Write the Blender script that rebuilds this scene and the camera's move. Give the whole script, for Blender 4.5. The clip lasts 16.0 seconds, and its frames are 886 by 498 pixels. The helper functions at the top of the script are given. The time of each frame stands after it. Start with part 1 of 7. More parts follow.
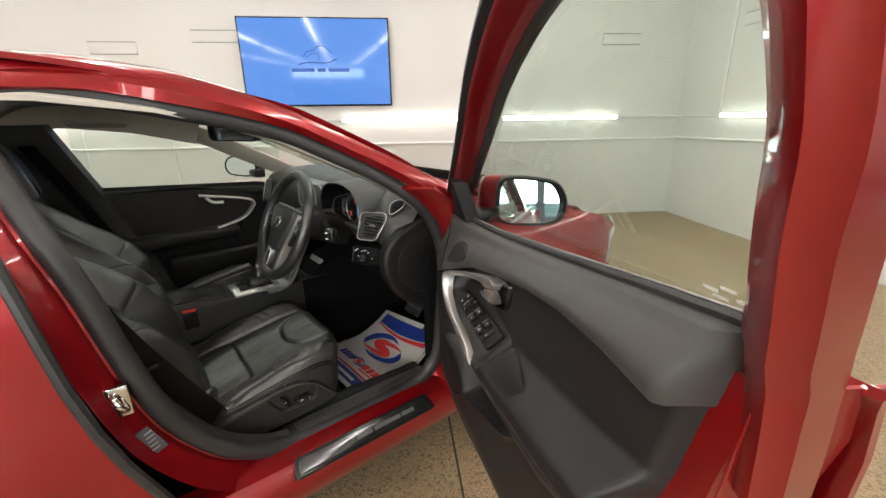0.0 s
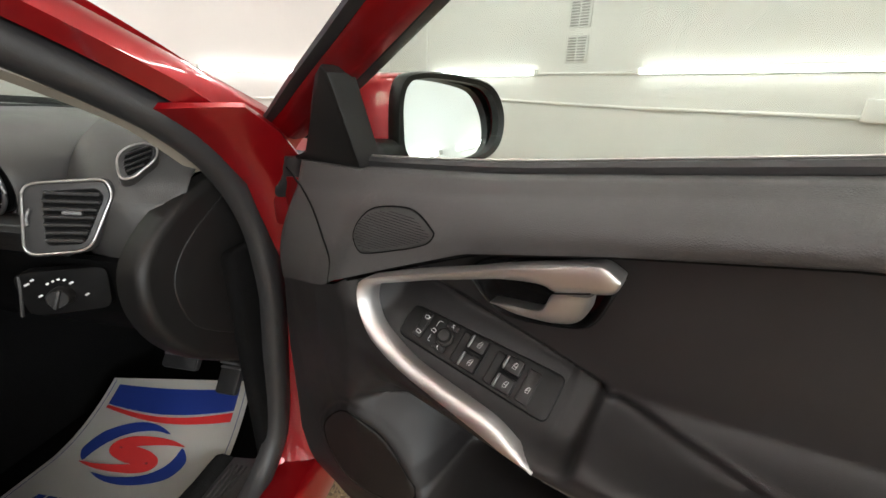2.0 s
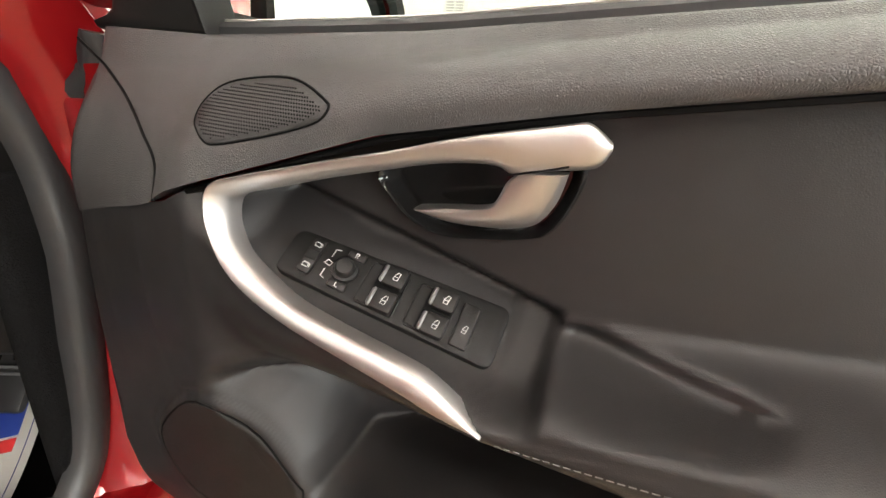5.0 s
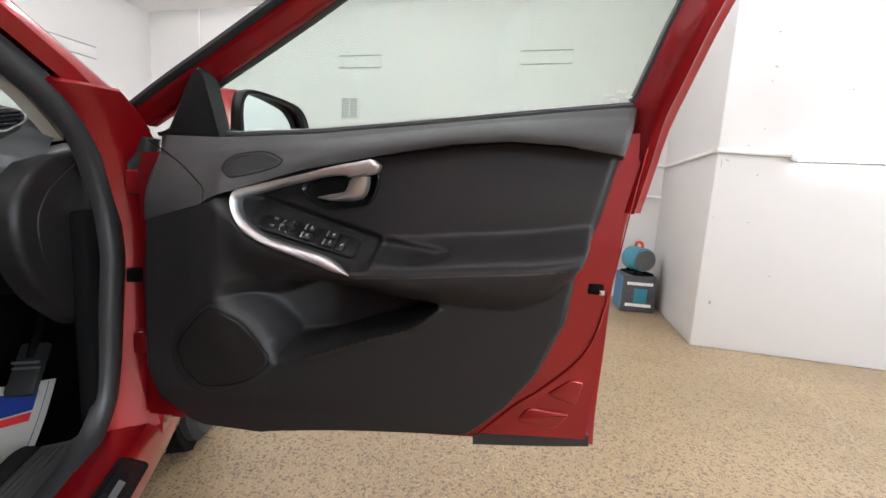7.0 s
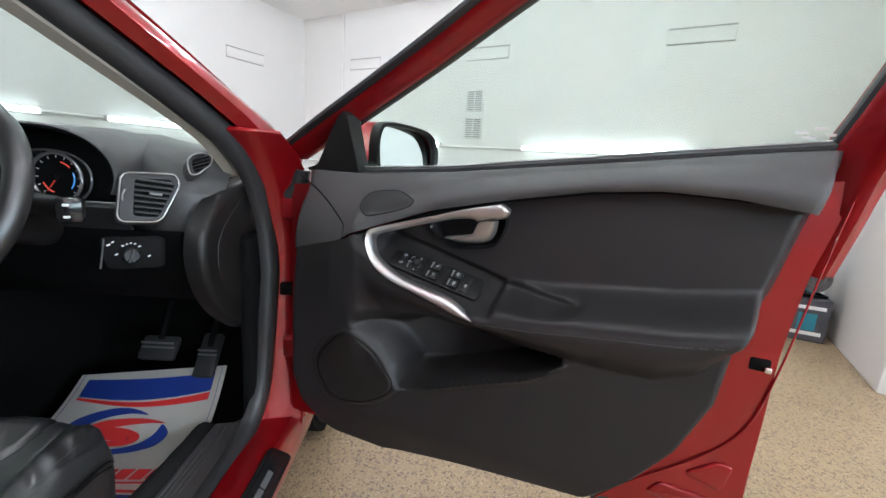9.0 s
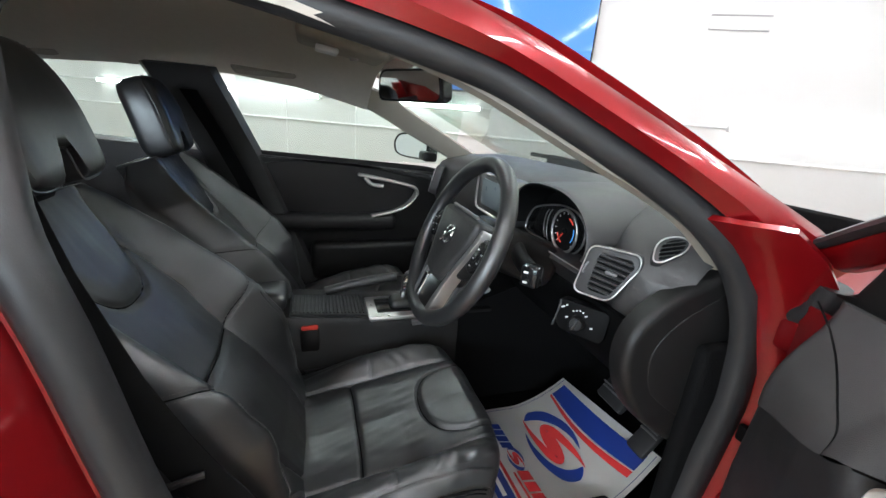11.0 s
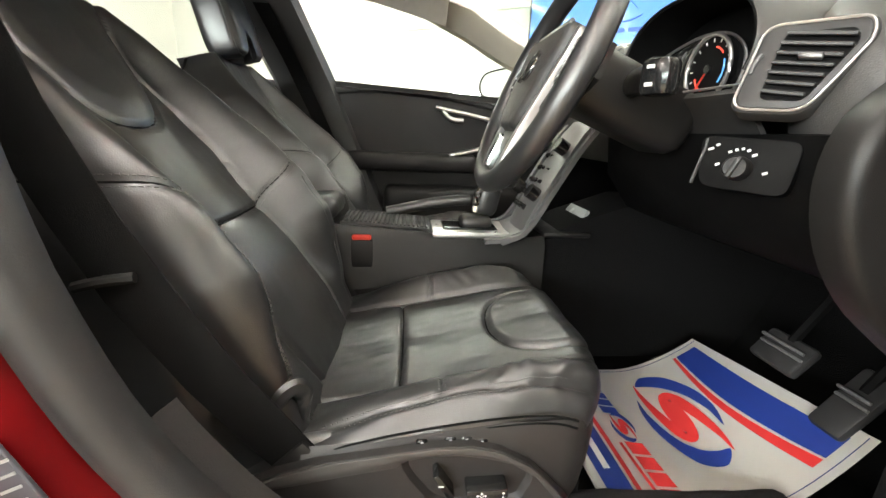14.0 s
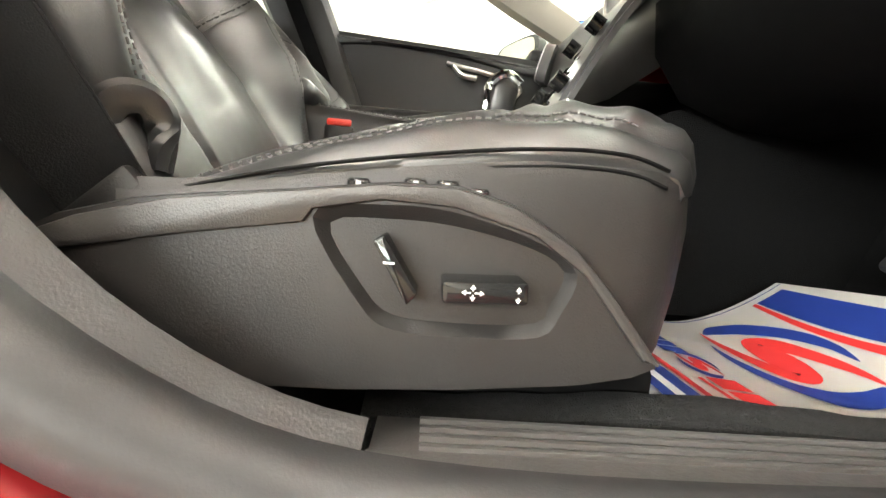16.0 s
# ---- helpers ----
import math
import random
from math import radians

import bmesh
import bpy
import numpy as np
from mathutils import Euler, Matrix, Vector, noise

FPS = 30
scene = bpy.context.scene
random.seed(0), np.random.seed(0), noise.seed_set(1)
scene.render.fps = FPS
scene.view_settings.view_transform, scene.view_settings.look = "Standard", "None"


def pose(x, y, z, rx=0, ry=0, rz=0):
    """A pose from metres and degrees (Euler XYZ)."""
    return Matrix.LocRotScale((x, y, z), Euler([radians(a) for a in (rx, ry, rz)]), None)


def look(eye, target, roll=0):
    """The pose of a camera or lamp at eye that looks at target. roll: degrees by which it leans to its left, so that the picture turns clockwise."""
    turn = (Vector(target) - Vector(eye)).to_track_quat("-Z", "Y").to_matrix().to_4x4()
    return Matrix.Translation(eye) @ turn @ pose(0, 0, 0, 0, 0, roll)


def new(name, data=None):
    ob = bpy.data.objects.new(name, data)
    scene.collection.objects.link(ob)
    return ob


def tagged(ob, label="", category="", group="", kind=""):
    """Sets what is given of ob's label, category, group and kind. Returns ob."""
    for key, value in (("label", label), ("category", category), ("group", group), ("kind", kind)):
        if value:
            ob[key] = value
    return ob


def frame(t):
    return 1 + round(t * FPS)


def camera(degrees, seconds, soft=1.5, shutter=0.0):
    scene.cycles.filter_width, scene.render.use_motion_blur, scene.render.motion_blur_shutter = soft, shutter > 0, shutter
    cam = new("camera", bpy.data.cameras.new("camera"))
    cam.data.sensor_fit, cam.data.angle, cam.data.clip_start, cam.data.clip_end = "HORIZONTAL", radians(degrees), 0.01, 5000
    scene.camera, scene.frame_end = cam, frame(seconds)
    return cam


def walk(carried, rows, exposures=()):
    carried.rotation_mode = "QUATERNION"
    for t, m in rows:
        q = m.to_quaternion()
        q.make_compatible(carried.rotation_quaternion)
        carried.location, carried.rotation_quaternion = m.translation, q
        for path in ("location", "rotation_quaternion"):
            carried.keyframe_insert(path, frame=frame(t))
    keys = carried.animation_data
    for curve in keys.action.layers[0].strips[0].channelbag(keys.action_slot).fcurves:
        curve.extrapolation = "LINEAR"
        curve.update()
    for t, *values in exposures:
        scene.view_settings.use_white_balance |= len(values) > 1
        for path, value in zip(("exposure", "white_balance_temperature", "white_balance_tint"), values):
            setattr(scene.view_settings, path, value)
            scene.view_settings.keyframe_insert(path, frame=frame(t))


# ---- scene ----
cam = camera(94.1, 16.0)
PATH = [
    (0, (0.172, 0.467, 1.251), (0.381, 2.363, 0.65), -0.8),
    (0.5, (0.112, 0.544, 1.242), (0.554, 2.41, 0.673), 0.4),
    (0.6, (0.089, 0.574, 1.242), (0.613, 2.423, 0.687), 0.8),
    (1, (-0.003, 0.734, 1.218), (0.828, 2.466, 0.663), 0.6),
    (1.5, (-0.014, 0.918, 1.166), (1.114, 2.441, 0.528), -0.3),
    (2, (0.051, 1.073, 1.084), (1.404, 2.358, 0.364), 0.9),
    (2.5, (0.099, 1.148, 1.022), (1.573, 2.232, 0.216), 2.5),
    (3, (0.14, 1.178, 0.981), (1.686, 2.13, 0.142), 4.2),
    (3.5, (0.152, 1.189, 0.976), (1.717, 2.093, 0.121), 4.9),
    (4, (0.153, 1.188, 0.975), (1.74, 2.067, 0.132), 5.7),
    (4.2, (0.154, 1.188, 0.974), (1.751, 2.059, 0.143), 5.9),
    (6.3, (-0.164, 0.962, 0.936), (1.703, 1.542, 0.515), 4.8),
    (6.5, (-0.22, 0.929, 0.919), (1.666, 1.476, 0.541), 4.3),
    (7, (-0.319, 0.879, 0.918), (1.599, 1.369, 0.633), 3.2),
    (7.5, (-0.337, 0.874, 0.919), (1.586, 1.355, 0.653), 2.5),
    (8, (-0.336, 0.871, 0.923), (1.577, 1.392, 0.652), 2.4),
    (8.5, (-0.323, 0.87, 0.931), (1.549, 1.502, 0.621), 2.8),
    (9, (-0.29, 0.917, 1.017), (1.404, 1.906, 0.624), 3.8),
    (9.5, (-0.255, 0.954, 1.138), (1.054, 2.391, 0.666), 5.1),
    (9.6, (-0.237, 0.964, 1.155), (0.962, 2.487, 0.664), 5.2),
    (10, (-0.135, 0.963, 1.189), (0.505, 2.771, 0.625), 5.4),
    (10.2, (-0.109, 0.968, 1.188), (0.261, 2.843, 0.599), 5.5),
    (12.3, (0.043, 1.151, 1.136), (-0.916, 2.789, 0.506), 2.0),
    (12.5, (0.044, 1.15, 1.137), (-0.922, 2.781, 0.499), 1.7),
    (13, (0.042, 1.151, 1.134), (-0.925, 2.772, 0.474), 1.3),
    (13.5, (0.029, 1.148, 1.089), (-0.907, 2.789, 0.433), 1.2),
    (14, (-0.016, 1.193, 0.848), (-0.908, 2.897, 0.299), 2.3),
    (14.3, (-0.031, 1.239, 0.681), (-0.907, 2.979, 0.226), 3.3),
    (14.5, (-0.028, 1.273, 0.618), (-0.946, 3.0, 0.201), 3.0),
    (15, (-0.041, 1.33, 0.528), (-0.993, 3.061, 0.219), 3.8),
    (15.5, (-0.042, 1.343, 0.507), (-1.018, 3.069, 0.251), 4.4),
    (16, (-0.046, 1.347, 0.509), (-1.037, 3.067, 0.266), 4.6),
]
walk(cam, [(t, look(eye, target, roll)) for t, eye, target, roll in PATH],
     exposures=[(0, 0.12, 6700, 9), (1.0, 0.14, 6600, 10), (1.6, 0.22, 6600, 10), (2.0, 0.28, 6600, 11), (2.5, 0.52, 6500, 13), (3.0, 0.90, 6600, 17), (3.4, 1.15, 6700, 17), (4.2, 1.22, 6900, 14), (6.3, 0.8, 7000, 12), (6.6, 0.66, 6600, 12), (7.1, 0.26, 5950, 11), (8.5, 0.2, 5950, 11), (9.0, 0.33, 5700, 9), (9.5, 0.26, 5600, 9),
                (10.2, 0.26, 5500, 9), (12.3, 1.40, 6500, 8), (13.0, 1.48, 6500, 8), (13.5, 1.55, 6600, 8), (14.0, 1.6, 6800, 9), (14.5, 1.5, 7000, 10), (15.0, 1.95, 7000, 10), (15.5, 2.15, 7000, 9), (16.0, 2.2, 7000, 9)])

# ---- light ----
world = bpy.data.worlds.new("world")
scene.world = world
world.use_nodes = True
world.node_tree.nodes["Background"].inputs[0].default_value = (0.75, 0.8, 0.85, 1)
world.node_tree.nodes["Background"].inputs[1].default_value = 0.15


# ---- small helpers ----
def part(name, bm, material, parent=None, label="", angle=38):
    """Links a bmesh as one mesh object under a thing or a part."""
    bmesh.ops.recalc_face_normals(bm, faces=bm.faces[:])
    lim = radians(angle)
    for f in bm.faces:
        f.smooth = True
    for e in bm.edges:
        if len(e.link_faces) == 2:
            e.smooth = e.calc_face_angle(0.0) < lim
    me = bpy.data.meshes.new(name)
    bm.to_mesh(me)
    bm.free()
    me.materials.append(material)
    ob = new(name, me)
    if parent is not None:
        ob.parent = parent
    if label:
        ob["label"] = label
    return ob


def thing(name, m, label, category, group="", kind=""):
    ob = new(name)
    ob.empty_display_size = 0.1
    ob.matrix_world = m
    return tagged(ob, label, category, group, kind)


def lone(name, bm, material, label, category="", group="", kind="", m=None):
    ob = part(name, bm, material, None)
    if m is not None:
        ob.matrix_world = m
    return tagged(ob, label, category, group, kind)


def lerp(a, b, t):
    return a + (b - a) * t


def sstep(a, b, x):
    t = min(1.0, max(0.0, (x - a) / (b - a)))
    return t * t * (3 - 2 * t)


def bump(x, width):
    return math.exp(-(x / width) ** 2)


def curve1(table, x):
    """Smooth value of a short table of (x, y) at x."""
    if x <= table[0][0]:
        return table[0][1]
    for (xa, ya), (xb, yb) in zip(table, table[1:]):
        if x <= xb:
            return lerp(ya, yb, (x - xa) / (xb - xa))
    return table[-1][1]


def spline(pts, n=6, closed=False):
    """Catmull-Rom points through pts."""
    pts = [Vector(p) for p in pts]
    out, m = [], len(pts)
    for i in range(m if closed else m - 1):
        if closed:
            a, b, c, d = (pts[(i + k - 1) % m] for k in range(4))
        else:
            a, b, c, d = pts[max(i - 1, 0)], pts[i], pts[i + 1], pts[min(i + 2, m - 1)]
        for k in range(n):
            t = k / n
            out.append(0.5 * ((2 * b) + (c - a) * t + (2 * a - 5 * b + 4 * c - d) * t * t + (3 * b - a - 3 * c + d) * t ** 3))
    if not closed:
        out.append(pts[-1])
    return out


def skin(bm, rings, closed_ring=True, closed_path=False, caps=True):
    """Faces between rings of equal length."""
    vs = [[bm.verts.new(p) for p in r] for r in rings]
    n, m = len(vs), len(vs[0])
    for i in range(n if closed_path else n - 1):
        a, b = vs[i], vs[(i + 1) % n]
        for j in range(m if closed_ring else m - 1):
            k = (j + 1) % m
            bm.faces.new((a[j], a[k], b[k], b[j]))
    if caps and closed_ring and not closed_path:
        bm.faces.new(vs[0])
        bm.faces.new(list(reversed(vs[-1])))
    return vs


def sweep(bm, path, profile, up=(0, 0, 1), closed=False, scale=None):
    """Carries a profile of (side, up) offsets along a path; up is the direction that the profile's second axis keeps to."""
    up, rings, n = Vector(up), [], len(path)
    for i, p in enumerate(path):
        a = path[(i - 1) % n] if closed else path[max(i - 1, 0)]
        b = path[(i + 1) % n] if closed else path[min(i + 1, n - 1)]
        t = (b - a).normalized()
        s = t.cross(up)
        s = s.normalized() if s.length > 1e-6 else Vector((1, 0, 0))
        u = s.cross(t)
        k = 1.0 if scale is None else scale[i]
        kx, ky = k if isinstance(k, tuple) else (k, k)
        rings.append([p + s * (x * kx) + u * (y * ky) for x, y in profile])
    skin(bm, rings, True, closed)
    return bm


def stitches(path, step=0.0062, length=0.0042, r=0.00055):
    """A row of short threads along a path."""
    bm = bmesh.new()
    path, run = [Vector(p) for p in path], 0.0
    for a, b in zip(path, path[1:]):
        d = (b - a).length
        while run < d:
            p = a + (b - a) * (run / d)
            q = a + (b - a) * min(1.0, (run + length) / d)
            if (q - p).length > 0.001:
                sweep(bm, [p, q], circle(r, 5), (0.3, 0.4, 0.87))
            run += step
        run -= d
    return bm


def circle(r, n=10, ry=None):
    return [(r * math.cos(2 * math.pi * k / n), (ry or r) * math.sin(2 * math.pi * k / n)) for k in range(n)]


def tube(path, r, n=8, closed=False, up=(0.13, 0.21, 0.97), ry=None, bm=None, scale=None):
    return sweep(bm or bmesh.new(), [Vector(p) for p in path], circle(r, n, ry), up, closed, scale)


def rbox(c, s, bev=0.005, seg=2, rot=None, bm=None):
    """A box of size s about c with rounded edges."""
    bm = bm or bmesh.new()
    t = bmesh.new()
    bmesh.ops.create_cube(t, size=1.0)
    bmesh.ops.scale(t, vec=s, verts=t.verts)
    if bev > 0:
        bmesh.ops.bevel(t, geom=t.edges[:], offset=min(bev, 0.49 * min(s)), segments=seg, affect="EDGES", profile=0.5)
    m = Matrix.Translation(c) @ (rot or Matrix())
    off = {v: bm.verts.new(m @ v.co) for v in t.verts}
    for f in t.faces:
        bm.faces.new([off[v] for v in f.verts])
    t.free()
    return bm


def plate(poly, place, d0, d1, bev=0.0, seg=2, bm=None):
    """A plate of a 2D outline between depths d0 and d1 (d1 is the seen face, with bevelled rim); place(a, b, d) gives the point."""
    bm = bm or bmesh.new()
    n = len(poly)
    cx = sum(p[0] for p in poly) / n
    cy = sum(p[1] for p in poly) / n
    rings = [[place(a, b, d0) for a, b in poly]]
    if bev > 0:
        for k in range(seg + 1):
            w = k / seg * math.pi / 2
            ins, dep = bev * (1 - math.cos(w)), bev * (1 - math.sin(w))
            ring = []
            for i, (a, b) in enumerate(poly):
                pa, pb = poly[i - 1], poly[(i + 1) % n]
                tx, ty = pb[0] - pa[0], pb[1] - pa[1]
                ln = math.hypot(tx, ty) or 1
                nx, ny = -ty / ln, tx / ln
                if (cx - a) * nx + (cy - b) * ny < 0 and n < 5:
                    nx, ny = -nx, -ny
                ring.append((a + nx * ins, b + ny * ins, dep))
            sgn = 1 if d1 > d0 else -1
            rings.append([place(a, b, d1 - sgn * dp) for a, b, dp in ring])
    else:
        rings.append([place(a, b, d1) for a, b in poly])
    skin(bm, rings)
    return bm


def ccw(poly):
    area = sum(a[0] * b[1] - b[0] * a[1] for a, b in zip(poly, poly[1:] + poly[:1]))
    return poly if area > 0 else poly[::-1]


def rounded(poly, r, n=4):
    """Rounds the corners of a 2D outline (returned counter-clockwise)."""
    poly, out = ccw(list(poly)), []
    m = len(poly)
    for i in range(m):
        p, a, b = Vector(poly[i]), Vector(poly[i - 1]), Vector(poly[(i + 1) % m])
        ra = min(r, 0.45 * (a - p).length, 0.45 * (b - p).length)
        s, e = p + (a - p).normalized() * ra, p + (b - p).normalized() * ra
        for k in range(n + 1):
            t = k / n
            q = s * (1 - t) ** 2 + p * 2 * t * (1 - t) + e * t * t
            out.append((q.x, q.y))
    return out


def smooth2(poly, n=4):
    return [(p.x, p.y) for p in spline([(a, b, 0) for a, b in ccw(list(poly))], n, True)]


def inside(a, b, poly):
    c = False
    for (x1, y1), (x2, y2) in zip(poly, poly[1:] + poly[:1]):
        if (y1 > b) != (y2 > b) and a < (x2 - x1) * (b - y1) / (y2 - y1) + x1:
            c = not c
    return c


def depth_in(a, b, poly):
    """Distance to the outline, positive inside it."""
    d = 9.0
    for (x1, y1), (x2, y2) in zip(poly, poly[1:] + poly[:1]):
        dx, dy = x2 - x1, y2 - y1
        t = min(1, max(0, ((a - x1) * dx + (b - y1) * dy) / (dx * dx + dy * dy + 1e-12)))
        d = min(d, math.hypot(a - x1 - t * dx, b - y1 - t * dy))
    return d if inside(a, b, poly) else -d


# ---- materials ----
def mat(name, color, rough=0.5, metal=0.0, var=0.08, scale=8.0, bump=0.0, bump_scale=300.0, kind="noise", coat=0.0, spec=0.5, rvar=0.08, distance=0.001, sheen=0.0):
    m = bpy.data.materials.new(name)
    m.use_nodes = True
    nt = m.node_tree
    b = nt.nodes["Principled BSDF"]
    b.inputs["Roughness"].default_value, b.inputs["Metallic"].default_value = rough, metal
    b.inputs["Specular IOR Level"].default_value = spec
    b.inputs["Coat Weight"].default_value, b.inputs["Coat Roughness"].default_value = coat, 0.04
    b.inputs["Sheen Weight"].default_value = sheen
    co = nt.nodes.new("ShaderNodeTexCoord")
    n1 = nt.nodes.new("ShaderNodeTexNoise")
    n1.inputs["Scale"].default_value, n1.inputs["Detail"].default_value = scale, 6
    nt.links.new(co.outputs["Object"], n1.inputs["Vector"])
    mix = nt.nodes.new("ShaderNodeMix")
    mix.data_type = "RGBA"
    mix.inputs[6].default_value = (*[c * (1 - var) for c in color], 1)
    mix.inputs[7].default_value = (*[min(1, c * (1 + var)) for c in color], 1)
    nt.links.new(n1.outputs[0], mix.inputs[0])
    nt.links.new(mix.outputs[2], b.inputs["Base Color"])
    mr = nt.nodes.new("ShaderNodeMapRange")
    mr.inputs[3].default_value, mr.inputs[4].default_value = max(0.02, rough - rvar), min(1, rough + rvar)
    n2 = nt.nodes.new("ShaderNodeTexNoise")
    n2.inputs["Scale"].default_value, n2.inputs["Detail"].default_value = scale * 4.3, 4
    nt.links.new(co.outputs["Object"], n2.inputs["Vector"])
    nt.links.new(n2.outputs[0], mr.inputs[0])
    nt.links.new(mr.outputs[0], b.inputs["Roughness"])
    if bump > 0:
        bp = nt.nodes.new("ShaderNodeBump")
        bp.inputs["Strength"].default_value, bp.inputs["Distance"].default_value = bump, distance
        if kind == "leather":
            t = nt.nodes.new("ShaderNodeTexVoronoi")
            t.inputs["Scale"].default_value = bump_scale
            t.feature = "DISTANCE_TO_EDGE"
        else:
            t = nt.nodes.new("ShaderNodeTexNoise")
            t.inputs["Scale"].default_value, t.inputs["Detail"].default_value = bump_scale, 3
        nt.links.new(co.outputs["Object"], t.inputs["Vector"])
        nt.links.new(t.outputs[0], bp.inputs["Height"])
        nt.links.new(bp.outputs[0], b.inputs["Normal"])
    return m


def glow(name, color, strength, base=None):
    m = bpy.data.materials.new(name)
    m.use_nodes = True
    b = m.node_tree.nodes["Principled BSDF"]
    b.inputs["Base Color"].default_value = (*(base or color), 1)
    b.inputs["Roughness"].default_value = 0.5 if base is None else 0.12
    b.inputs["Emission Color"].default_value = (*color, 1)
    b.inputs["Emission Strength"].default_value = strength
    return m


def glass_mat(name, tint, rough=0.0):
    """Thin pane: tinted straight transmission with a Fresnel gloss."""
    m = bpy.data.materials.new(name)
    m.use_nodes = True
    nt = m.node_tree
    nt.nodes.remove(nt.nodes["Principled BSDF"])
    tr, gl, lw, pw, mr, mx = (nt.nodes.new(k) for k in ("ShaderNodeBsdfTransparent", "ShaderNodeBsdfGlossy", "ShaderNodeLayerWeight", "ShaderNodeMath", "ShaderNodeMapRange", "ShaderNodeMixShader"))
    tr.inputs[0].default_value = (*tint, 1)
    gl.inputs["Roughness"].default_value = 0.02
    lw.inputs[0].default_value = 0.5
    pw.operation = "POWER"
    pw.inputs[1].default_value = 4.0
    mr.inputs[3].default_value, mr.inputs[4].default_value = 0.03, 0.7
    nt.links.new(lw.outputs["Facing"], pw.inputs[0])
    nt.links.new(pw.outputs[0], mr.inputs[0])
    nt.links.new(mr.outputs[0], mx.inputs[0])
    nt.links.new(tr.outputs[0], mx.inputs[1])
    nt.links.new(gl.outputs[0], mx.inputs[2])
    nt.links.new(mx.outputs[0], nt.nodes["Material Output"].inputs[0])
    return m


def floor_mat():
    """Ground concrete with tan paste and small dark and pale stones."""
    m = mat("aggregate_concrete", (0.34, 0.247, 0.140), 0.42, var=0.32, scale=1.3, bump=0.25, bump_scale=90)
    nt = m.node_tree
    b = nt.nodes["Principled BSDF"]
    base = b.inputs["Base Color"].links[0].from_socket
    co = nt.nodes["Texture Coordinate"]
    for scale, color, lo, hi in ((75, (0.13, 0.095, 0.065), 0.26, 0.36), (95, (0.50, 0.40, 0.27), 0.20, 0.30), (48, (0.16, 0.11, 0.075), 0.22, 0.30), (30, (0.23, 0.17, 0.115), 0.18, 0.27), (140, (0.11, 0.08, 0.06), 0.27, 0.37)):
        v = nt.nodes.new("ShaderNodeTexVoronoi")
        v.inputs["Scale"].default_value = scale
        n = nt.nodes.new("ShaderNodeTexNoise")
        n.inputs["Scale"].default_value = scale * 0.9
        mm = nt.nodes.new("ShaderNodeMix")
        mm.data_type = "VECTOR"
        mm.inputs[0].default_value = 0.03
        nt.links.new(co.outputs["Object"], mm.inputs[4])
        nt.links.new(n.outputs[1], mm.inputs[5])
        nt.links.new(co.outputs["Object"], n.inputs["Vector"])
        nt.links.new(mm.outputs[1], v.inputs["Vector"])
        r = nt.nodes.new("ShaderNodeMapRange")
        r.inputs[1].default_value, r.inputs[2].default_value, r.inputs[3].default_value, r.inputs[4].default_value = lo, hi, 1, 0
        nt.links.new(v.outputs["Distance"], r.inputs[0])
        # only some cells hold a stone
        gt = nt.nodes.new("ShaderNodeMath")
        gt.operation = "GREATER_THAN"
        gt.inputs[1].default_value = 0.34
        sep = nt.nodes.new("ShaderNodeSeparateColor")
        nt.links.new(v.outputs["Color"], sep.inputs[0])
        nt.links.new(sep.outputs[0], gt.inputs[0])
        mul = nt.nodes.new("ShaderNodeMath")
        mul.operation = "MULTIPLY"
        nt.links.new(r.outputs[0], mul.inputs[0])
        nt.links.new(gt.outputs[0], mul.inputs[1])
        x = nt.nodes.new("ShaderNodeMix")
        x.data_type = "RGBA"
        x.inputs[7].default_value = (*color, 1)
        nt.links.new(mul.outputs[0], x.inputs[0])
        nt.links.new(base, x.inputs[6])
        base = x.outputs[2]
    nt.links.new(base, b.inputs["Base Color"])
    return m


WHITE = mat("white_wall_paint", (0.62, 0.607, 0.585), 0.55, var=0.05, scale=0.9, bump=0.2, bump_scale=25, distance=0.004)
CEIL = mat("white_ceiling_paint", (0.80, 0.79, 0.78), 0.7, var=0.02, scale=2)
FLOOR = floor_mat()
RED = mat("red_metallic_paint", (0.27, 0.003, 0.006), 0.32, metal=0.5, var=0.06, scale=3, coat=0.9, rvar=0.03)
RUBBER = mat("black_rubber", (0.026, 0.026, 0.0262), 0.42, var=0.15, scale=20, bump=0.15, bump_scale=500, spec=0.45)
SOFT = mat("grained_soft_plastic", (0.029, 0.0285, 0.028), 0.44, var=0.1, scale=6, bump=0.5, bump_scale=800, kind="leather", distance=0.0006, spec=0.45)
HARD = mat("dark_hard_plastic", (0.0105, 0.010, 0.0095), 0.42, var=0.12, scale=9, bump=0.25, bump_scale=700, spec=0.3)
INSERT = mat("dark_insert_leather", (0.019, 0.0177, 0.0178), 0.42, var=0.12, scale=6, bump=0.28, bump_scale=700, kind="leather", distance=0.0005, spec=0.30)
LEATHER = mat("black_leather", (0.018, 0.0184, 0.0186), 0.36, var=0.14, scale=9, bump=0.26, bump_scale=430, kind="leather", distance=0.0005, rvar=0.07, spec=1.0)
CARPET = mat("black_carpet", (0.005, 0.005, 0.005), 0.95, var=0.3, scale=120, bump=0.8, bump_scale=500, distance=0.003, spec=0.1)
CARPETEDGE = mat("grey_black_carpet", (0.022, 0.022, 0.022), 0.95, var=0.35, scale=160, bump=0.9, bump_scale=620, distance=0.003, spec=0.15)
GLOSS = mat("black_gloss_plastic", (0.012, 0.012, 0.012), 0.12, var=0.05)
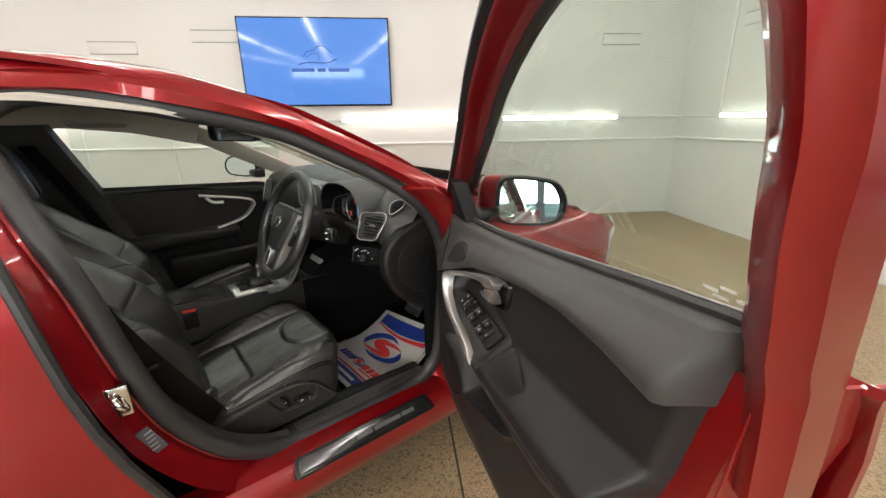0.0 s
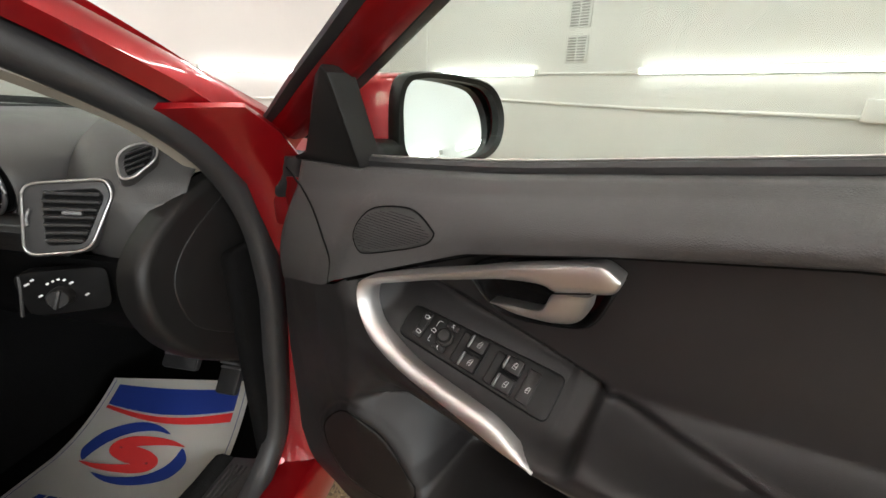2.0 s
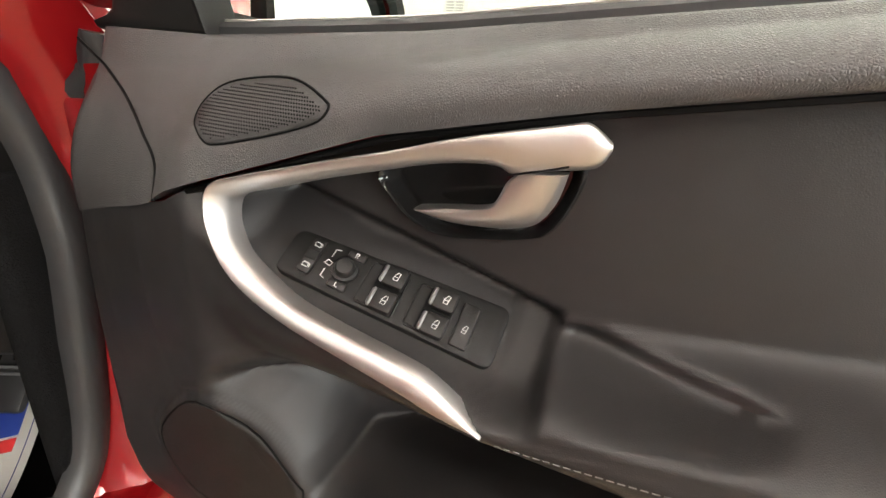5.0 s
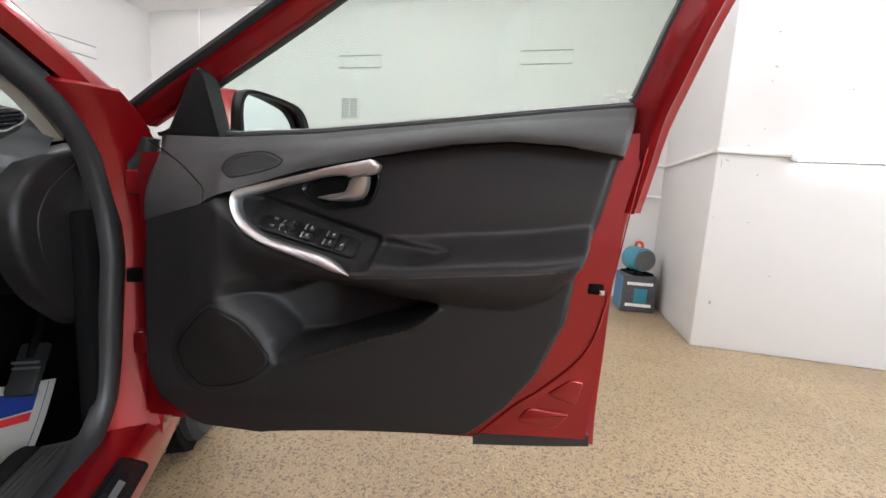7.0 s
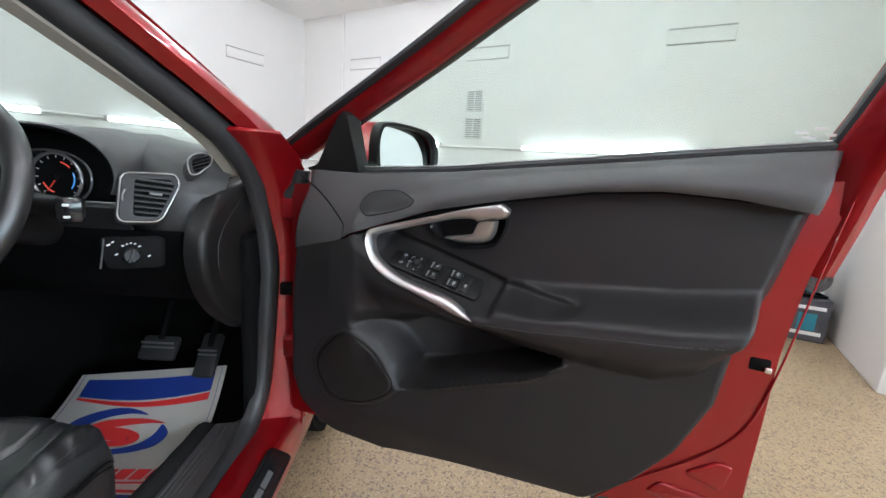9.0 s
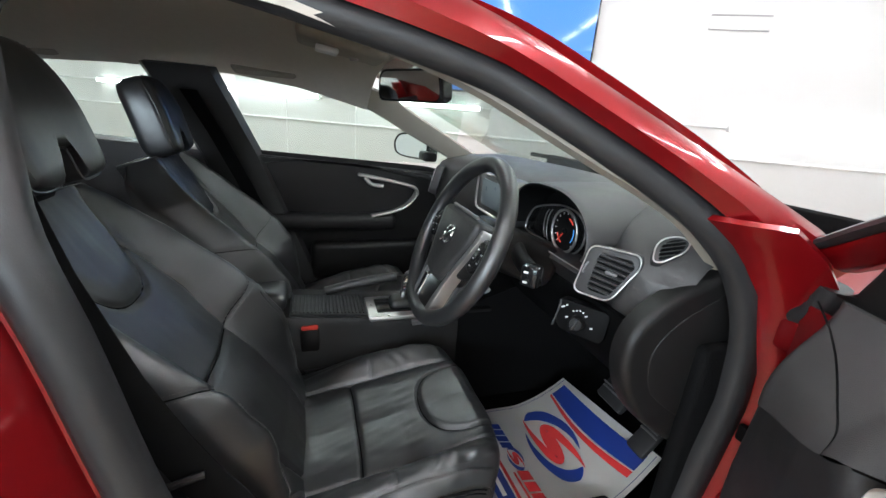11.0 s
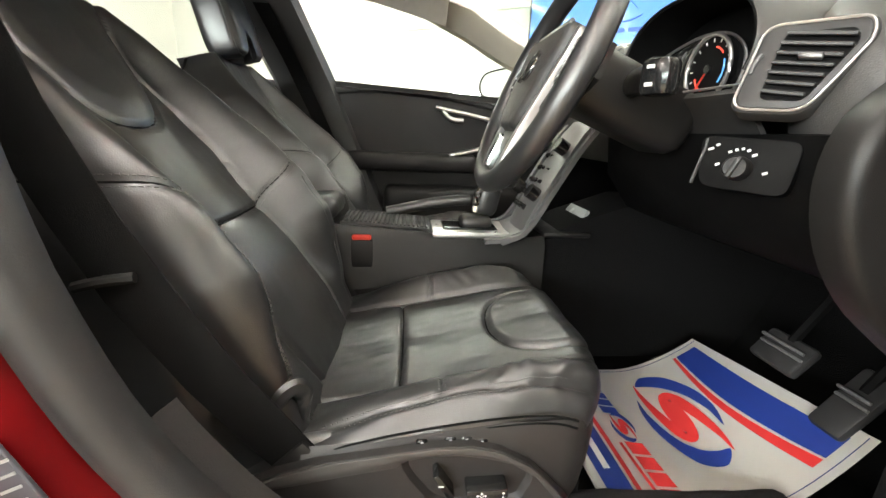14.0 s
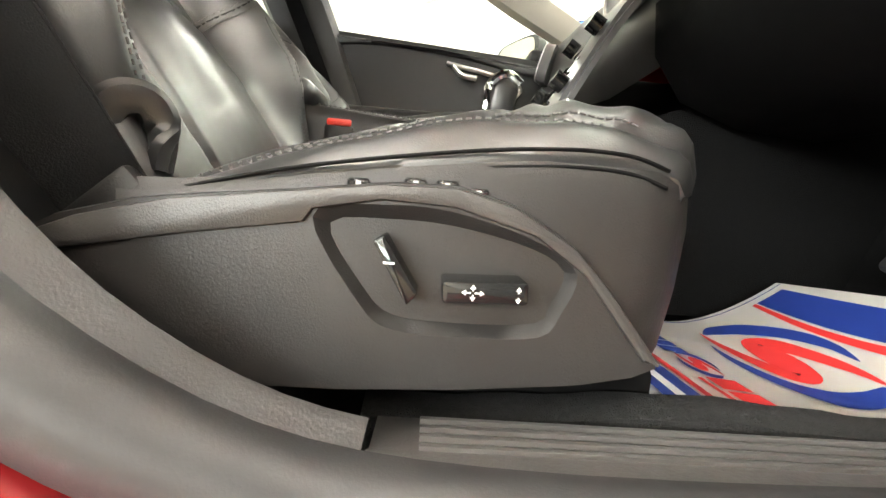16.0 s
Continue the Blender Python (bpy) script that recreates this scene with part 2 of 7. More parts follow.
# Black parts and seams; also shade put into recesses, underdash and under-seat space.
DARK = mat("black_plastic_and_shade", (0.003, 0.003, 0.003), 0.7, var=0.1, spec=0.1)
SILVER = mat("satin_silver", (0.56, 0.545, 0.535), 0.44, metal=1.0, var=0.06, scale=14, bump=0.06, bump_scale=900)
SATINBRIGHT = mat("bright_satin_plate", (0.72, 0.71, 0.70), 0.3, metal=0.85, var=0.04, scale=14)
CHROME = mat("chrome", (0.75, 0.75, 0.75), 0.1, metal=1.0, var=0.03)
VENTGREY = mat("dark_vent_plastic", (0.030, 0.030, 0.030), 0.42, var=0.05, spec=0.35)
SATIN = mat("grey_satin_plastic", (0.16, 0.16, 0.16), 0.35, metal=0.4, var=0.05)
BEIGE = mat("beige_headliner_cloth", (0.60, 0.56, 0.49), 0.9, var=0.06, scale=60, bump=0.3, bump_scale=600)
TRIMBEIGE = mat("beige_pillar_trim", (0.30, 0.275, 0.23), 0.6, var=0.05, scale=20, bump=0.15, bump_scale=500)
PAPER = mat("white_paper", (0.78, 0.76, 0.7), 0.6, var=0.04, scale=5, bump=0.2, bump_scale=40)
INKBLUE = mat("blue_print", (0.012, 0.035, 0.22), 0.5, var=0.05)
INKRED = mat("red_print", (0.6, 0.03, 0.03), 0.5, var=0.05)
SIDEBAND = mat("grained_seat_cover_plastic", (0.036, 0.034, 0.032), 0.4, var=0.12, scale=9, bump=0.35, bump_scale=800)
SWITCHBLACK = mat("satin_black_switch_plastic", (0.007, 0.0068, 0.0066), 0.45, var=0.1, scale=30, bump=0.15, bump_scale=900, spec=0.22)
UPPER = mat("grey_grained_door_top", (0.050, 0.048, 0.0475), 0.46, var=0.1, scale=6, bump=0.65, bump_scale=600, kind="leather", distance=0.0008, spec=0.42)
PILLARTRIM = mat("black_grained_pillar_trim", (0.03, 0.029, 0.028), 0.4, var=0.12, scale=20, bump=0.4, bump_scale=500, distance=0.0008)
BLACKPANEL = mat("matt_black_panel", (0.005, 0.005, 0.005), 0.6, var=0.1, spec=0.08)
MARKDIM = mat("pale_grey_icon", (0.34, 0.34, 0.34), 0.5, var=0.03)
MARK = mat("white_marking", (0.75, 0.75, 0.74), 0.5, var=0.03)
BUCKLE = mat("red_buckle_plastic", (0.7, 0.05, 0.03), 0.4, var=0.04)
SPEAKERCLOTH = mat("perforated_speaker_plastic", (0.0105, 0.0095, 0.009), 0.45, var=0.1, bump=0.9, bump_scale=620, kind="leather", distance=0.0010, spec=0.4)
SPEAKERTOP = mat("grey_speaker_plastic", (0.030, 0.0295, 0.029), 0.5, var=0.08, scale=9, bump=0.2, bump_scale=900, spec=0.35)
SEATBASE = mat("dark_grained_seat_base", (0.020, 0.0187, 0.018), 0.42, var=0.12, scale=9, bump=0.3, bump_scale=800, spec=0.4)
SILLPLASTIC = mat("grey_black_sill_plastic", (0.085, 0.082, 0.08), 0.34, var=0.12, scale=20, bump=0.4, bump_scale=600, distance=0.0008, spec=0.9)
DASHTOP = mat("grey_grained_dash_plastic", (0.047, 0.046, 0.044), 0.5, var=0.08, scale=6, bump=0.4, bump_scale=380, kind="leather", distance=0.0007)
STITCH = mat("grey_thread", (0.085, 0.083, 0.08), 0.8, var=0.2, scale=300)
BELT = mat("black_belt_webbing", (0.005, 0.005, 0.0052), 0.75, var=0.15, scale=200, bump=0.4, bump_scale=900, spec=0.12)
MIRROR = mat("mirror_silver", (0.86, 0.89, 0.92), 0.02, metal=1.0, var=0.01, rvar=0.01)
GLASS = glass_mat("tinted_glass", (0.885, 0.945, 0.91))
LENS = mat("headlamp_lens", (0.6, 0.63, 0.66), 0.08, metal=0.3, var=0.15, scale=30, coat=1.0)
TYRE = mat("tyre_rubber", (0.02, 0.02, 0.02), 0.8, var=0.2, scale=20)
ALLOY = mat("alloy_wheel", (0.5, 0.5, 0.51), 0.3, metal=1.0, var=0.05)
PVC = mat("white_conduit_plastic", (0.74, 0.73, 0.71), 0.4, var=0.05, scale=10)
GREYLINE = mat("grey_groove_paint", (0.33, 0.32, 0.31), 0.7, var=0.15, scale=20)
TUBE = glow("led_diffuser", (1.0, 0.98, 0.95), 8.0)
CEILTUBE = glow("led_ceiling_diffuser", (1.0, 0.98, 0.95), 35.0)
SCREEN = glow("blue_screen", (0.10, 0.29, 0.82), 0.95, (0.012, 0.012, 0.014))
BLUEBOX = mat("blue_printed_card", (0.05, 0.16, 0.3), 0.5, var=0.3, scale=20)
DARKBOX = mat("dark_printed_card", (0.06, 0.06, 0.07), 0.5, var=0.4, scale=30)
TEAL = mat("teal_machine_plastic", (0.03, 0.2, 0.27), 0.35, var=0.1)
SILLTEXT = mat("dark_brushed_tread_metal", (0.12, 0.12, 0.125), 0.16, metal=0.9, var=0.2, scale=40)

# ---- the room ----
NORTH, EAST, WEST, SOUTH, TOP = 5.687, 3.826, -7.5, -4.6, 2.80


def slab(name, lo, hi, material, label, bev=0.0):
    c = [(a + b) / 2 for a, b in zip(lo, hi)]
    s = [b - a for a, b in zip(lo, hi)]
    return lone(name, rbox(c, s, bev), material, label, kind="structure")


slab("floor", (WEST - 0.2, SOUTH - 0.2, -0.2), (EAST + 0.2, NORTH + 0.2, 0.0), FLOOR, "ground tan concrete floor with exposed stones")
slab("wall_north", (WEST - 0.2, NORTH, 0), (EAST + 0.2, NORTH + 0.2, TOP), WHITE, "white painted wall with television and light battens")
slab("wall_east", (EAST, -0.07, 0), (EAST + 0.2, NORTH, TOP), WHITE, "white painted wall with light battens and grilles")
slab("wall_pier", (2.60, SOUTH, 0), (EAST + 0.2, -0.07, TOP), WHITE, "white painted projecting wall with chipped corner", 0.012)
slab("wall_west", (WEST - 0.2, SOUTH - 0.2, 0), (WEST, NORTH, TOP), WHITE, "white painted far wall")
slab("wall_south", (1.7, SOUTH - 0.2, 0), (EAST + 0.2, SOUTH, TOP), WHITE, "white painted wall behind the car")
slab("wall_south_west", (WEST, SOUTH - 0.2, 0), (-4.6, SOUTH, TOP), WHITE, "white painted wall behind the car")
slab("lintel", (-4.6, SOUTH - 0.2, 2.45), (1.7, SOUTH, TOP), WHITE, "white lintel over the glazed doors")
# glazed doors to the outside, seen in the mirrors
FRAMEGREY = mat("grey_door_frame", (0.12, 0.14, 0.17), 0.4)
for k in range(7):
    g = thing("glazed_door", pose(-4.15 + 0.9 * k, SOUTH - 0.1, 0), "tall glazed door in a dark grey frame", "door", "glazed doors")
    for sx in (-0.415, 0.415):
        part("stile", rbox((sx, 0, 1.225), (0.07, 0.06, 2.45), 0.005), FRAMEGREY, g)
    for z in (0.05, 1.0, 2.40):
        part("door_rail", rbox((0, 0, z), (0.76, 0.055, 0.1), 0.005), FRAMEGREY, g)
    for z, h in ((0.525, 0.85), (1.70, 1.30)):
        part("pane", rbox((0, 0, z), (0.76, 0.008, h), 0), GLASS, g).visible_shadow = False
day = bpy.data.lights.new("daylight", "AREA")
day.shape, day.size, day.size_y, day.energy, day.color = "RECTANGLE", 6.2, 1.1, 320, (0.93, 0.97, 1.0)
dl = new("daylight", day)
dl.matrix_world = look((-1.45, SOUTH - 0.35, 1.85), (-1.45, 0, 1.45))
lone("backdrop", rbox((-1.45, SOUTH - 2.2, 1.2), (12, 0.05, 5), 0), glow("pale_daylight", (0.42, 0.52, 0.62), 0.4), "pale daylight outside the glazed doors", kind="structure")
slab("ceiling", (WEST - 0.2, SOUTH - 0.2, TOP), (EAST + 0.2, NORTH + 0.2, TOP + 0.15), CEIL, "white painted ceiling")


def batten(m):
    """A wall light of 1.5 m: a housing, a glowing diffuser and two end caps; its back lies at y = 0."""
    t = thing("light_batten", m, "lit white LED batten fixed to the wall", "light", "wall light battens")
    part("housing", rbox((0, -0.012, 0), (1.5, 0.024, 0.05), 0.004), PVC, t)
    part("diffuser", rbox((0, -0.04, 0), (1.46, 0.032, 0.046), 0.012, 3), TUBE, t, "glowing white diffuser")
    for sx in (-1, 1):
        part("end_cap", rbox((sx * 0.742, -0.034, 0), (0.022, 0.05, 0.054), 0.005), PVC, t)
    return t


for k in range(5):
    batten(pose(2.241 - 1.93 * k, NORTH, 1.25))
for y in (4.17, 1.72):
    batten(pose(EAST, y, 1.25, 0, 0, -90))
batten(pose(2.60, -1.20, 1.22, 0, 0, -90))
batten(pose(2.60, -3.1, 1.22, 0, 0, -90))
for y in (5.0 - 0.3, 2.4, 0.1):
    batten(pose(WEST, y, 1.25, 0, 0, 90))


def ceiling_lamp(x, y, turn):
    t = thing("ceiling_batten", pose(x, y, TOP, 0, 0, turn), "lit white LED batten on the ceiling", "light", "ceiling light battens")
    part("housing", rbox((0, 0, -0.015), (1.5, 0.06, 0.03), 0.004), PVC, t)
    part("diffuser", rbox((0, 0, -0.045), (1.46, 0.05, 0.03), 0.012, 3), CEILTUBE, t, "glowing white diffuser")


# Unseen layout, spacing assumed; the y = 4.4 row is added to brighten the walls.
for y in (-2.7, -1.0, 0.7, 2.6, 4.4):
    for x in (-4.2, -2.5, -0.9, 0.7) if y < 0.5 else (-4.2, -2.5, -0.9, 0.7, 2.3):
        ceiling_lamp(x, y, 90)


def pipe(name, pts, r, label):
    return lone(name, tube([Vector(p) for p in pts], r, 8), PVC, label, kind="structure")


pipe("conduit_1", [(WEST, NORTH - 0.012, 1.262), (EAST, NORTH - 0.012, 1.25)], 0.011, "white painted conduit along the wall")
pipe("conduit_2", [(WEST, NORTH - 0.014, 0.96), (EAST, NORTH - 0.014, 0.98)], 0.013, "white painted conduit along the wall")
pipe("conduit_3", [(EAST - 0.012, NORTH, 1.25), (EAST - 0.012, -0.07, 1.23)], 0.011, "white painted conduit along the wall")
pipe("conduit_4", [(EAST - 0.014, NORTH, 0.985), (EAST - 0.014, 4.1, 1.0), (EAST - 0.014, 2.5, 0.965), (EAST - 0.014, -0.07, 0.955)], 0.013, "white painted conduit along the wall")
pipe("conduit_5", [(EAST - 0.02, 4.95, 1.25), (EAST - 0.02, 4.95, TOP)], 0.008, "thin upright conduit on the wall")
pipe("conduit_6", [(2.588, -0.06, 1.247), (2.588, -0.50, 1.229)], 0.014, "white painted conduit on the projecting wall")
pipe("conduit_9", [(2.588, -0.06, 1.245), (2.61, -0.056, 1.245), (3.75, -0.056, 1.222)], 0.012, "white painted conduit in the niche")
pipe("conduit_7", [(-3.29, NORTH - 0.01, 0.5), (-3.29, NORTH - 0.01, 1.2)], 0.008, "thin upright conduit on the wall")
pipe("conduit_8", [(-2.36, NORTH - 0.01, 0.5), (-2.36, NORTH - 0.01, 1.2)], 0.008, "thin upright conduit on the wall")


def junction(m):
    t = thing("junction_box", m, "pale grey plastic junction box on the wall", "junction box", "junction boxes")
    part("box", rbox((0, -0.03, 0), (0.16, 0.06, 0.14), 0.008), PVC, t)
    part("lid", rbox((0, -0.064, 0), (0.15, 0.01, 0.13), 0.004), PVC, t)


junction(pose(EAST, 4.09, 0.96, 0, 0, -90))
junction(pose(1.27, NORTH, 0.957))
junction(pose(EAST, 0.98, 1.0, 0, 0, -90))


def slot(m, w, h):
    """A painted-over letterbox vent: a shallow frame with a dark top edge."""
    t = thing("wall_vent", m, "painted-over narrow wall vent with dark top gap", "vent", "painted wall vents")
    part("cover", rbox((0, -0.006, 0), (w, 0.012, h), 0.003), WHITE, t)
    part("gap", rbox((0, -0.007, h / 2 + 0.006), (w, 0.014, 0.010), 0.002), GREYLINE, t, "dark gap above the cover")
    part("lip", rbox((0, -0.006, -h / 2 - 0.004), (w, 0.012, 0.005), 0.001), GREYLINE, t)


for x in (1.365, 2.95, -1.72, -2.77):
    slot(pose(x, NORTH, 2.14 if x > -2.5 else 2.02), 0.48, 0.11)
for y in (2.943, 1.05, 4.6):
    slot(pose(EAST, y, 2.185, 0, 0, -90), 0.48, 0.11)


def grille(m):
    t = thing("air_grille", m, "white louvred air grille painted over", "grille", "wall grilles")
    part("frame", rbox((0, -0.005, 0), (0.21, 0.01, 0.22), 0.003), WHITE, t)
    for i in range(9):
        for sx in (-1, 1):
            part("slat", rbox((sx * 0.047, -0.013, -0.09 + i * 0.0225), (0.075, 0.008, 0.012), 0.001, 1), GREYLINE, t)


grille(pose(EAST, 3.045, 1.72, 0, 0, -90))
grille(pose(EAST, 3.045, 1.44, 0, 0, -90))

# television with a picture of a plain car outline over lettering that stays plain
tv = thing("television", pose(-0.65, NORTH, 1.87), "large black flat television showing a blue screen", "television")
part("casing", rbox((0, -0.035, 0), (1.63, 0.06, 0.92), 0.008), GLOSS, tv)
part("screen", rbox((0, -0.067, 0.002), (1.595, 0.006, 0.885), 0.002), SCREEN, tv, "glowing blue screen")
LOGO = glow("dark_screen_ink", (0.02, 0.07, 0.32), 0.5)
bm = tube(spline([(-0.2, -0.073, -0.02), (-0.12, -0.073, 0.0), (0.0, -0.073, 0.0), (0.12, -0.073, 0.0), (0.22, -0.073, 0.04)], 5), 0.006, 6)
tube(spline([(-0.14, -0.073, 0.06), (-0.1, -0.073, 0.11), (-0.02, -0.073, 0.13), (0.02, -0.073, 0.165), (0.1, -0.073, 0.165), (0.17, -0.073, 0.1)], 5), 0.004, 6, bm=bm)
tube(spline([(-0.11, -0.073, 0.05), (-0.05, -0.073, 0.09), (0.02, -0.073, 0.09), (0.03, -0.073, 0.02)], 5), 0.003, 6, bm=bm)
part("emblem", bm, LOGO, tv, "dark line emblem on the screen")
for x0, x1 in ((-0.28, -0.03), (0.0, 0.09), (0.12, 0.35)):
    part("lettering_bar", rbox(((x0 + x1) / 2, -0.0715, -0.075), (x1 - x0, 0.003, 0.035), 0.001, 1), LOGO, tv)

# carton with a blower on it, in the niche beside the projecting wall
carton = thing("carton", pose(3.45, 0.13, 0, 0, 0, 4), "blue and black printed cardboard carton on the floor", "box")
part("shell", rbox((0, 0, 0.15), (0.28, 0.26, 0.30), 0.004), DARKBOX, carton)
part("side_print", rbox((-0.142, 0.0, 0.15), (0.004, 0.24, 0.28), 0.001, 1), DARKBOX, carton)
part("end_print", rbox((0, 0.132, 0.15), (0.26, 0.004, 0.28), 0.001, 1), BLUEBOX, carton, "blue printed end panel")
part("picture", rbox((-0.146, -0.01, 0.14), (0.003, 0.1, 0.12), 0.001, 1), TEAL, carton)
for z in (0.06, 0.24):
    part("print_bar", rbox((-0.146, 0.0, z), (0.003, 0.2, 0.025), 0.001, 1), MARK, carton)
blower = thing("air_blower", pose(3.45, 0.13, 0.30, 0, 0, 20), "round teal portable air blower on a wire stand", "blower")
part("stand", tube([(-0.1, 0.08, 0.012), (0.1, 0.08, 0.012), (0.1, -0.08, 0.012), (-0.1, -0.08, 0.012)], 0.011, 8, True), DARK, blower)
bm = bmesh.new()
sweep(bm, [Vector((-0.1, 0, 0.13)), Vector((-0.085, 0, 0.13)), Vector((0.0, 0, 0.13)), Vector((0.09, 0, 0.13)), Vector((0.1, 0, 0.13))], circle(0.1, 24), (0, 0, 1), scale=[0.86, 1, 1, 1, 0.8])
part("drum", bm, TEAL, blower)
part("grille_disc", sweep(bmesh.new(), [Vector((-0.101, 0, 0.13)), Vector((-0.104, 0, 0.13))], circle(0.088, 24), (0, 0, 1)), SATIN, blower, "grey front grille")
for r in (0.03, 0.06, 0.085):
    part("guard_ring", tube([(-0.108, r * math.cos(a * 0.3491), 0.13 + r * math.sin(a * 0.3491)) for a in range(18)], 0.004, 6, True), SATIN, blower)
part("grip", tube(spline([(-0.05, 0, 0.22), (-0.03, 0, 0.265), (0.04, 0, 0.265), (0.06, 0, 0.22)], 5), 0.012, 8), BUCKLE, blower, "red carrying grip")
for sx in (-0.07, 0.07):
    part("leg", tube([(sx, 0.0, 0.05), (sx, 0.07, 0.018)], 0.009, 6), DARK, blower)

CHIPS = [(-0.30, 1.92, 0.012, 0.006), (-0.31, 1.73, 0.018, 0.008), (-0.30, 1.65, 0.010, 0.006), (-0.30, 1.38, 0.006, 0.010), (-0.23, 1.28, 0.007, 0.008), (-0.30, 1.11, 0.006, 0.016), (-0.10, 1.17, 0.004, 0.05), (-0.13, 1.19, 0.02, 0.006), (-0.10, 0.84, 0.006, 0.006), (-0.29, 0.82, 0.012, 0.004), (-0.45, 0.5, 0.008, 0.006), (-0.7, 1.6, 0.01, 0.005), (-0.15, 0.3, 0.012, 0.02)]
# small chips in the paint of the projecting wall
pier = bpy.data.objects["wall_pier"]
for k, (y, z, w, h) in enumerate(CHIPS):
    part("chip", rbox((2.5995, y, z), (0.002, w, h), 0.0006, 1, pose(0, 0, 0, 20 * (k % 3), 0, 0)), GREYLINE, pier)
# cracks and joint in the floor
random.seed(5)
PALE = mat("pale_filler", (0.43, 0.34, 0.23), 0.8, var=0.3, scale=60)
for k, (x0, y0, x1, y1) in enumerate(((2.05, -0.48, 1.60, -0.39),)):
    pts = [(lerp(x0, x1, q / 14) + random.uniform(-0.015, 0.015), lerp(y0, y1, q / 14) + random.uniform(-0.015, 0.015), 0.0) for q in range(15)]
    lone("floor_crack", tube(pts, 0.0035, 6, ry=0.0015, up=(0, 0, 1)), PALE, "pale filled crack in the concrete floor", kind="structure")
crack = lone("floor_joint", rbox((0.352, 1.5, 0.0008), (0.008, 8.2, 0.0016), 0), mat("dark_joint", (0.05, 0.04, 0.03), 0.9), "dark straight joint in the concrete floor", kind="structure")

# ---- the car (local axes: x to its right side, y ahead, z up) ----
CAR = pose(-0.4028, 2.1401, 0, 0, 0, -57.5)
CX = 0.085
car = thing("car", CAR, "red metallic right-hand-drive hatchback with its driver's door open", "car")


def xo(z):
    """Outer skin of the driver's side at height z."""
    return curve1([(0.18, 0.755), (0.35, 0.80), (0.7, 0.82), (0.95, 0.80), (1.05, 0.775), (1.30, 0.585), (1.36, 0.53), (1.42, 0.40)], z)


def xs(z):
    """Plane of the door opening's seal."""
    return curve1([(0.35, 0.695), (0.45, 0.71), (0.75, 0.725), (1.0, 0.705), (1.05, 0.69), (1.33, 0.49)], z)


LOOP = [(-0.54, 1.300), (-0.46, 1.312), (-0.37, 1.302), (-0.26, 1.280), (-0.15, 1.256), (-0.03, 1.222), (0.06, 1.177), (0.13, 1.139), (0.20, 1.099), (0.265, 1.053), (0.325, 0.995), (0.368, 0.93), (0.39, 0.86),
        (0.392, 0.77), (0.385, 0.65), (0.37, 0.50), (0.335, 0.42), (0.26, 0.378), (0.10, 0.366), (-0.09, 0.366), (-0.20, 0.385), (-0.29, 0.44), (-0.36, 0.52),
        (-0.42, 0.63), (-0.462, 0.78), (-0.50, 0.95), (-0.535, 1.06), (-0.575, 1.17), (-0.59, 1.25)]
loop = [(p.x, p.y) for p in spline([(y, z, 0) for y, z in LOOP], 4, True)]


def grown(poly, d):
    """The outline moved outward by d."""
    out, n = [], len(poly)
    poly = poly if sum(a[0] * b[1] - b[0] * a[1] for a, b in zip(poly, poly[1:] + poly[:1])) > 0 else poly[::-1]
    for i, (a, b) in enumerate(poly):
        p, q = poly[i - 1], poly[(i + 1) % n]
        tx, ty = q[0] - p[0], q[1] - p[1]
        ln = math.hypot(tx, ty)
        out.append((a + ty / ln * d, b - tx / ln * d))
    return out


# rubber seal round the opening
part("door_seal", sweep(bmesh.new(), [Vector((xs(z), y, z)) for y, z in loop], [(0.022, -0.012), (0.024, 0.004), (0.012, 0.018), (-0.010, 0.020), (-0.022, 0.008), (-0.024, -0.012)], (1, 0, 0), True), RUBBER, car, "black rubber door seal", 75)

# painted frame of the opening: from the seal outward to the side of the car
bm = bmesh.new()
rings = []
for d, off in ((0.012, 0.0), (0.028, 0.004), (0.034, 0.018), (0.048, 0.028), (0.060, 0.048), (0.071, 0.07)):
    rings.append([Vector((min(xs(z) + off, xo(z) - 0.006), y, z)) for y, z in grown(loop, d)])
skin(bm, rings, True, False, False)
part("door_frame", bm, RED, car, "red painted frame round the door opening")


def shell(rows, thick=0.012, inward=(0, 0, 0)):
    """A curved sheet with thickness from rows of points."""
    bm = bmesh.new()
    skin(bm, rows, False, False, False)
    bmesh.ops.recalc_face_normals(bm, faces=bm.faces[:])
    bmesh.ops.solidify(bm, geom=bm.faces[:], thickness=thick)
    return bm


# roof line of the car at mid plane, and its side rail
ROOF = [(-2.05, 1.20), (-1.7, 1.33), (-1.2, 1.405), (-0.7, 1.425), (-0.45, 1.415), (-0.2, 1.37), (0.0, 1.298)]
# outer edge of the A pillar and roof rail, on the driver's side
RAIL = [(-1.9, 1.17), (-1.5, 1.30), (-1.0, 1.372), (-0.53, 1.385), (-0.35, 1.372), (-0.24, 1.352), (-0.14, 1.322), (-0.02, 1.276), (0.105, 1.21), (0.244, 1.135), (0.36, 1.07), (0.44, 1.02)]
rail = [(p.x, p.y) for p in spline([(y, z, 0) for y, z in RAIL], 4)]


def side(p, sgn):
    """Mirrors a point to the other side of the car."""
    return Vector(p) if sgn > 0 else Vector((2 * CX - p[0], p[1], p[2]))


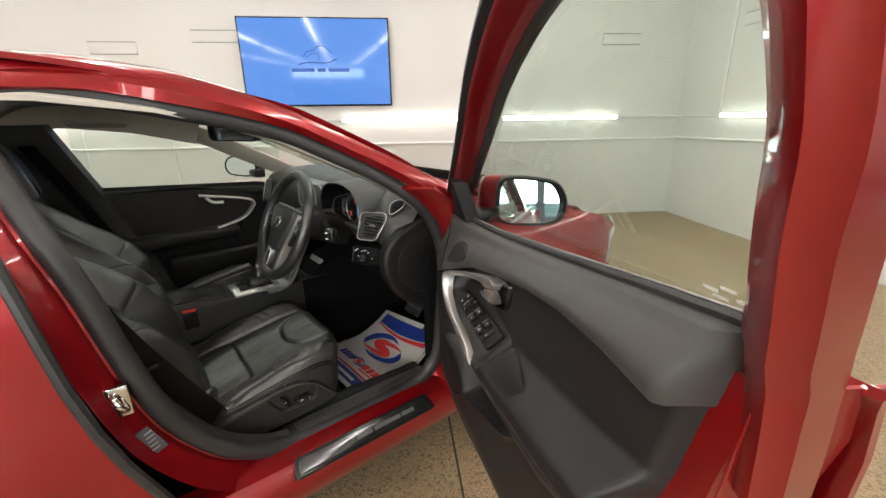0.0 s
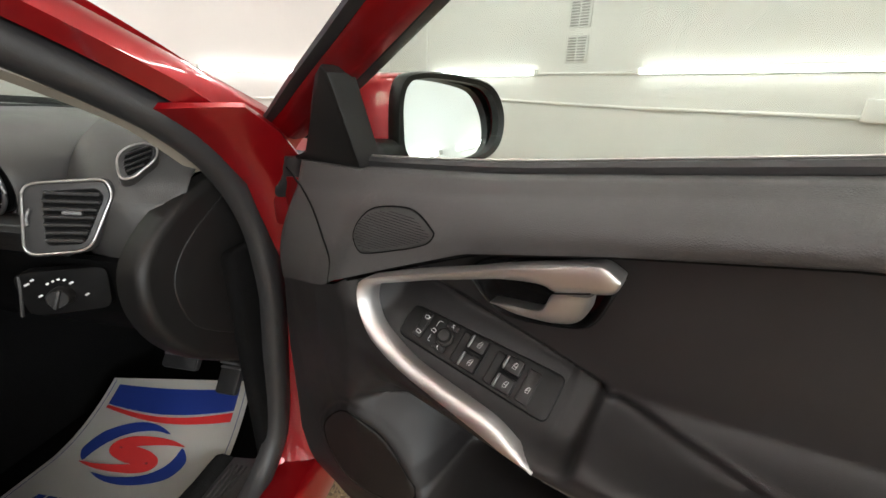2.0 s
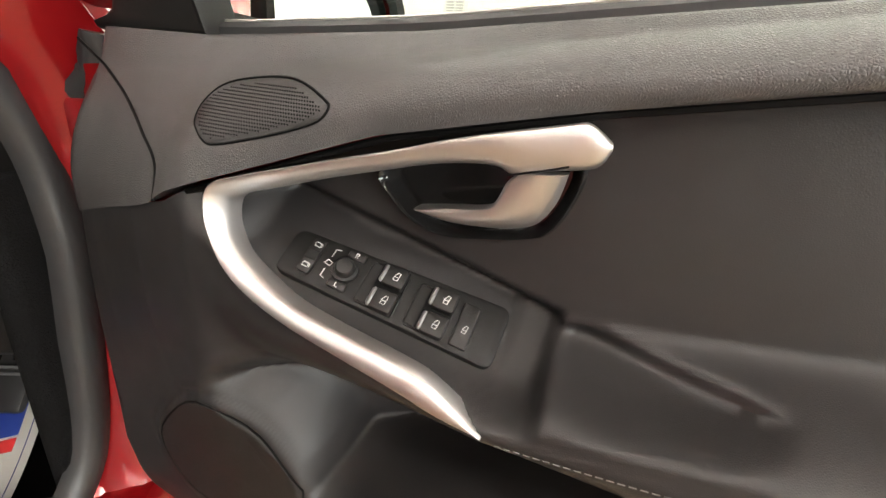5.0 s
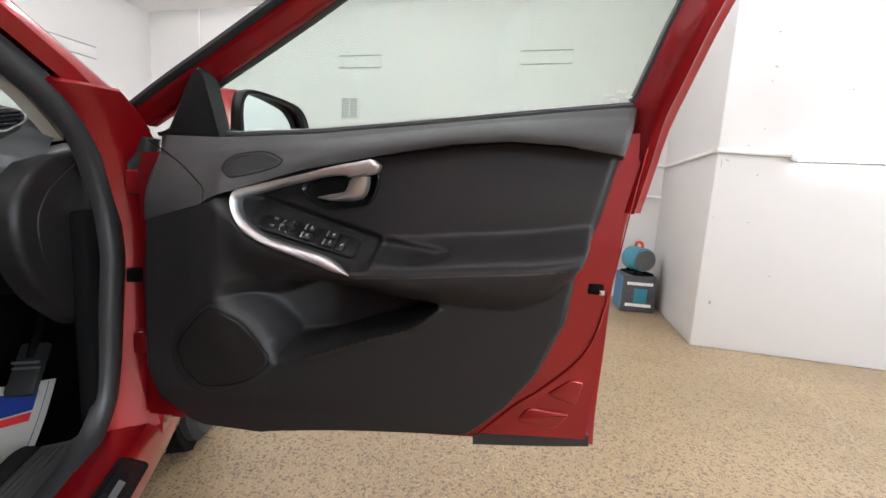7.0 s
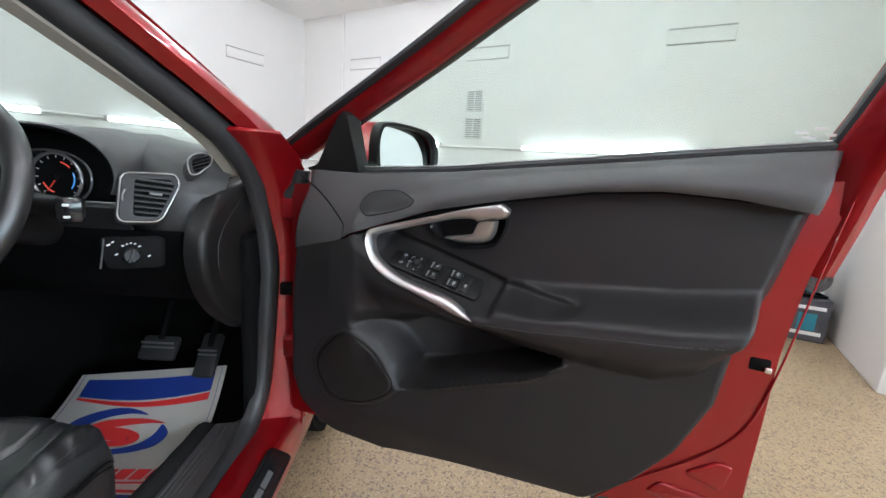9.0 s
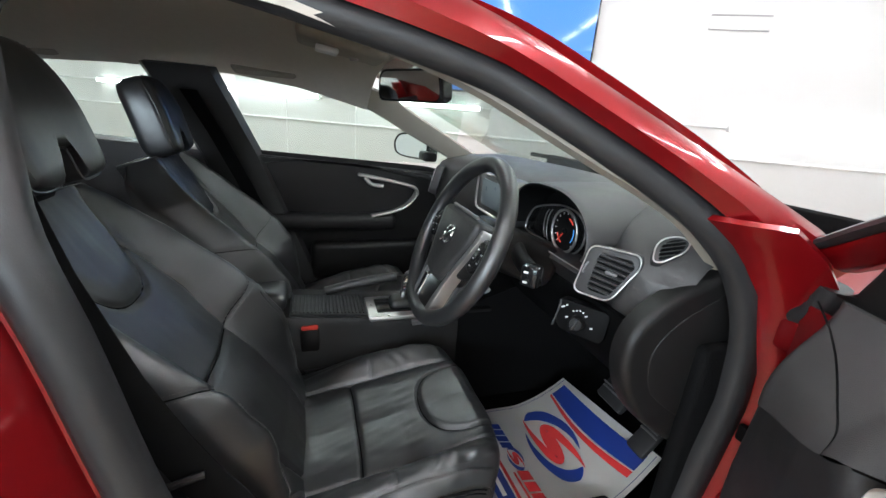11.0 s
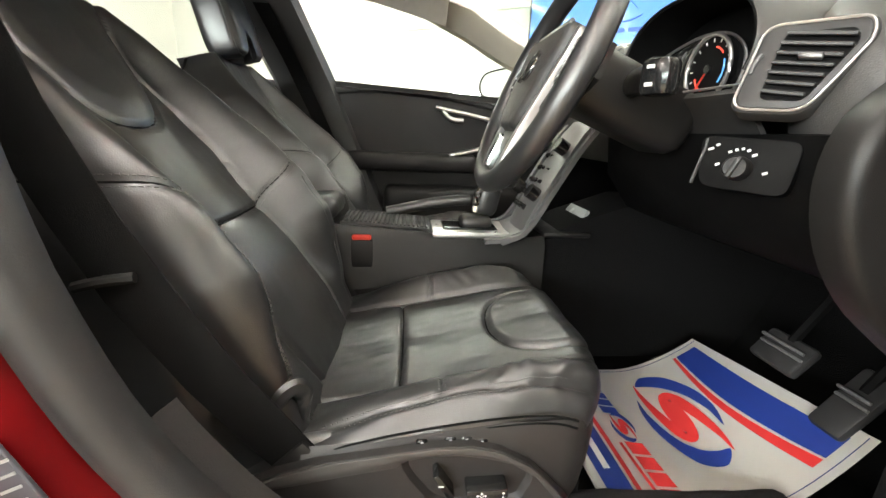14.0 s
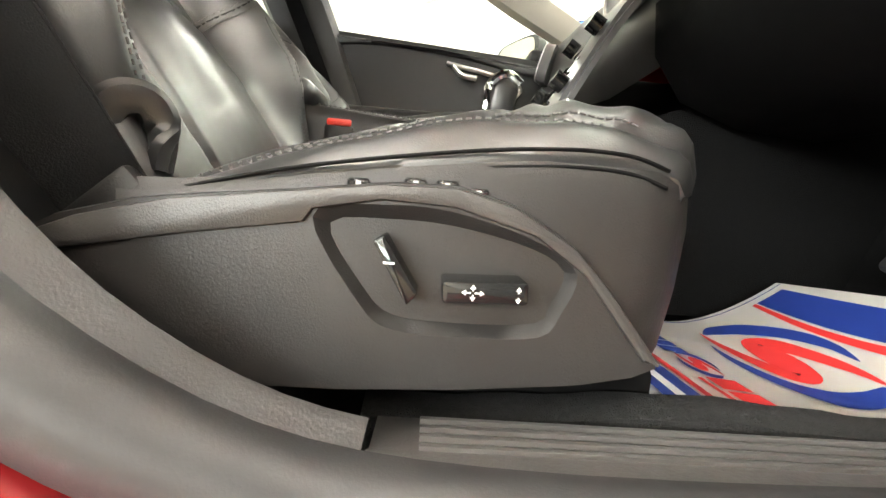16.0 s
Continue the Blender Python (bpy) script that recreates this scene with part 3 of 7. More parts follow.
for sgn in (1, -1):
    # pillar and roof rail: outer crown down to the top of the opening
    rows = []
    for y, z in (rail if sgn > 0 else [q for q in rail if q[0] < -0.2]):
        i = min(range(len(loop)), key=lambda k: (loop[k][0] - y) ** 2 * 1.0 + (loop[k][1] - (z - 0.06)) ** 2)
        yb, zb = (y, z - 0.075) if y < -0.5 else loop[i]
        xr = xo(z)
        low = Vector((xs(zb) + 0.03, yb, zb + 0.012))
        top = Vector((xr - 0.035, y, z + 0.012))
        mid = Vector((xr + 0.006, y - 0.004, z - 0.012))
        m2 = lerp(mid, low, 0.5) + Vector((0.012, 0, 0.0))
        rows.append([side(p, sgn) - Vector((0.055, 0, 0.03)) * (sgn < 0) for p in (Vector((xr - 0.09, y, z + 0.02)), top, Vector((xr - 0.008, y, z + 0.004)), mid, m2, low)])
    part("roof_rail", shell(rows, 0.01), RED, car)

# roof skin
rows = []
for y, z in [(p.x, p.y) for p in spline([(y, z, 0) for y, z in ROOF], 3)]:
    half = curve1([(-2.05, 0.40), (-1.2, 0.42), (-0.4, 0.43), (0.0, 0.50)], y)
    rows.append([Vector((CX + half * u, y, z - 0.035 * u * u)) for u in (-1, -0.75, -0.5, -0.25, 0, 0.25, 0.5, 0.75, 1)])
part("roof", shell(rows, 0.012), RED, car)

# B pillar and rear door side, sill, front wing on each side
for sgn in (1, -1):
    rows = []
    for k in range(13):
        z = lerp(0.28, 1.06 if sgn > 0 else 0.96, k / 12)
        y1 = curve1([(0.28, -0.40), (0.40, -0.41), (0.52, -0.455), (0.64, -0.50), (0.8, -0.535), (0.97, -0.56), (1.06, -0.575)], z)
        rows.append([side((xo(z) - 0.0 - (0.10 * ((y1 - y) / 1.3) ** 2), y, z), sgn) for y in [lerp(y1 - 0.012, -1.55, j / 10) for j in range(11)]])
    part("rear_door_skin", shell(rows, 0.012), RED, car)
    part("rear_door_seal", tube([side((xo(z) + 0.001, curve1([(0.28, -0.40), (0.40, -0.41), (0.52, -0.455), (0.64, -0.50), (0.8, -0.535), (0.97, -0.56), (1.06, -0.575)], z) - 0.012, z), sgn) for z in [0.30, 0.4, 0.5, 0.6, 0.7, 0.8, 0.9, 1.0, 1.05]], 0.011, 8), RUBBER, car)
    # sill below the opening
    prof = [(0.715, 0.385), (0.745, 0.383), (0.775, 0.375), (0.795, 0.345), (0.80, 0.30), (0.785, 0.26), (0.77, 0.235), (0.74, 0.215), (0.62, 0.21), (0.62, 0.30)]
    bm = bmesh.new()
    skin(bm, [[side((x - (0.0 if abs(y) < 0.6 else 0.01), y, z), sgn) for x, z in prof] for y in (-1.2, -0.6, -0.2, 0.2, 0.45, 0.62)])
    part("sill", bm, RED, car)
    # front wing with the wheel arch
    bm = bmesh.new()
    ys = [0.40 + 0.05 * k for k in range(25)]
    grid = {}
    for j, y in enumerate(ys):
        top = curve1([(0.40, 1.02), (0.6, 0.985), (0.9, 0.93), (1.2, 0.85), (1.45, 0.74), (1.6, 0.62)], y)
        arch = 0.31 + math.sqrt(max(0.0, 0.345 ** 2 - (y - 1.0) ** 2)) if abs(y - 1.0) < 0.345 else 0.24
        for i in range(9):
            z = lerp(max(arch, 0.24), top, i / 8)
            x = xo(min(z, 0.9)) - 0.07 * max(0, (z - 0.75) / 0.25) ** 2 - 0.22 * max(0, (y - 1.15) / 0.45) ** 2.2
            grid[i, j] = bm.verts.new(side((x, y, z), sgn))
    for j in range(len(ys) - 1):
        for i in range(8):
            bm.faces.new((grid[i, j], grid[i, j + 1], grid[i + 1, j + 1], grid[i + 1, j]))
    bmesh.ops.recalc_face_normals(bm, faces=bm.faces[:])
    bmesh.ops.solidify(bm, geom=bm.faces[:], thickness=0.01)
    part("front_wing", bm, RED, car)
    # wheels
    for wy in (1.0, -1.5):
        wx = 0.70
        wheel = part("wheel", sweep(bmesh.new(), [side((wx - 0.09, wy, 0.31), sgn), side((wx - 0.075, wy, 0.31), sgn), side((wx + 0.06, wy, 0.31), sgn), side((wx + 0.08, wy, 0.31), sgn)], circle(0.31, 40), (0, 0, 1), scale=[0.93, 1, 1, 0.93]), TYRE, car, "black tyre on an alloy rim")
        part("rim", sweep(bmesh.new(), [side((wx + 0.06, wy, 0.31), sgn), side((wx + 0.086, wy, 0.31), sgn)], circle(0.205, 32), (0, 0, 1), scale=[1, 0.97]), ALLOY, wheel)
    part("wheel_arch_liner", sweep(bmesh.new(), [side((0.50, 1.0, 0.31), sgn), side((0.74, 1.0, 0.31), sgn)], circle(0.34, 32), (0, 0, 1)), DARK, car)
    lamp = part("headlamp", shell([[side((xo(0.7) - 0.22 * max(0, (y - 1.15) / 0.45) ** 2.2 + 0.006 - 0.05 * max(0, (z - 0.72) / 0.1) ** 2, y, z), sgn) for y in (1.28, 1.36, 1.44, 1.50, 1.55)] for z in (0.62, 0.66, 0.70, 0.74, 0.77)], 0.01), LENS, car, "clear headlamp lens")

# bonnet, front bumper, tail
rows = []
for k in range(11):
    y = lerp(0.56, 1.62, k / 10)
    z = curve1([(0.56, 1.02), (0.9, 0.985), (1.2, 0.92), (1.45, 0.82), (1.62, 0.70)], y)
    half = curve1([(0.56, 0.66), (1.1, 0.63), (1.4, 0.52), (1.62, 0.36)], y)
    rows.append([Vector((CX + half * u, y - 0.10 * abs(u) ** 3 * (y > 1.5), z - 0.05 * u * u)) for u in (-1, -0.8, -0.55, -0.25, 0, 0.25, 0.55, 0.8, 1)])
part("bonnet", shell(rows, 0.012), RED, car)
rows = []
for z, yy in ((0.2, 1.66), (0.32, 1.72), (0.45, 1.73), (0.58, 1.70), (0.68, 1.63)):
    rows.append([Vector((CX + 0.66 * math.sin(a), yy - 0.52 * (1 - math.cos(a)), z)) for a in [(-1.35 + 2.7 * j / 14) for j in range(15)]])
part("front_bumper", shell(rows, 0.015), RED, car)
rows = []
for z, yy in ((0.22, -2.25), (0.4, -2.32), (0.6, -2.34), (0.85, -2.28), (1.0, -2.2), (1.18, -2.08)):
    rows.append([Vector((CX + 0.70 * math.sin(a), yy + 0.45 * (1 - math.cos(a)), z)) for a in [(-1.4 + 2.8 * j / 14) for j in range(15)]])
part("tailgate", shell(rows, 0.015), RED, car)
for sgn in (1, -1):
    rows = []
    for k in range(7):
        z = lerp(0.28, 1.06 if sgn > 0 else 0.98, k / 6)
        rows.append([side((xo(z) - 0.10 * ((0.56 + y) / -1.3) ** 2 if y < -0.56 else xo(z), y, z), sgn) for y in (-1.56, -1.75, -1.95, -2.12)])
    part("rear_quarter", shell(rows, 0.012), RED, car)

# windscreen and side panes
rows = []
for k in range(5):
    t = k / 4
    rows.append([Vector((CX + lerp(0.56, 0.44, t) * u, lerp(0.60, -0.06, t) - 0.10 * u * u * (1 - 0.4 * t), lerp(1.03, 1.315, t) - 0.012 * u * u)) for u in (-1, -0.7, -0.35, 0, 0.35, 0.7, 1)])
ws = part("windscreen", shell(rows, 0.004), GLASS, car, "clear raked windscreen")
ws.visible_shadow = False
part("wiper", tube([(0.25, 0.56, 1.047), (-0.02, 0.575, 1.052), (-0.32, 0.54, 1.05)], 0.008, 6), DARK, car)
part("scuttle", shell([[Vector((CX + 0.62 * u, y - 0.1 * u * u, z)) for u in (-1, -0.5, 0, 0.5, 1)] for y, z in ((0.70, 1.0), (0.62, 1.018), (0.56, 1.02))], 0.01), DARK, car)

# passenger side: door panel, window, pillar
PX = -0.50


def pdoor(a, b, d):
    return Vector((PX + d, a, b))


pd = part("passenger_door", plate([(0.30, 0.40), (0.33, 0.93), (0.16, 0.945), (-0.47, 0.985), (-0.40, 0.42)][::-1], pdoor, -0.12, 0.0, 0.02), HARD, car, "dark grained passenger door panel")
INS = smooth2([(0.12, 0.90), (-0.10, 0.945), (-0.32, 0.955), (-0.44, 0.94), (-0.425, 0.80), (-0.2, 0.775), (0.02, 0.77), (0.10, 0.82)], 4)
part("door_insert", plate(INS[::-1], lambda a, b, d: pdoor(a, b, d), -0.02, 0.006, 0.006), INSERT, pd)
part("door_ledge", plate(ccw([(0.30, 0.90), (0.14, 0.917), (-0.02, 0.945), (-0.12, 0.958), (-0.32, 0.967), (-0.455, 0.952), (-0.468, 0.984), (0.16, 0.944), (0.32, 0.928)]), pdoor, 0.0, 0.016, 0.006, 3), SOFT, pd)
part("door_armrest", rbox((PX + 0.02, -0.20, 0.74), (0.075, 0.5, 0.065), 0.025, 3), INSERT, pd)
part("door_pull", tube(spline([(PX + 0.018, -0.10, 0.925), (PX + 0.022, 0.02, 0.905), (PX + 0.024, 0.125, 0.878), (PX + 0.03, 0.115, 0.835), (PX + 0.04, 0.06, 0.795), (PX + 0.045, -0.05, 0.768)], 6), 0.012, 8, ry=0.007), SILVER, pd, "satin silver door pull")
part("release_lever", tube(spline([(PX + 0.024, -0.075, 0.915), (PX + 0.03, -0.05, 0.89), (PX + 0.03, -0.005, 0.885)], 5), 0.012, 8, ry=0.008), SILVER, pd, "satin silver release lever")
part("door_pocket", rbox((PX + 0.01, -0.02, 0.58), (0.06, 0.52, 0.16), 0.03, 3), HARD, pd)
pg = part("passenger_window", shell([[Vector((PX - 0.055 + 0.55 * (z - 1.0) * 0.8, y, z)) for y in (-0.5, -0.2, 0.1, 0.30)] for z in (0.97, 1.1, 1.24)], 0.004), GLASS, pd)
pg.visible_shadow = False
# pillars, header trim of that side
part("b_pillar_trim", shell([[Vector((PX + 0.02 + dx + (0.0 if z < 1 else (z - 1.0) * 0.5), y + lerp(0.34, 0.0, (z - 0.4) / 0.85), z)) for dx, y in ((-0.03, -0.735), (0.0, -0.72), (0.008, -0.65), (0.0, -0.565), (-0.03, -0.55))] for z in (0.4, 0.6, 0.8, 0.99, 1.12, 1.25)], 0.01), SOFT, car, "black B pillar trim")
part("seat_belt", shell([[Vector((PX + 0.075 + (0.0 if z < 1 else (z - 1.0) * 0.42), y + lerp(0.31, 0.0, (z - 0.5) / 0.72), z)) for y in (-0.655, -0.61)] for z in (0.5, 0.7, 0.9, 1.05, 1.18)], 0.002), BELT, car, "black seat belt")
part("rear_door_panel", plate([(-0.55, 0.42), (-0.62, 0.99), (-1.2, 1.035), (-1.9, 1.09), (-1.8, 0.42)][::1], pdoor, -0.09, 0.0, 0.02), SOFT, car)
rg = part("rear_window", shell([[Vector((PX - 0.05 + 0.45 * (z - 1.0), y, z)) for y in (-1.5, -1.2, -0.9, -0.66)] for z in (1.0, 1.12, 1.25)], 0.004), GLASS, car)
rg.visible_shadow = False
rows = []
for y, z, zl in ((-0.20, 1.275, 1.222), (-0.134, 1.252, 1.202), (0.0, 1.212, 1.142), (0.10, 1.152, 1.088), (0.224, 1.088, 1.028), (0.308, 1.042, 0.985), (0.40, 1.0, 0.955)):
    rows.append([Vector((-0.47, y, z + 0.012)), Vector((-0.432, y, z + 0.008)), Vector((-0.42, y, z)), Vector((-0.428, y - 0.01, lerp(z, zl, 0.5))), Vector((-0.455, y - 0.015, zl)), Vector((-0.50, y - 0.01, zl - 0.004))])
part("a_pillar_trim", shell(rows, 0.008), TRIMBEIGE, car, "beige A pillar trim")
part("a_pillar", shell([[p + Vector((-0.035, 0.02, -0.006)) for p in r[1:5]] for r in rows], 0.01), RED, car)
part("a_pillar_trim", sweep(bmesh.new(), spline([(0.672, 0.345, 0.975), (0.655, 0.27, 1.043), (0.63, 0.20, 1.086), (0.605, 0.115, 1.128), (0.57, 0.015, 1.180), (0.545, -0.05, 1.212), (0.525, -0.14, 1.245), (0.50, -0.25, 1.275)], 5), [(-0.014, -0.010), (0.022, -0.010), (0.022, 0.008), (-0.010, 0.010)], (1, 0, 0)), TRIMBEIGE, car, "beige A pillar trim")

# headliner with edge trim
rows = []
for y, z in ((-2.0, 1.18), (-1.6, 1.29), (-1.2, 1.345), (-0.8, 1.368), (-0.5, 1.368), (-0.3, 1.345), (-0.16, 1.312), (-0.08, 1.292)):
    half = curve1([(-2.0, 0.38), (-0.5, 0.46), (-0.1, 0.46)], y)
    rows.append([Vector((CX + half * u, y, z - (0.062 if u > 0 else 0.098) * abs(u) ** 3)) for u in (-1.08, -1, -0.85, -0.6, -0.3, 0, 0.3, 0.6, 0.85, 1)])
part("headliner", shell(rows, 0.01), BEIGE, car, "beige cloth headliner")
for y in (-1.01, -0.40):
    G = pose(-0.37, y, 1.258, 0, 33, 0)
    o = rounded([(-0.11, -0.026), (0.11, -0.026), (0.085, 0.026), (-0.085, 0.026)], 0.014, 4)
    grab = part("grab_handle", plate(o, lambda a, b, d, G=G: G @ Vector((b, a, -d)), -0.006, 0.012, 0.006, 3), TRIMBEIGE, car, "beige folded grab handle")
    part("grip_gap", plate(rounded([(-0.07, -0.012), (0.07, -0.012), (0.06, 0.008), (-0.06, 0.008)], 0.008, 4), lambda a, b, d, G=G: G @ Vector((b, a, -d)), 0.008, 0.0125), SOFT, grab)
console_roof = part("roof_console", rbox((0.06, -0.20, 1.302), (0.17, 0.2, 0.035), 0.012, 3, pose(0, 0, 0, -10, 0, 0)), TRIMBEIGE, car, "beige roof console with lamps")
part("lamp_lens", rbox((0.075, -0.235, 1.284), (0.06, 0.05, 0.012), 0.004, 2, pose(0, 0, 0, -8, 0, 0)), MARK, console_roof)
part("lamp_button", rbox((0.02, -0.17, 1.279), (0.02, 0.02, 0.012), 0.004, 2), SATIN, console_roof)
for sx in (-0.18, 0.30):
    part("sun_visor", rbox((sx, -0.17, 1.304), (0.30, 0.12, 0.012), 0.008, 3, pose(0, 0, 0, -14, 0, 0)), BEIGE, car, "beige folded sun visor")
mirror = part("inner_mirror", plate(rounded([(-0.115, -0.035), (0.115, -0.035), (0.105, 0.035), (-0.105, 0.035)], 0.025), lambda a, b, d: pose(0.14, -0.035, 1.225, 4, 0, 28) @ Vector((a, -d, b)), 0.03, -0.002, 0.01), GLOSS, car, "frameless black inner mirror")
part("mirror_glass", plate(rounded([(-0.105, -0.03), (0.105, -0.03), (0.097, 0.03), (-0.097, 0.03)], 0.022), lambda a, b, d: pose(0.14, -0.035, 1.225, 4, 0, 28) @ Vector((a, d, b)), -0.028, -0.033, 0.0), MIRROR, mirror)
part("mirror_stalk", tube(spline([(0.13, 0.0, 1.235), (0.12, 0.04, 1.25), (0.11, 0.03, 1.275)], 4), 0.014, 8), DARK, mirror)

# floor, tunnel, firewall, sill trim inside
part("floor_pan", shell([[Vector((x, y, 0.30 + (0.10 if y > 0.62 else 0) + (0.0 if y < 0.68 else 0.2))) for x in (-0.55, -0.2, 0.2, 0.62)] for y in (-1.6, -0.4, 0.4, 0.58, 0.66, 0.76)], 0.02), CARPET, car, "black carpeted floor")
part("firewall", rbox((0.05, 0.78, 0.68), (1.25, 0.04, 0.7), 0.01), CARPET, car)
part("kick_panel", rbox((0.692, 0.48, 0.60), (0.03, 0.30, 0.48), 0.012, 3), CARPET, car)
st = part("sill_trim", sweep(bmesh.new(), [Vector((0.0, y, 0.0)) for y in (-0.148, 0.12, 0.36)], [(0.578, 0.345), (0.60, 0.362), (0.645, 0.368), (0.662, 0.378), (0.690, 0.375), (0.695, 0.34), (0.578, 0.325)], (0, 0, 1)), SILLPLASTIC, car, "black ribbed sill trim")
ring_sets = [grown(loop, d) for d in (0.004, -0.004, -0.008, -0.013, -0.016)]
lower = [k for k, (y, z) in enumerate(grown(loop, 0)) if y < -0.13 and z < 0.62]
lower = sorted(lower, key=lambda k: grown(loop, 0)[k][1] - grown(loop, 0)[k][0])
bm = bmesh.new()
skin(bm, [[Vector((xs(ring_sets[r][k][1]) + o, ring_sets[r][k][0], ring_sets[r][k][1])) for r, o in enumerate((-0.012, -0.026, -0.038, -0.044, -0.052))] for k in lower], False, False, False)
part("pillar_trim", bm, PILLARTRIM, car, "black trim from the sill up the B pillar", 60)
for k in range(4):
    part("sill_rib", tube([(0.611 + 0.0105 * k, -0.12, 0.3665 + 0.0005 * k), (0.611 + 0.0105 * k, 0.34, 0.3665 + 0.0005 * k)], 0.0028, 6), SILLPLASTIC, st)
bm, rings = bmesh.new(), []
for k in range(25):
    y = -0.16 + 0.52 * k / 24
    h = 0.366 + 0.011 * bump(y - 0.07, 0.12) + 0.001 * math.sin(k * 1.7)
    rings.append([Vector((x, y, z)) for x, z in ((0.600, 0.335), (0.600, h - 0.006), (0.590, h - 0.002), (0.572, h), (0.556, h - 0.008), (0.545, h - 0.022), (0.538, 0.315))])
skin(bm, rings)
part("carpet_edge", bm, CARPETEDGE, car, "grey black carpet rolled up to the sill trim", 60)
# tread plate on the painted sill
tread = part("tread_plate", plate(rounded([(-0.178, 0.0), (0.262, 0.0), (0.25, 0.034), (-0.166, 0.034)], 0.012), lambda a, b, d: Vector((0.806 - b * 0.95, a, 0.352 + b * 0.72)) + Vector((0.6, 0, 0.8)) * d, 0.0, 0.006, 0.003), SILLTEXT, car, "polished metal tread plate")
part("tread_border", plate(rounded([(-0.19, -0.006), (0.276, -0.006), (0.26, 0.040), (-0.176, 0.040)], 0.014), lambda a, b, d: Vector((0.806 - b * 0.95, a, 0.352 + b * 0.72)) + Vector((0.6, 0, 0.8)) * d, -0.008, 0.003, 0.002), GLOSS, tread)
for x0, x1 in ((0.0, 0.05), (0.058, 0.15), (0.155, 0.2)):
    part("lettering_bar", plate([(x0, 0.012), (x1, 0.012), (x1, 0.022), (x0, 0.022)], lambda a, b, d: Vector((0.806 - b * 0.95, a, 0.352 + b * 0.72)) + Vector((0.6, 0, 0.8)) * d, 0.004, 0.0068), SATIN, tread)

# striker on the B pillar and wiring plate below it
stk = part("door_striker", tube(spline([(0.745, -0.475, 0.69), (0.775, -0.478, 0.70), (0.785, -0.485, 0.715), (0.775, -0.492, 0.728), (0.745, -0.495, 0.735)], 5), 0.006, 8), CHROME, car, "bright metal door striker")
part("striker_plate", rbox((0.752, -0.487, 0.712), (0.012, 0.04, 0.07), 0.004), CHROME, stk)
rl = part("rating_label", rbox((0.757, -0.452, 0.60), (0.004, 0.026, 0.07), 0.001, 1, pose(0, 0, 0, 24, 0, 0)), DARKBOX, car, "small dark rating label with pale print")
for k in range(5):
    part("print_bar", rbox((0.7595, -0.452 + 0.0045 * (2 - k) * 0.4, 0.60 + 0.011 * (k - 2)), (0.001, 0.016, 0.0022), 0, 1, pose(0, 0, 0, 24, 0, 0)), MARKDIM, rl)
part("door_check", rbox((0.77, 0.405, 0.704), (0.05, 0.022, 0.03), 0.004), DARK, car, "black door check strap")
for z in (0.56, 0.90):
    part("door_hinge", rbox((0.785, 0.405, z), (0.06, 0.05, 0.05), 0.008), RED, car, "red painted door hinge")
part("cable_boot", tube(spline([(0.765, 0.40, 0.93), (0.79, 0.395, 0.95), (0.80, 0.39, 0.99)], 4), 0.02, 10), RUBBER, car, "black rubber cable boot")
# painted inner face between opening and hinge side
rows = []
for z in (0.36, 0.5, 0.65, 0.8, 0.95, 1.03, 1.065):
    yb = curve1([(0.36, 0.345), (0.5, 0.385), (0.8, 0.405), (0.95, 0.36), (1.03, 0.29), (1.065, 0.245)], z)
    rows.append([Vector((xs(z) + 0.012 + dx, yb + 0.01 + dy, z)) for dx, dy in ((0, 0), (0.02, 0.006), (0.045, 0.02), (0.07, 0.045), (0.088, 0.06))])
part("hinge_pillar", shell(rows, 0.01), RED, car, "red painted hinge pillar")

# ---- dashboard ----
def face_y(x):
    return curve1([(-0.47, 0.20), (-0.2, 0.26), (0.1, 0.245), (0.2, 0.25), (0.27, 0.312), (0.48, 0.312), (0.54, 0.248), (0.585, 0.232), (0.64, 0.255), (0.675, 0.30)], x)


rows = []
DX = [-0.47, -0.40, -0.3, -0.2, -0.1, 0.0, 0.1, 0.2, 0.3, 0.4, 0.48, 0.54, 0.59, 0.63, 0.655, 0.672]
for k in range(15):
    row = []
    for x in DX:
        drop = 0.055 * sstep(0.46, 0.68, x) + 0.03 * sstep(-0.3, -0.47, x)
        f = face_y(x)
        back_y = 0.60 - 0.22 * abs((x - CX) / 0.6) ** 2.5
        pts = [(back_y, 1.025), (lerp(back_y, f, 0.25), 1.04 - drop * 0.5), (lerp(back_y, f, 0.55), 1.046 - drop * 0.8), (f + 0.055, 1.036 - drop), (f + 0.022, 1.018 - drop), (f + 0.004, 0.985 - drop), (f, 0.93), (f, 0.88), (f + 0.012, 0.835), (f + 0.05, 0.79)]
        q = k / 14 * (len(pts) - 1)
        a = min(int(q), len(pts) - 2)
        row.append(Vector((x, lerp(pts[a][0], pts[a + 1][0], q - a), lerp(pts[a][1], pts[a + 1][1], q - a))))
    rows.append(row)
dash = part("dashboard", shell(rows, 0.012), DASHTOP, car, "dark grained dashboard", 60)

# hood over the instruments: brow, dark lining and apron
def brow(a, y, w):
    q = math.sin(a)
    return Vector((0.376 + 0.158 * math.copysign(abs(q) ** 0.8, q) * w, y, 0.960 + 0.086 * math.cos(a) * w))


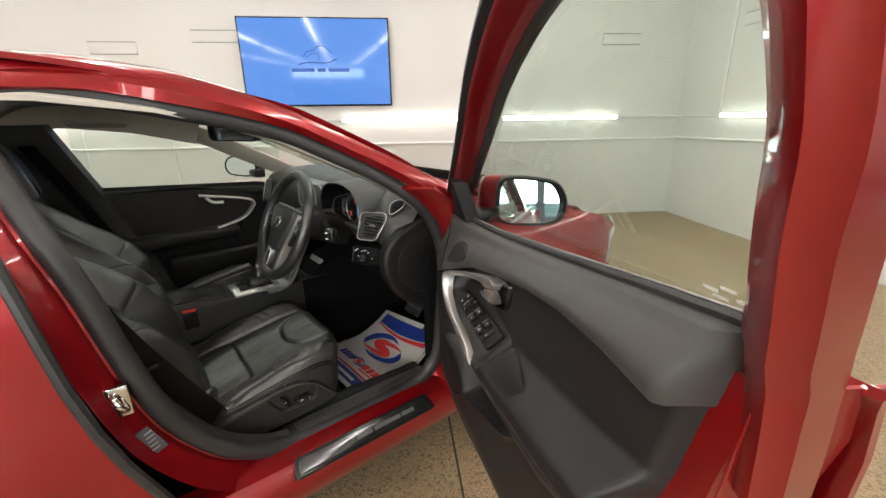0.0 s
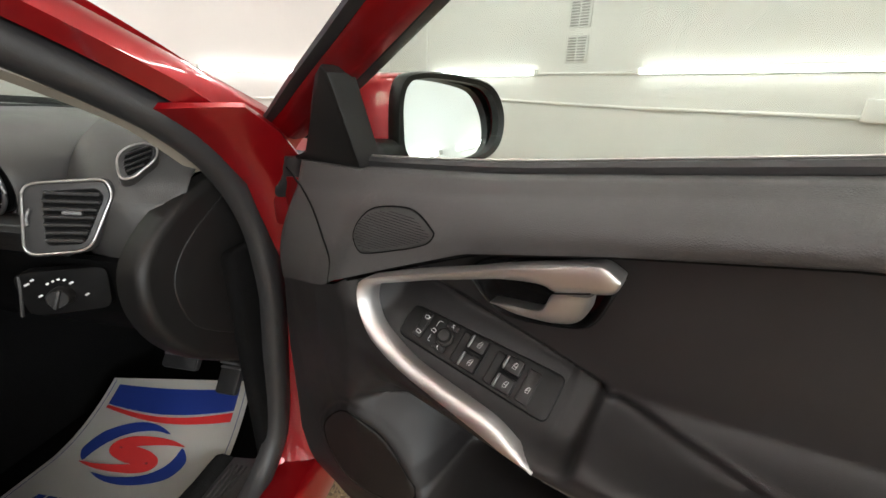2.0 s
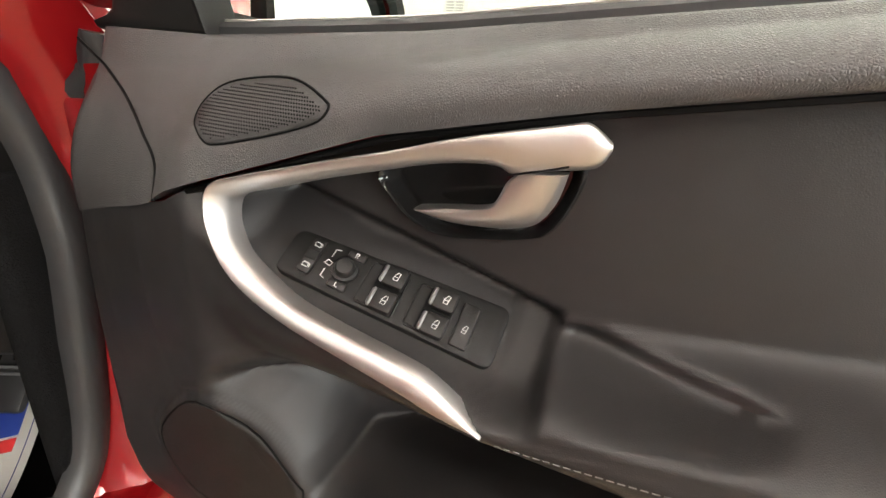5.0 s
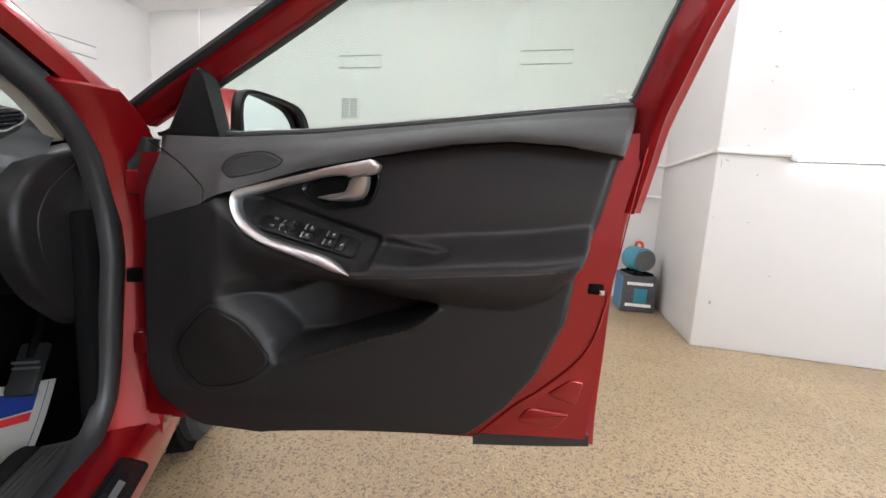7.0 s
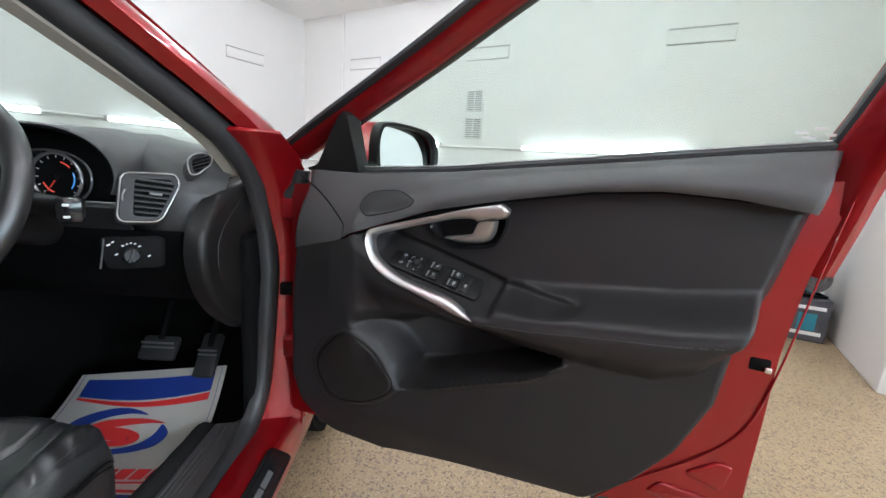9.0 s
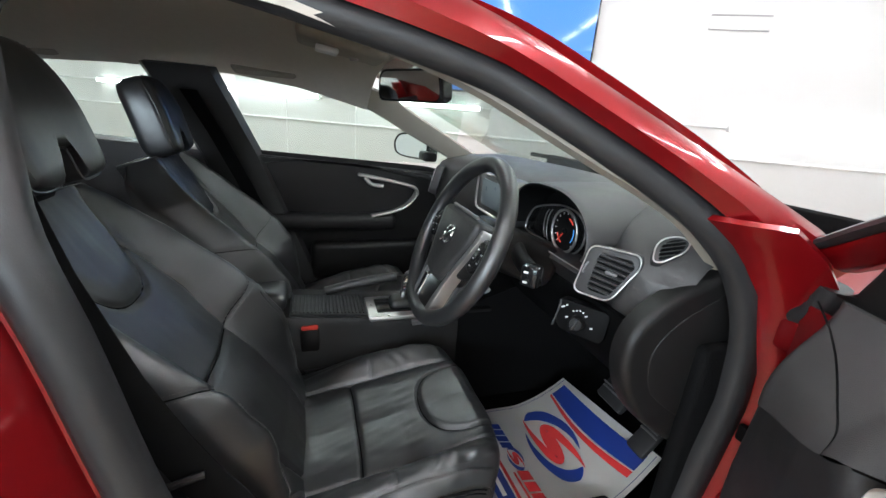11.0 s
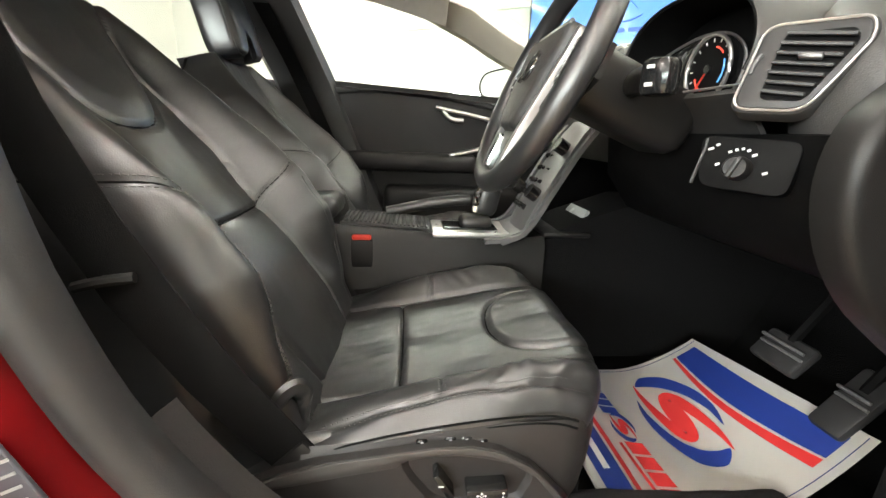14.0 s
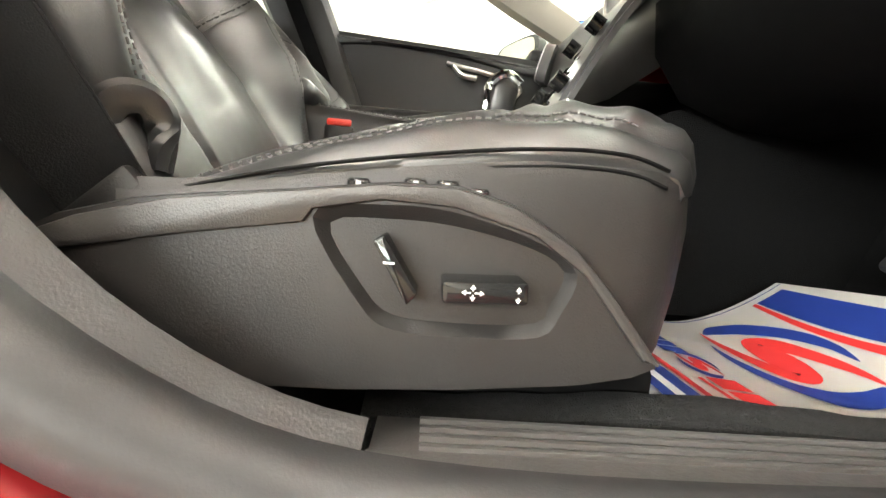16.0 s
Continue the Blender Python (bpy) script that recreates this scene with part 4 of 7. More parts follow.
SWING = [-1.95 + 3.9 * j / 26 for j in range(27)]
hood = part("instrument_hood", shell([[brow(a, y, w) for a in SWING] for y, w in ((0.197, 0.962), (0.196, 0.975), (0.199, 0.99), (0.215, 1.0), (0.29, 1.03), (0.37, 1.05))], 0.006), DASHTOP, car, "curved hood over the instruments", 60)
part("hood_lining", shell([[brow(a, y, w) for a in SWING] for y, w in ((0.199, 0.955), (0.24, 0.90), (0.285, 0.84))], 0.003), BLACKPANEL, hood)
part("hood_apron", shell([[Vector((x, y, z)) for x in (0.222, 0.30, 0.376, 0.45, 0.528)] for y, z in ((0.30, 0.902), (0.215, 0.910), (0.199, 0.910), (0.194, 0.904), (0.214, 0.88), (0.242, 0.845))], 0.006), SOFT, hood)
part("apron_lip", tube([(0.226 + 0.03 * k, 0.1955, 0.9135) for k in range(11)], 0.0016, 6), SATIN, hood)
part("dial_panel", plate(smooth2([(0.22, 0.90), (0.21, 0.97), (0.28, 1.02), (0.376, 1.035), (0.46, 1.02), (0.54, 0.97), (0.53, 0.90), (0.376, 0.87)], 3), lambda a, b, d: Vector((a, 0.285 - d, b)), 0.0, 0.01, 0.003), BLACKPANEL, hood)
BEZEL = spline([(0.243, 0.232, 0.926), (0.252, 0.234, 0.950), (0.270, 0.237, 0.974), (0.315, 0.243, 0.990), (0.362, 0.250, 0.999), (0.405, 0.256, 0.994), (0.432, 0.260, 0.974), (0.440, 0.260, 0.948), (0.430, 0.260, 0.920), (0.402, 0.258, 0.901), (0.350, 0.250, 0.903), (0.282, 0.238, 0.909), (0.250, 0.233, 0.914), (0.243, 0.232, 0.926)], 4)[:-1]
part("gauge_rim", tube(BEZEL, 0.0022, 6, True), SILVER, hood, "satin silver rim round the gauges")
part("gauge_glass", plate(smooth2([(p.x, p.z) for p in BEZEL[::4]][::-1], 2), lambda a, b, d: Vector((a, 0.262 - d + 0.08 * (a - 0.40), b)), 0.0, 0.004), GLOSS, hood)


def gauge(a, b, d):
    """Point before the round dial: a across, b up, d towards the driver."""
    return Vector((0.388 + a, 0.252 - d, 0.949 + b))


part("dial_rim", tube([gauge(0.046 * math.cos(k * 0.1963), 0.046 * math.sin(k * 0.1963), 0.008) for k in range(32)], 0.003, 8, True), SILVER, hood, "silver dial rim")
part("dial_face", plate([(0.044 * math.cos(k * 0.2618), 0.044 * math.sin(k * 0.2618)) for k in range(24)], gauge, -0.004, 0.004), BLACKPANEL, hood)
for k in range(13):
    a = radians(225 - k * 22.5)
    part("dial_tick", rbox(gauge(0.039 * math.cos(a), 0.039 * math.sin(a), 0.0045), (0.0014, 0.001, 0.005), 0, 1, pose(0, 0, 0, 0, 90 - math.degrees(a), 0)), MARK, hood)
part("needle", tube([gauge(0.0, 0.0, 0.007), gauge(-0.020, -0.026, 0.007)], 0.0013, 6), BUCKLE, hood, "red needle")
part("needle_hub", sweep(bmesh.new(), [gauge(0, 0, 0.003), gauge(0, 0, 0.009)], circle(0.006, 14), (0, 0, 1)), GLOSS, hood)
for a0, a1, col in ((-40, 20, (0.1, 0.35, 0.8)), (40, 75, (0.8, 0.08, 0.05)), (200, 250, (0.8, 0.08, 0.05))):
    part("lit_scale", tube([gauge(0.030 * math.cos(radians(lerp(a0, a1, k / 8))), 0.030 * math.sin(radians(lerp(a0, a1, k / 8))), 0.0045) for k in range(9)], 0.0014, 5), glow("lit_dial_scale", col, 0.6, (0.01, 0.01, 0.01)), hood, "lit coloured scale in the dial")
for sx, r in ((0.335, 0.036), (0.350, 0.040)):
    part("side_scale", tube([(sx - 0.012 - r * 0.6 * math.cos(radians(a)), 0.247, 0.946 + r * math.sin(radians(a))) for a in range(-65, 66, 13)], 0.0016, 6), SATIN, hood, "curved scale beside the dial")
for k in range(7):
    part("scale_tick", rbox((0.326 - 0.010 * math.cos(radians(-45 + 15 * k)), 0.2465, 0.946 + 0.034 * math.sin(radians(-45 + 15 * k))), (0.005, 0.001, 0.0014)), MARKDIM, hood)


def vent(centre, turn, tilt, rim, grille, n, lean, name):
    """An air vent: a rounded surround with a fine bright rim, a dark throat, slats and a thumb tab."""
    f = pose(*centre, tilt, 0, turn)

    def at(a, b, d):
        return f @ Vector((a, -d, b))
    o = rim if len(rim) > 20 else smooth2(ccw(rim), 4)
    v = part(name, plate([(a * 1.07, b * 1.07) for a, b in o], at, -0.03, 0.0, 0.005, 3), DASHTOP, car, "dark air vent with slats in a grey surround")
    part("vent_rim", tube([at(a, b, 0.0008) for a, b in o], 0.0015, 6, True), SILVER, v, "fine satin silver rim")
    part("vent_bowl", plate([(a * 0.965, b * 0.965) for a, b in o], at, -0.01, 0.0022, 0.002), VENTGREY, v)
    g = grille if len(grille) > 20 else smooth2(ccw(grille), 4)
    # Flat near-black sheet that stands for the shade inside the vent.
    part("vent_throat", plate(g, at, -0.01, 0.0034), DARK, v)
    mx, mz = sum(p[0] for p in g) / len(g), sum(p[1] for p in g) / len(g)
    t = math.tan(radians(lean))
    low, high = min(b - t * (a - mx) for a, b in g), max(b - t * (a - mx) for a, b in g)
    for k in range(n):
        c = lerp(low, high, (k + 0.75) / (n + 0.5))
        cells = [mx + 0.0012 * q for q in range(-40, 41) if inside(mx + 0.0012 * q, c + t * 0.0012 * q, g)]
        if len(cells) < 5:
            continue
        x0, x1 = cells[0], cells[-1]
        m = (x0 + x1) / 2
        part("slat", rbox(f @ Vector((m, -0.007, c + t * (m - mx))), ((x1 - x0) / math.cos(radians(lean)), 0.008, (high - low) * 0.055), 0.001, 1, f.to_3x3().to_4x4() @ pose(0, 0, 0, 14, -lean, 0)), VENTGREY, v)
    if n > 4:
        part("tab", rbox(f @ Vector((mx, -0.014, mz)), (0.020, 0.010, 0.0055), 0.002, 2, f.to_3x3().to_4x4() @ pose(0, 0, 0, 0, -lean, 0)), SATIN, v)
        side = min(a for a, b in g) - 0.010
        part("thumb_wheel", tube([at(side - 0.003 * math.cos(radians(a)) + 0.003 * math.sin(radians(a)), mz + 0.010 * math.sin(radians(a)), 0.004) for a in range(-80, 81, 20)], 0.0022, 6), SATIN, v)
    return v


vent((0.578, 0.212, 0.925), 38, -14, rounded([(-0.051, -0.042), (0.014, -0.045), (0.050, 0.025), (0.045, 0.045), (-0.038, 0.046)], 0.016, 5), rounded([(-0.027, -0.033), (0.011, -0.036), (0.041, 0.022), (0.036, 0.034), (-0.019, 0.035)], 0.008, 4), 7, -8, "air_vent")
vent((0.640, 0.268, 0.990), 48, -30, [(-0.020, -0.020), (-0.019, 0.004), (-0.008, 0.018), (0.012, 0.024), (0.026, 0.018), (0.022, 0.002), (0.006, -0.012), (-0.008, -0.022)],
     [(-0.012, -0.019), (-0.012, 0.002), (-0.002, 0.014), (0.013, 0.019), (0.021, 0.014), (0.015, -0.002), (0.002, -0.012)], 4, 20, "side_vent")
vent((-0.43, 0.19, 0.93), -30, -14, [(-0.036, -0.04), (-0.03, 0.044), (0.0, 0.05), (0.034, 0.042), (0.038, -0.044), (0.0, -0.05)], [(-0.026, -0.03), (-0.022, 0.034), (0.024, 0.032), (0.028, -0.034)], 6, 8, "air_vent")

# lighting switch panel below the vent
LP = pose(0.535, 0.195, 0.825, -8, 0, 36)
lp = part("lighting_panel", plate(rounded([(-0.026, -0.030), (0.062, -0.034), (0.066, 0.026), (-0.034, 0.030)], 0.014), lambda a, b, d: LP @ Vector((a, -d, b)), -0.02, 0.010, 0.0015), BLACKPANEL, car, "black lighting switch panel")
part("panel_side", tube([LP @ Vector((-0.031 + 0.004 * math.cos(k * 0.4), -0.009, 0.026 - 0.009 * k)) for k in range(7)], 0.0022, 6), SOFT, lp)
part("rotary_knob", sweep(bmesh.new(), [LP @ Vector((0.012, -d, -0.007)) for d in (0.010, 0.024, 0.027)], circle(0.014, 20), (0, 0, 1), scale=[1, 0.94, 0.8]), HARD, lp)
part("knob_grip", rbox(LP @ Vector((0.012, -0.028, -0.007)), (0.005, 0.009, 0.026), 0.002, 2, LP.to_3x3().to_4x4() @ pose(0, 0, 0, 0, 20, 0)), SOFT, lp)
for a, b, w in ((-0.0205, 0.014, 0.006), (-0.014, 0.019, 0.004), (-0.010, -0.0035, 0.005), (0.0, 0.0115, 0.0035), (0.006, 0.014, 0.003), (0.012, 0.0155, 0.003), (0.018, 0.014, 0.0035), (0.0245, 0.009, 0.005), (0.038, -0.010, 0.005)):
    part("marking", rbox(LP @ Vector((a, -0.0104, b)), (w, 0.0008, 0.0026), 0, 1, LP.to_3x3().to_4x4() @ pose(0, 0, 0, 0, -25, 0)), MARK, lp)

# side of the dash towards the door, lower dash, column, pedals
END = smooth2([(0.46, 0.965), (0.36, 0.955), (0.29, 0.936), (0.232, 0.902), (0.198, 0.862), (0.194, 0.80), (0.225, 0.73), (0.29, 0.665), (0.40, 0.61), (0.48, 0.72), (0.49, 0.88)], 4)
part("dash_end", plate(END, lambda a, b, d: Vector((0.60 + d, a, b)), 0.045, 0.083, 0.014, 3), HARD, car, "rounded dark end of the dashboard", 60)
part("dash_end_boss", plate(smooth2([(0.40, 0.915), (0.32, 0.905), (0.252, 0.855), (0.24, 0.80), (0.275, 0.735), (0.40, 0.68)], 4), lambda a, b, d: Vector((0.60 + d, a, b)), 0.06, 0.0848, 0.0018, 2), HARD, car, "", 60)
# Underside of the dash: its shade is put into the near-black colour.
part("lower_dash", shell([[Vector((x, y, z)) for x in (0.14, 0.25, 0.38, 0.5, 0.62)] for y, z in ((0.24, 0.86), (0.25, 0.78), (0.30, 0.715), (0.40, 0.68), (0.55, 0.67))], 0.012), DARK, car, "lower dashboard with its shade in a near-black colour")
part("column_shroud", rbox((0.37, 0.135, 0.90), (0.11, 0.20, 0.095), 0.03, 3, pose(0, 0, 0, -22, 0, 0)), HARD, car, "dark steering column shroud")
stalk = part("column_stalk", tube(spline([(0.42, 0.12, 0.92), (0.48, 0.10, 0.918), (0.53, 0.092, 0.915)], 4), 0.014, 10, ry=0.018), HARD, car, "dark column stalk with a switch")
part("stalk_switch", rbox((0.54, 0.088, 0.914), (0.035, 0.03, 0.04), 0.008, 2, pose(0, 0, 0, 0, 0, 30)), GLOSS, stalk)
for dz in (-0.009, 0.009):
    part("marking", rbox((0.547, 0.0715, 0.914 + dz), (0.008, 0.003, 0.004), 0.0005, 1, pose(0, 0, 0, 0, 0, 30)), MARK, stalk)
for px, w, z0 in ((0.385, 0.095, 0.485), (0.515, 0.055, 0.47)):
    pp = part("pedal", rbox((px, 0.50, z0), (w, 0.02, 0.065 if w > 0.06 else 0.12), 0.008, 2, pose(0, 0, 0, -40, 0, 0)), RUBBER, car, "ribbed black foot pedal")
    part("pedal_arm", tube([(px, 0.51, z0 + 0.02), (px, 0.62, z0 + 0.2)], 0.009, 6), DARK, pp)
    for k in range(4):
        part("pedal_rib", rbox((px, 0.492, z0 - 0.02 + 0.013 * k), (w * 0.9, 0.006, 0.005), 0.001, 1, pose(0, 0, 0, -40, 0, 0)), SATIN, pp)

# steering wheel
WM = pose(0.372, 0.0, 0.931, -24, 0, 0) @ Matrix.Diagonal((0.935, 1, 0.935, 1))


def wh(a, b, d):
    """Point in the wheel's plane: a across, b up, d towards the driver."""
    return WM @ Vector((a, -d, b))


wheel = part("steering_wheel", tube([wh(0.178 * math.cos(k * math.pi / 32), 0.178 * math.sin(k * math.pi / 32), -0.004) for k in range(64)], 0.0165, 12, True, up=tuple(WM.to_3x3() @ Vector((0, -1, 0)))), LEATHER, car, "black leather steering wheel with silver spokes")
HUBP = rounded([(-0.098, 0.062), (0.098, 0.062), (0.092, 0.020), (0.066, -0.045), (0.048, -0.092), (-0.048, -0.092), (-0.066, -0.045), (-0.092, 0.020)], 0.022, 5)
part("airbag_cover", plate(HUBP, wh, -0.045, 0.014, 0.012, 3), SOFT, wheel, "dark airbag cover")
part("top_trim", tube([wh(-0.07 + 0.014 * k, 0.0655, 0.006) for k in range(11)], 0.0035, 6), SILVER, wheel, "satin silver strip over the airbag cover")
for s in (1, -1):
    part("spoke", plate(ccw([(s * 0.088, 0.045), (s * 0.168, 0.032), (s * 0.172, -0.012), (s * 0.13, -0.045), (s * 0.085, -0.06), (s * 0.06, -0.05)]), wh, -0.03, -0.004, 0.006), HARD, wheel)
    edge = [(0.104, 0.050), (0.118, 0.044), (0.108, 0.008), (0.090, -0.035), (0.070, -0.090), (0.060, -0.150), (0.040, -0.156), (0.052, -0.096), (0.072, -0.040), (0.096, 0.018)]
    # Same trim on both sides; the left one's shade is put in as darker grey.
    part("spoke_trim", plate(smooth2([(s * a, b) for a, b in edge], 3), wh, -0.02, 0.0055, 0.003), SILVER if s > 0 else SATIN, wheel, "satin silver spoke trim")
    pod = part("spoke_buttons", plate(rounded(ccw([(s * 0.122, 0.036), (s * 0.160, 0.026), (s * 0.162, -0.008), (s * 0.128, -0.034), (s * 0.108, -0.022)]), 0.010), wh, -0.01, 0.003, 0.003), GLOSS, wheel, "black key pod on the spoke")
    for a, b in ((0.128, 0.018), (0.148, 0.012), (0.124, -0.002), (0.146, -0.006), (0.124, -0.018)):
        part("marking", plate([(s * a - 0.003, b - 0.0016), (s * a + 0.003, b - 0.0016), (s * a + 0.003, b + 0.0016), (s * a - 0.003, b + 0.0016)], wh, 0.0, 0.0036), MARKDIM, pod)
part("lower_spoke", plate(rounded([(-0.05, -0.085), (0.05, -0.085), (0.04, -0.168), (-0.04, -0.168)], 0.012), wh, -0.03, 0.0, 0.006), HARD, wheel)
part("lower_spoke_trim", plate(rounded(ccw([(-0.046, -0.098), (-0.024, -0.098), (-0.026, -0.158), (-0.042, -0.158)]), 0.006), wh, -0.012, 0.006, 0.003), CHROME, wheel, "bright lower spoke trim")
em = tube([wh(0.019 * math.cos(k * 0.3927), 0.004 + 0.019 * math.sin(k * 0.3927), 0.016) for k in range(16)], 0.0028, 6, True)
tube([wh(-0.024, -0.016, 0.017), wh(0.024, 0.024, 0.017)], 0.0035, 6, bm=em)
part("emblem", em, CHROME, wheel, "chrome ring emblem")

# centre stack, console, shifter
stack = part("control_panel", shell([[Vector((x, y - 0.02 * (1 - ((x - CX) / 0.1) ** 2), z)) for x in (-0.03, 0.0, 0.04, 0.08, 0.115, 0.145)] for y, z in ((0.21, 0.88), (0.185, 0.85), (0.15, 0.79), (0.10, 0.70), (0.075, 0.645), (0.03, 0.625))], 0.016), SATIN, car, "slim satin silver centre stack")
for r in range(5):
    for c in range(3):
        z = 0.69 + 0.028 * r
        y = lerp(0.088, 0.158, r / 4)
        part("stack_button", rbox((0.025 + 0.033 * c, y - 0.012, z), (0.024, 0.012, 0.012), 0.003, 1, pose(0, 0, 0, 30, 0, 0)), GLOSS, stack)
for x, z, y in ((0.0, 0.82, 0.148), (0.12, 0.82, 0.148), (0.0, 0.72, 0.095), (0.12, 0.72, 0.095)):
    part("stack_knob", sweep(bmesh.new(), [Vector((x, y, z)), Vector((x, y - 0.02, z + 0.012))], circle(0.016, 16), (0, 0, 1)), GLOSS, stack)
scr = part("centre_display", plate(rounded([(-0.05, 0.90), (0.22, 0.90), (0.21, 1.02), (-0.04, 1.02)], 0.03), lambda a, b, d: Vector((a, 0.225 - d, b)), -0.03, 0.012, 0.006), SATIN, car, "grey satin surround with a small display")
part("display_rim", tube([(a, 0.212, b) for a, b in rounded([(-0.045, 0.905), (0.215, 0.905), (0.205, 1.015), (-0.035, 1.015)], 0.028)], 0.004, 6, True), SILVER, scr)
part("display_glass", plate(rounded([(0.0, 0.925), (0.14, 0.925), (0.14, 1.0), (0.0, 1.0)], 0.01), lambda a, b, d: Vector((a, 0.213 - d, b)), 0, 0.003), mat("grey_lit_display", (0.25, 0.3, 0.32), 0.3), scr)
part("hazard_button", rbox((0.222, 0.206, 0.996), (0.022, 0.012, 0.022), 0.004, 2), SATIN, scr)
for ex in (-0.034, 0.149):
    part("panel_edge", sweep(bmesh.new(), spline([(ex, 0.205, 0.872), (ex, 0.165, 0.815), (ex, 0.115, 0.725), (ex, 0.080, 0.660), (ex, 0.045, 0.630), (ex, -0.02, 0.622)], 5), [(-0.005, -0.010), (0.005, -0.010), (0.005, 0.010), (-0.005, 0.010)], (1, 0, 0)), SATIN, stack, "satin edge of the slim panel")
pocket = part("storage_pocket", rbox((0.035, 0.215, 0.655), (0.11, 0.010, 0.066), 0.004, 2, pose(0, 0, 0, -35, 0, 0)), mat("pale_clear_plastic", (0.35, 0.36, 0.35), 0.25, var=0.08), car, "pale plastic pocket behind the slim panel")
part("pocket_tray", rbox((0.05, 0.17, 0.634), (0.17, 0.11, 0.012), 0.005, 2), HARD, pocket)
CP = [(-0.62, 0.655), (-0.36, 0.65), (-0.13, 0.632), (0.05, 0.622), (0.12, 0.63)]
bm = bmesh.new()
skin(bm, [[Vector((x, y, zz)) for x, zz in ((-0.075, 0.33), (-0.07, z - 0.02), (-0.055, z), (0.0, z - 0.006), (0.08, z - 0.006), (0.125, z), (0.138, z - 0.02), (0.15, 0.33))] for y, z in CP])
part("centre_console", bm, HARD, car, "dark centre console", 50)
bm = bmesh.new()
skin(bm, [[Vector((x, y, zz)) for x, zz in ((-0.075, 0.33), (-0.06, z), (0.115, z), (0.135, 0.33))] for y, z in ((0.122, 0.625), (0.2, 0.66), (0.34, 0.71), (0.76, 0.72))])
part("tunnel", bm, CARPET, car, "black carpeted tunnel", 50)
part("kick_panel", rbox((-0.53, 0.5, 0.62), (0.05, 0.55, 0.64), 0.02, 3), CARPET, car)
part("armrest", rbox((0.035, -0.47, 0.675), (0.15, 0.26, 0.055), 0.025, 3), LEATHER, car, "black leather centre armrest")
rol = part("roller_cover", rbox((0.055, -0.235, 0.640), (0.12, 0.20, 0.012), 0.003, 2, pose(0, 0, 0, -4, 0, 0)), VENTGREY, car, "dark ribbed roller cover")
for k in range(20):
    part("slat", rbox((0.055, -0.327 + 0.0096 * k, 0.6535 - 0.00067 * k), (0.112, 0.006, 0.005), 0.0015, 1), VENTGREY, rol)
sh = part("shifter_plate", rbox((0.065, -0.045, 0.629), (0.135, 0.175, 0.014), 0.005), SATINBRIGHT, car, "satin silver shifter plate")
part("shifter_gate", rbox((0.065, -0.045, 0.635), (0.085, 0.125, 0.008), 0.003), GLOSS, sh)
part("shifter_gaiter", rbox((0.065, -0.03, 0.648), (0.06, 0.075, 0.03), 0.014, 3), LEATHER, sh)
part("shifter_knob", rbox((0.065, -0.005, 0.70), (0.045, 0.055, 0.075), 0.018, 3, pose(0, 0, 0, -12, 0, 0)), LEATHER, sh, "black leather shift knob")
part("knob_trim", tube(spline([(0.088, -0.035, 0.675), (0.088, -0.03, 0.72), (0.088, 0.0, 0.74), (0.088, 0.025, 0.725)], 4), 0.008, 8), CHROME, sh)
part("handbrake", tube(spline([(-0.035, -0.24, 0.645), (-0.035, -0.12, 0.672), (-0.035, -0.03, 0.682)], 4), 0.014, 10), LEATHER, car, "black leather handbrake lever")


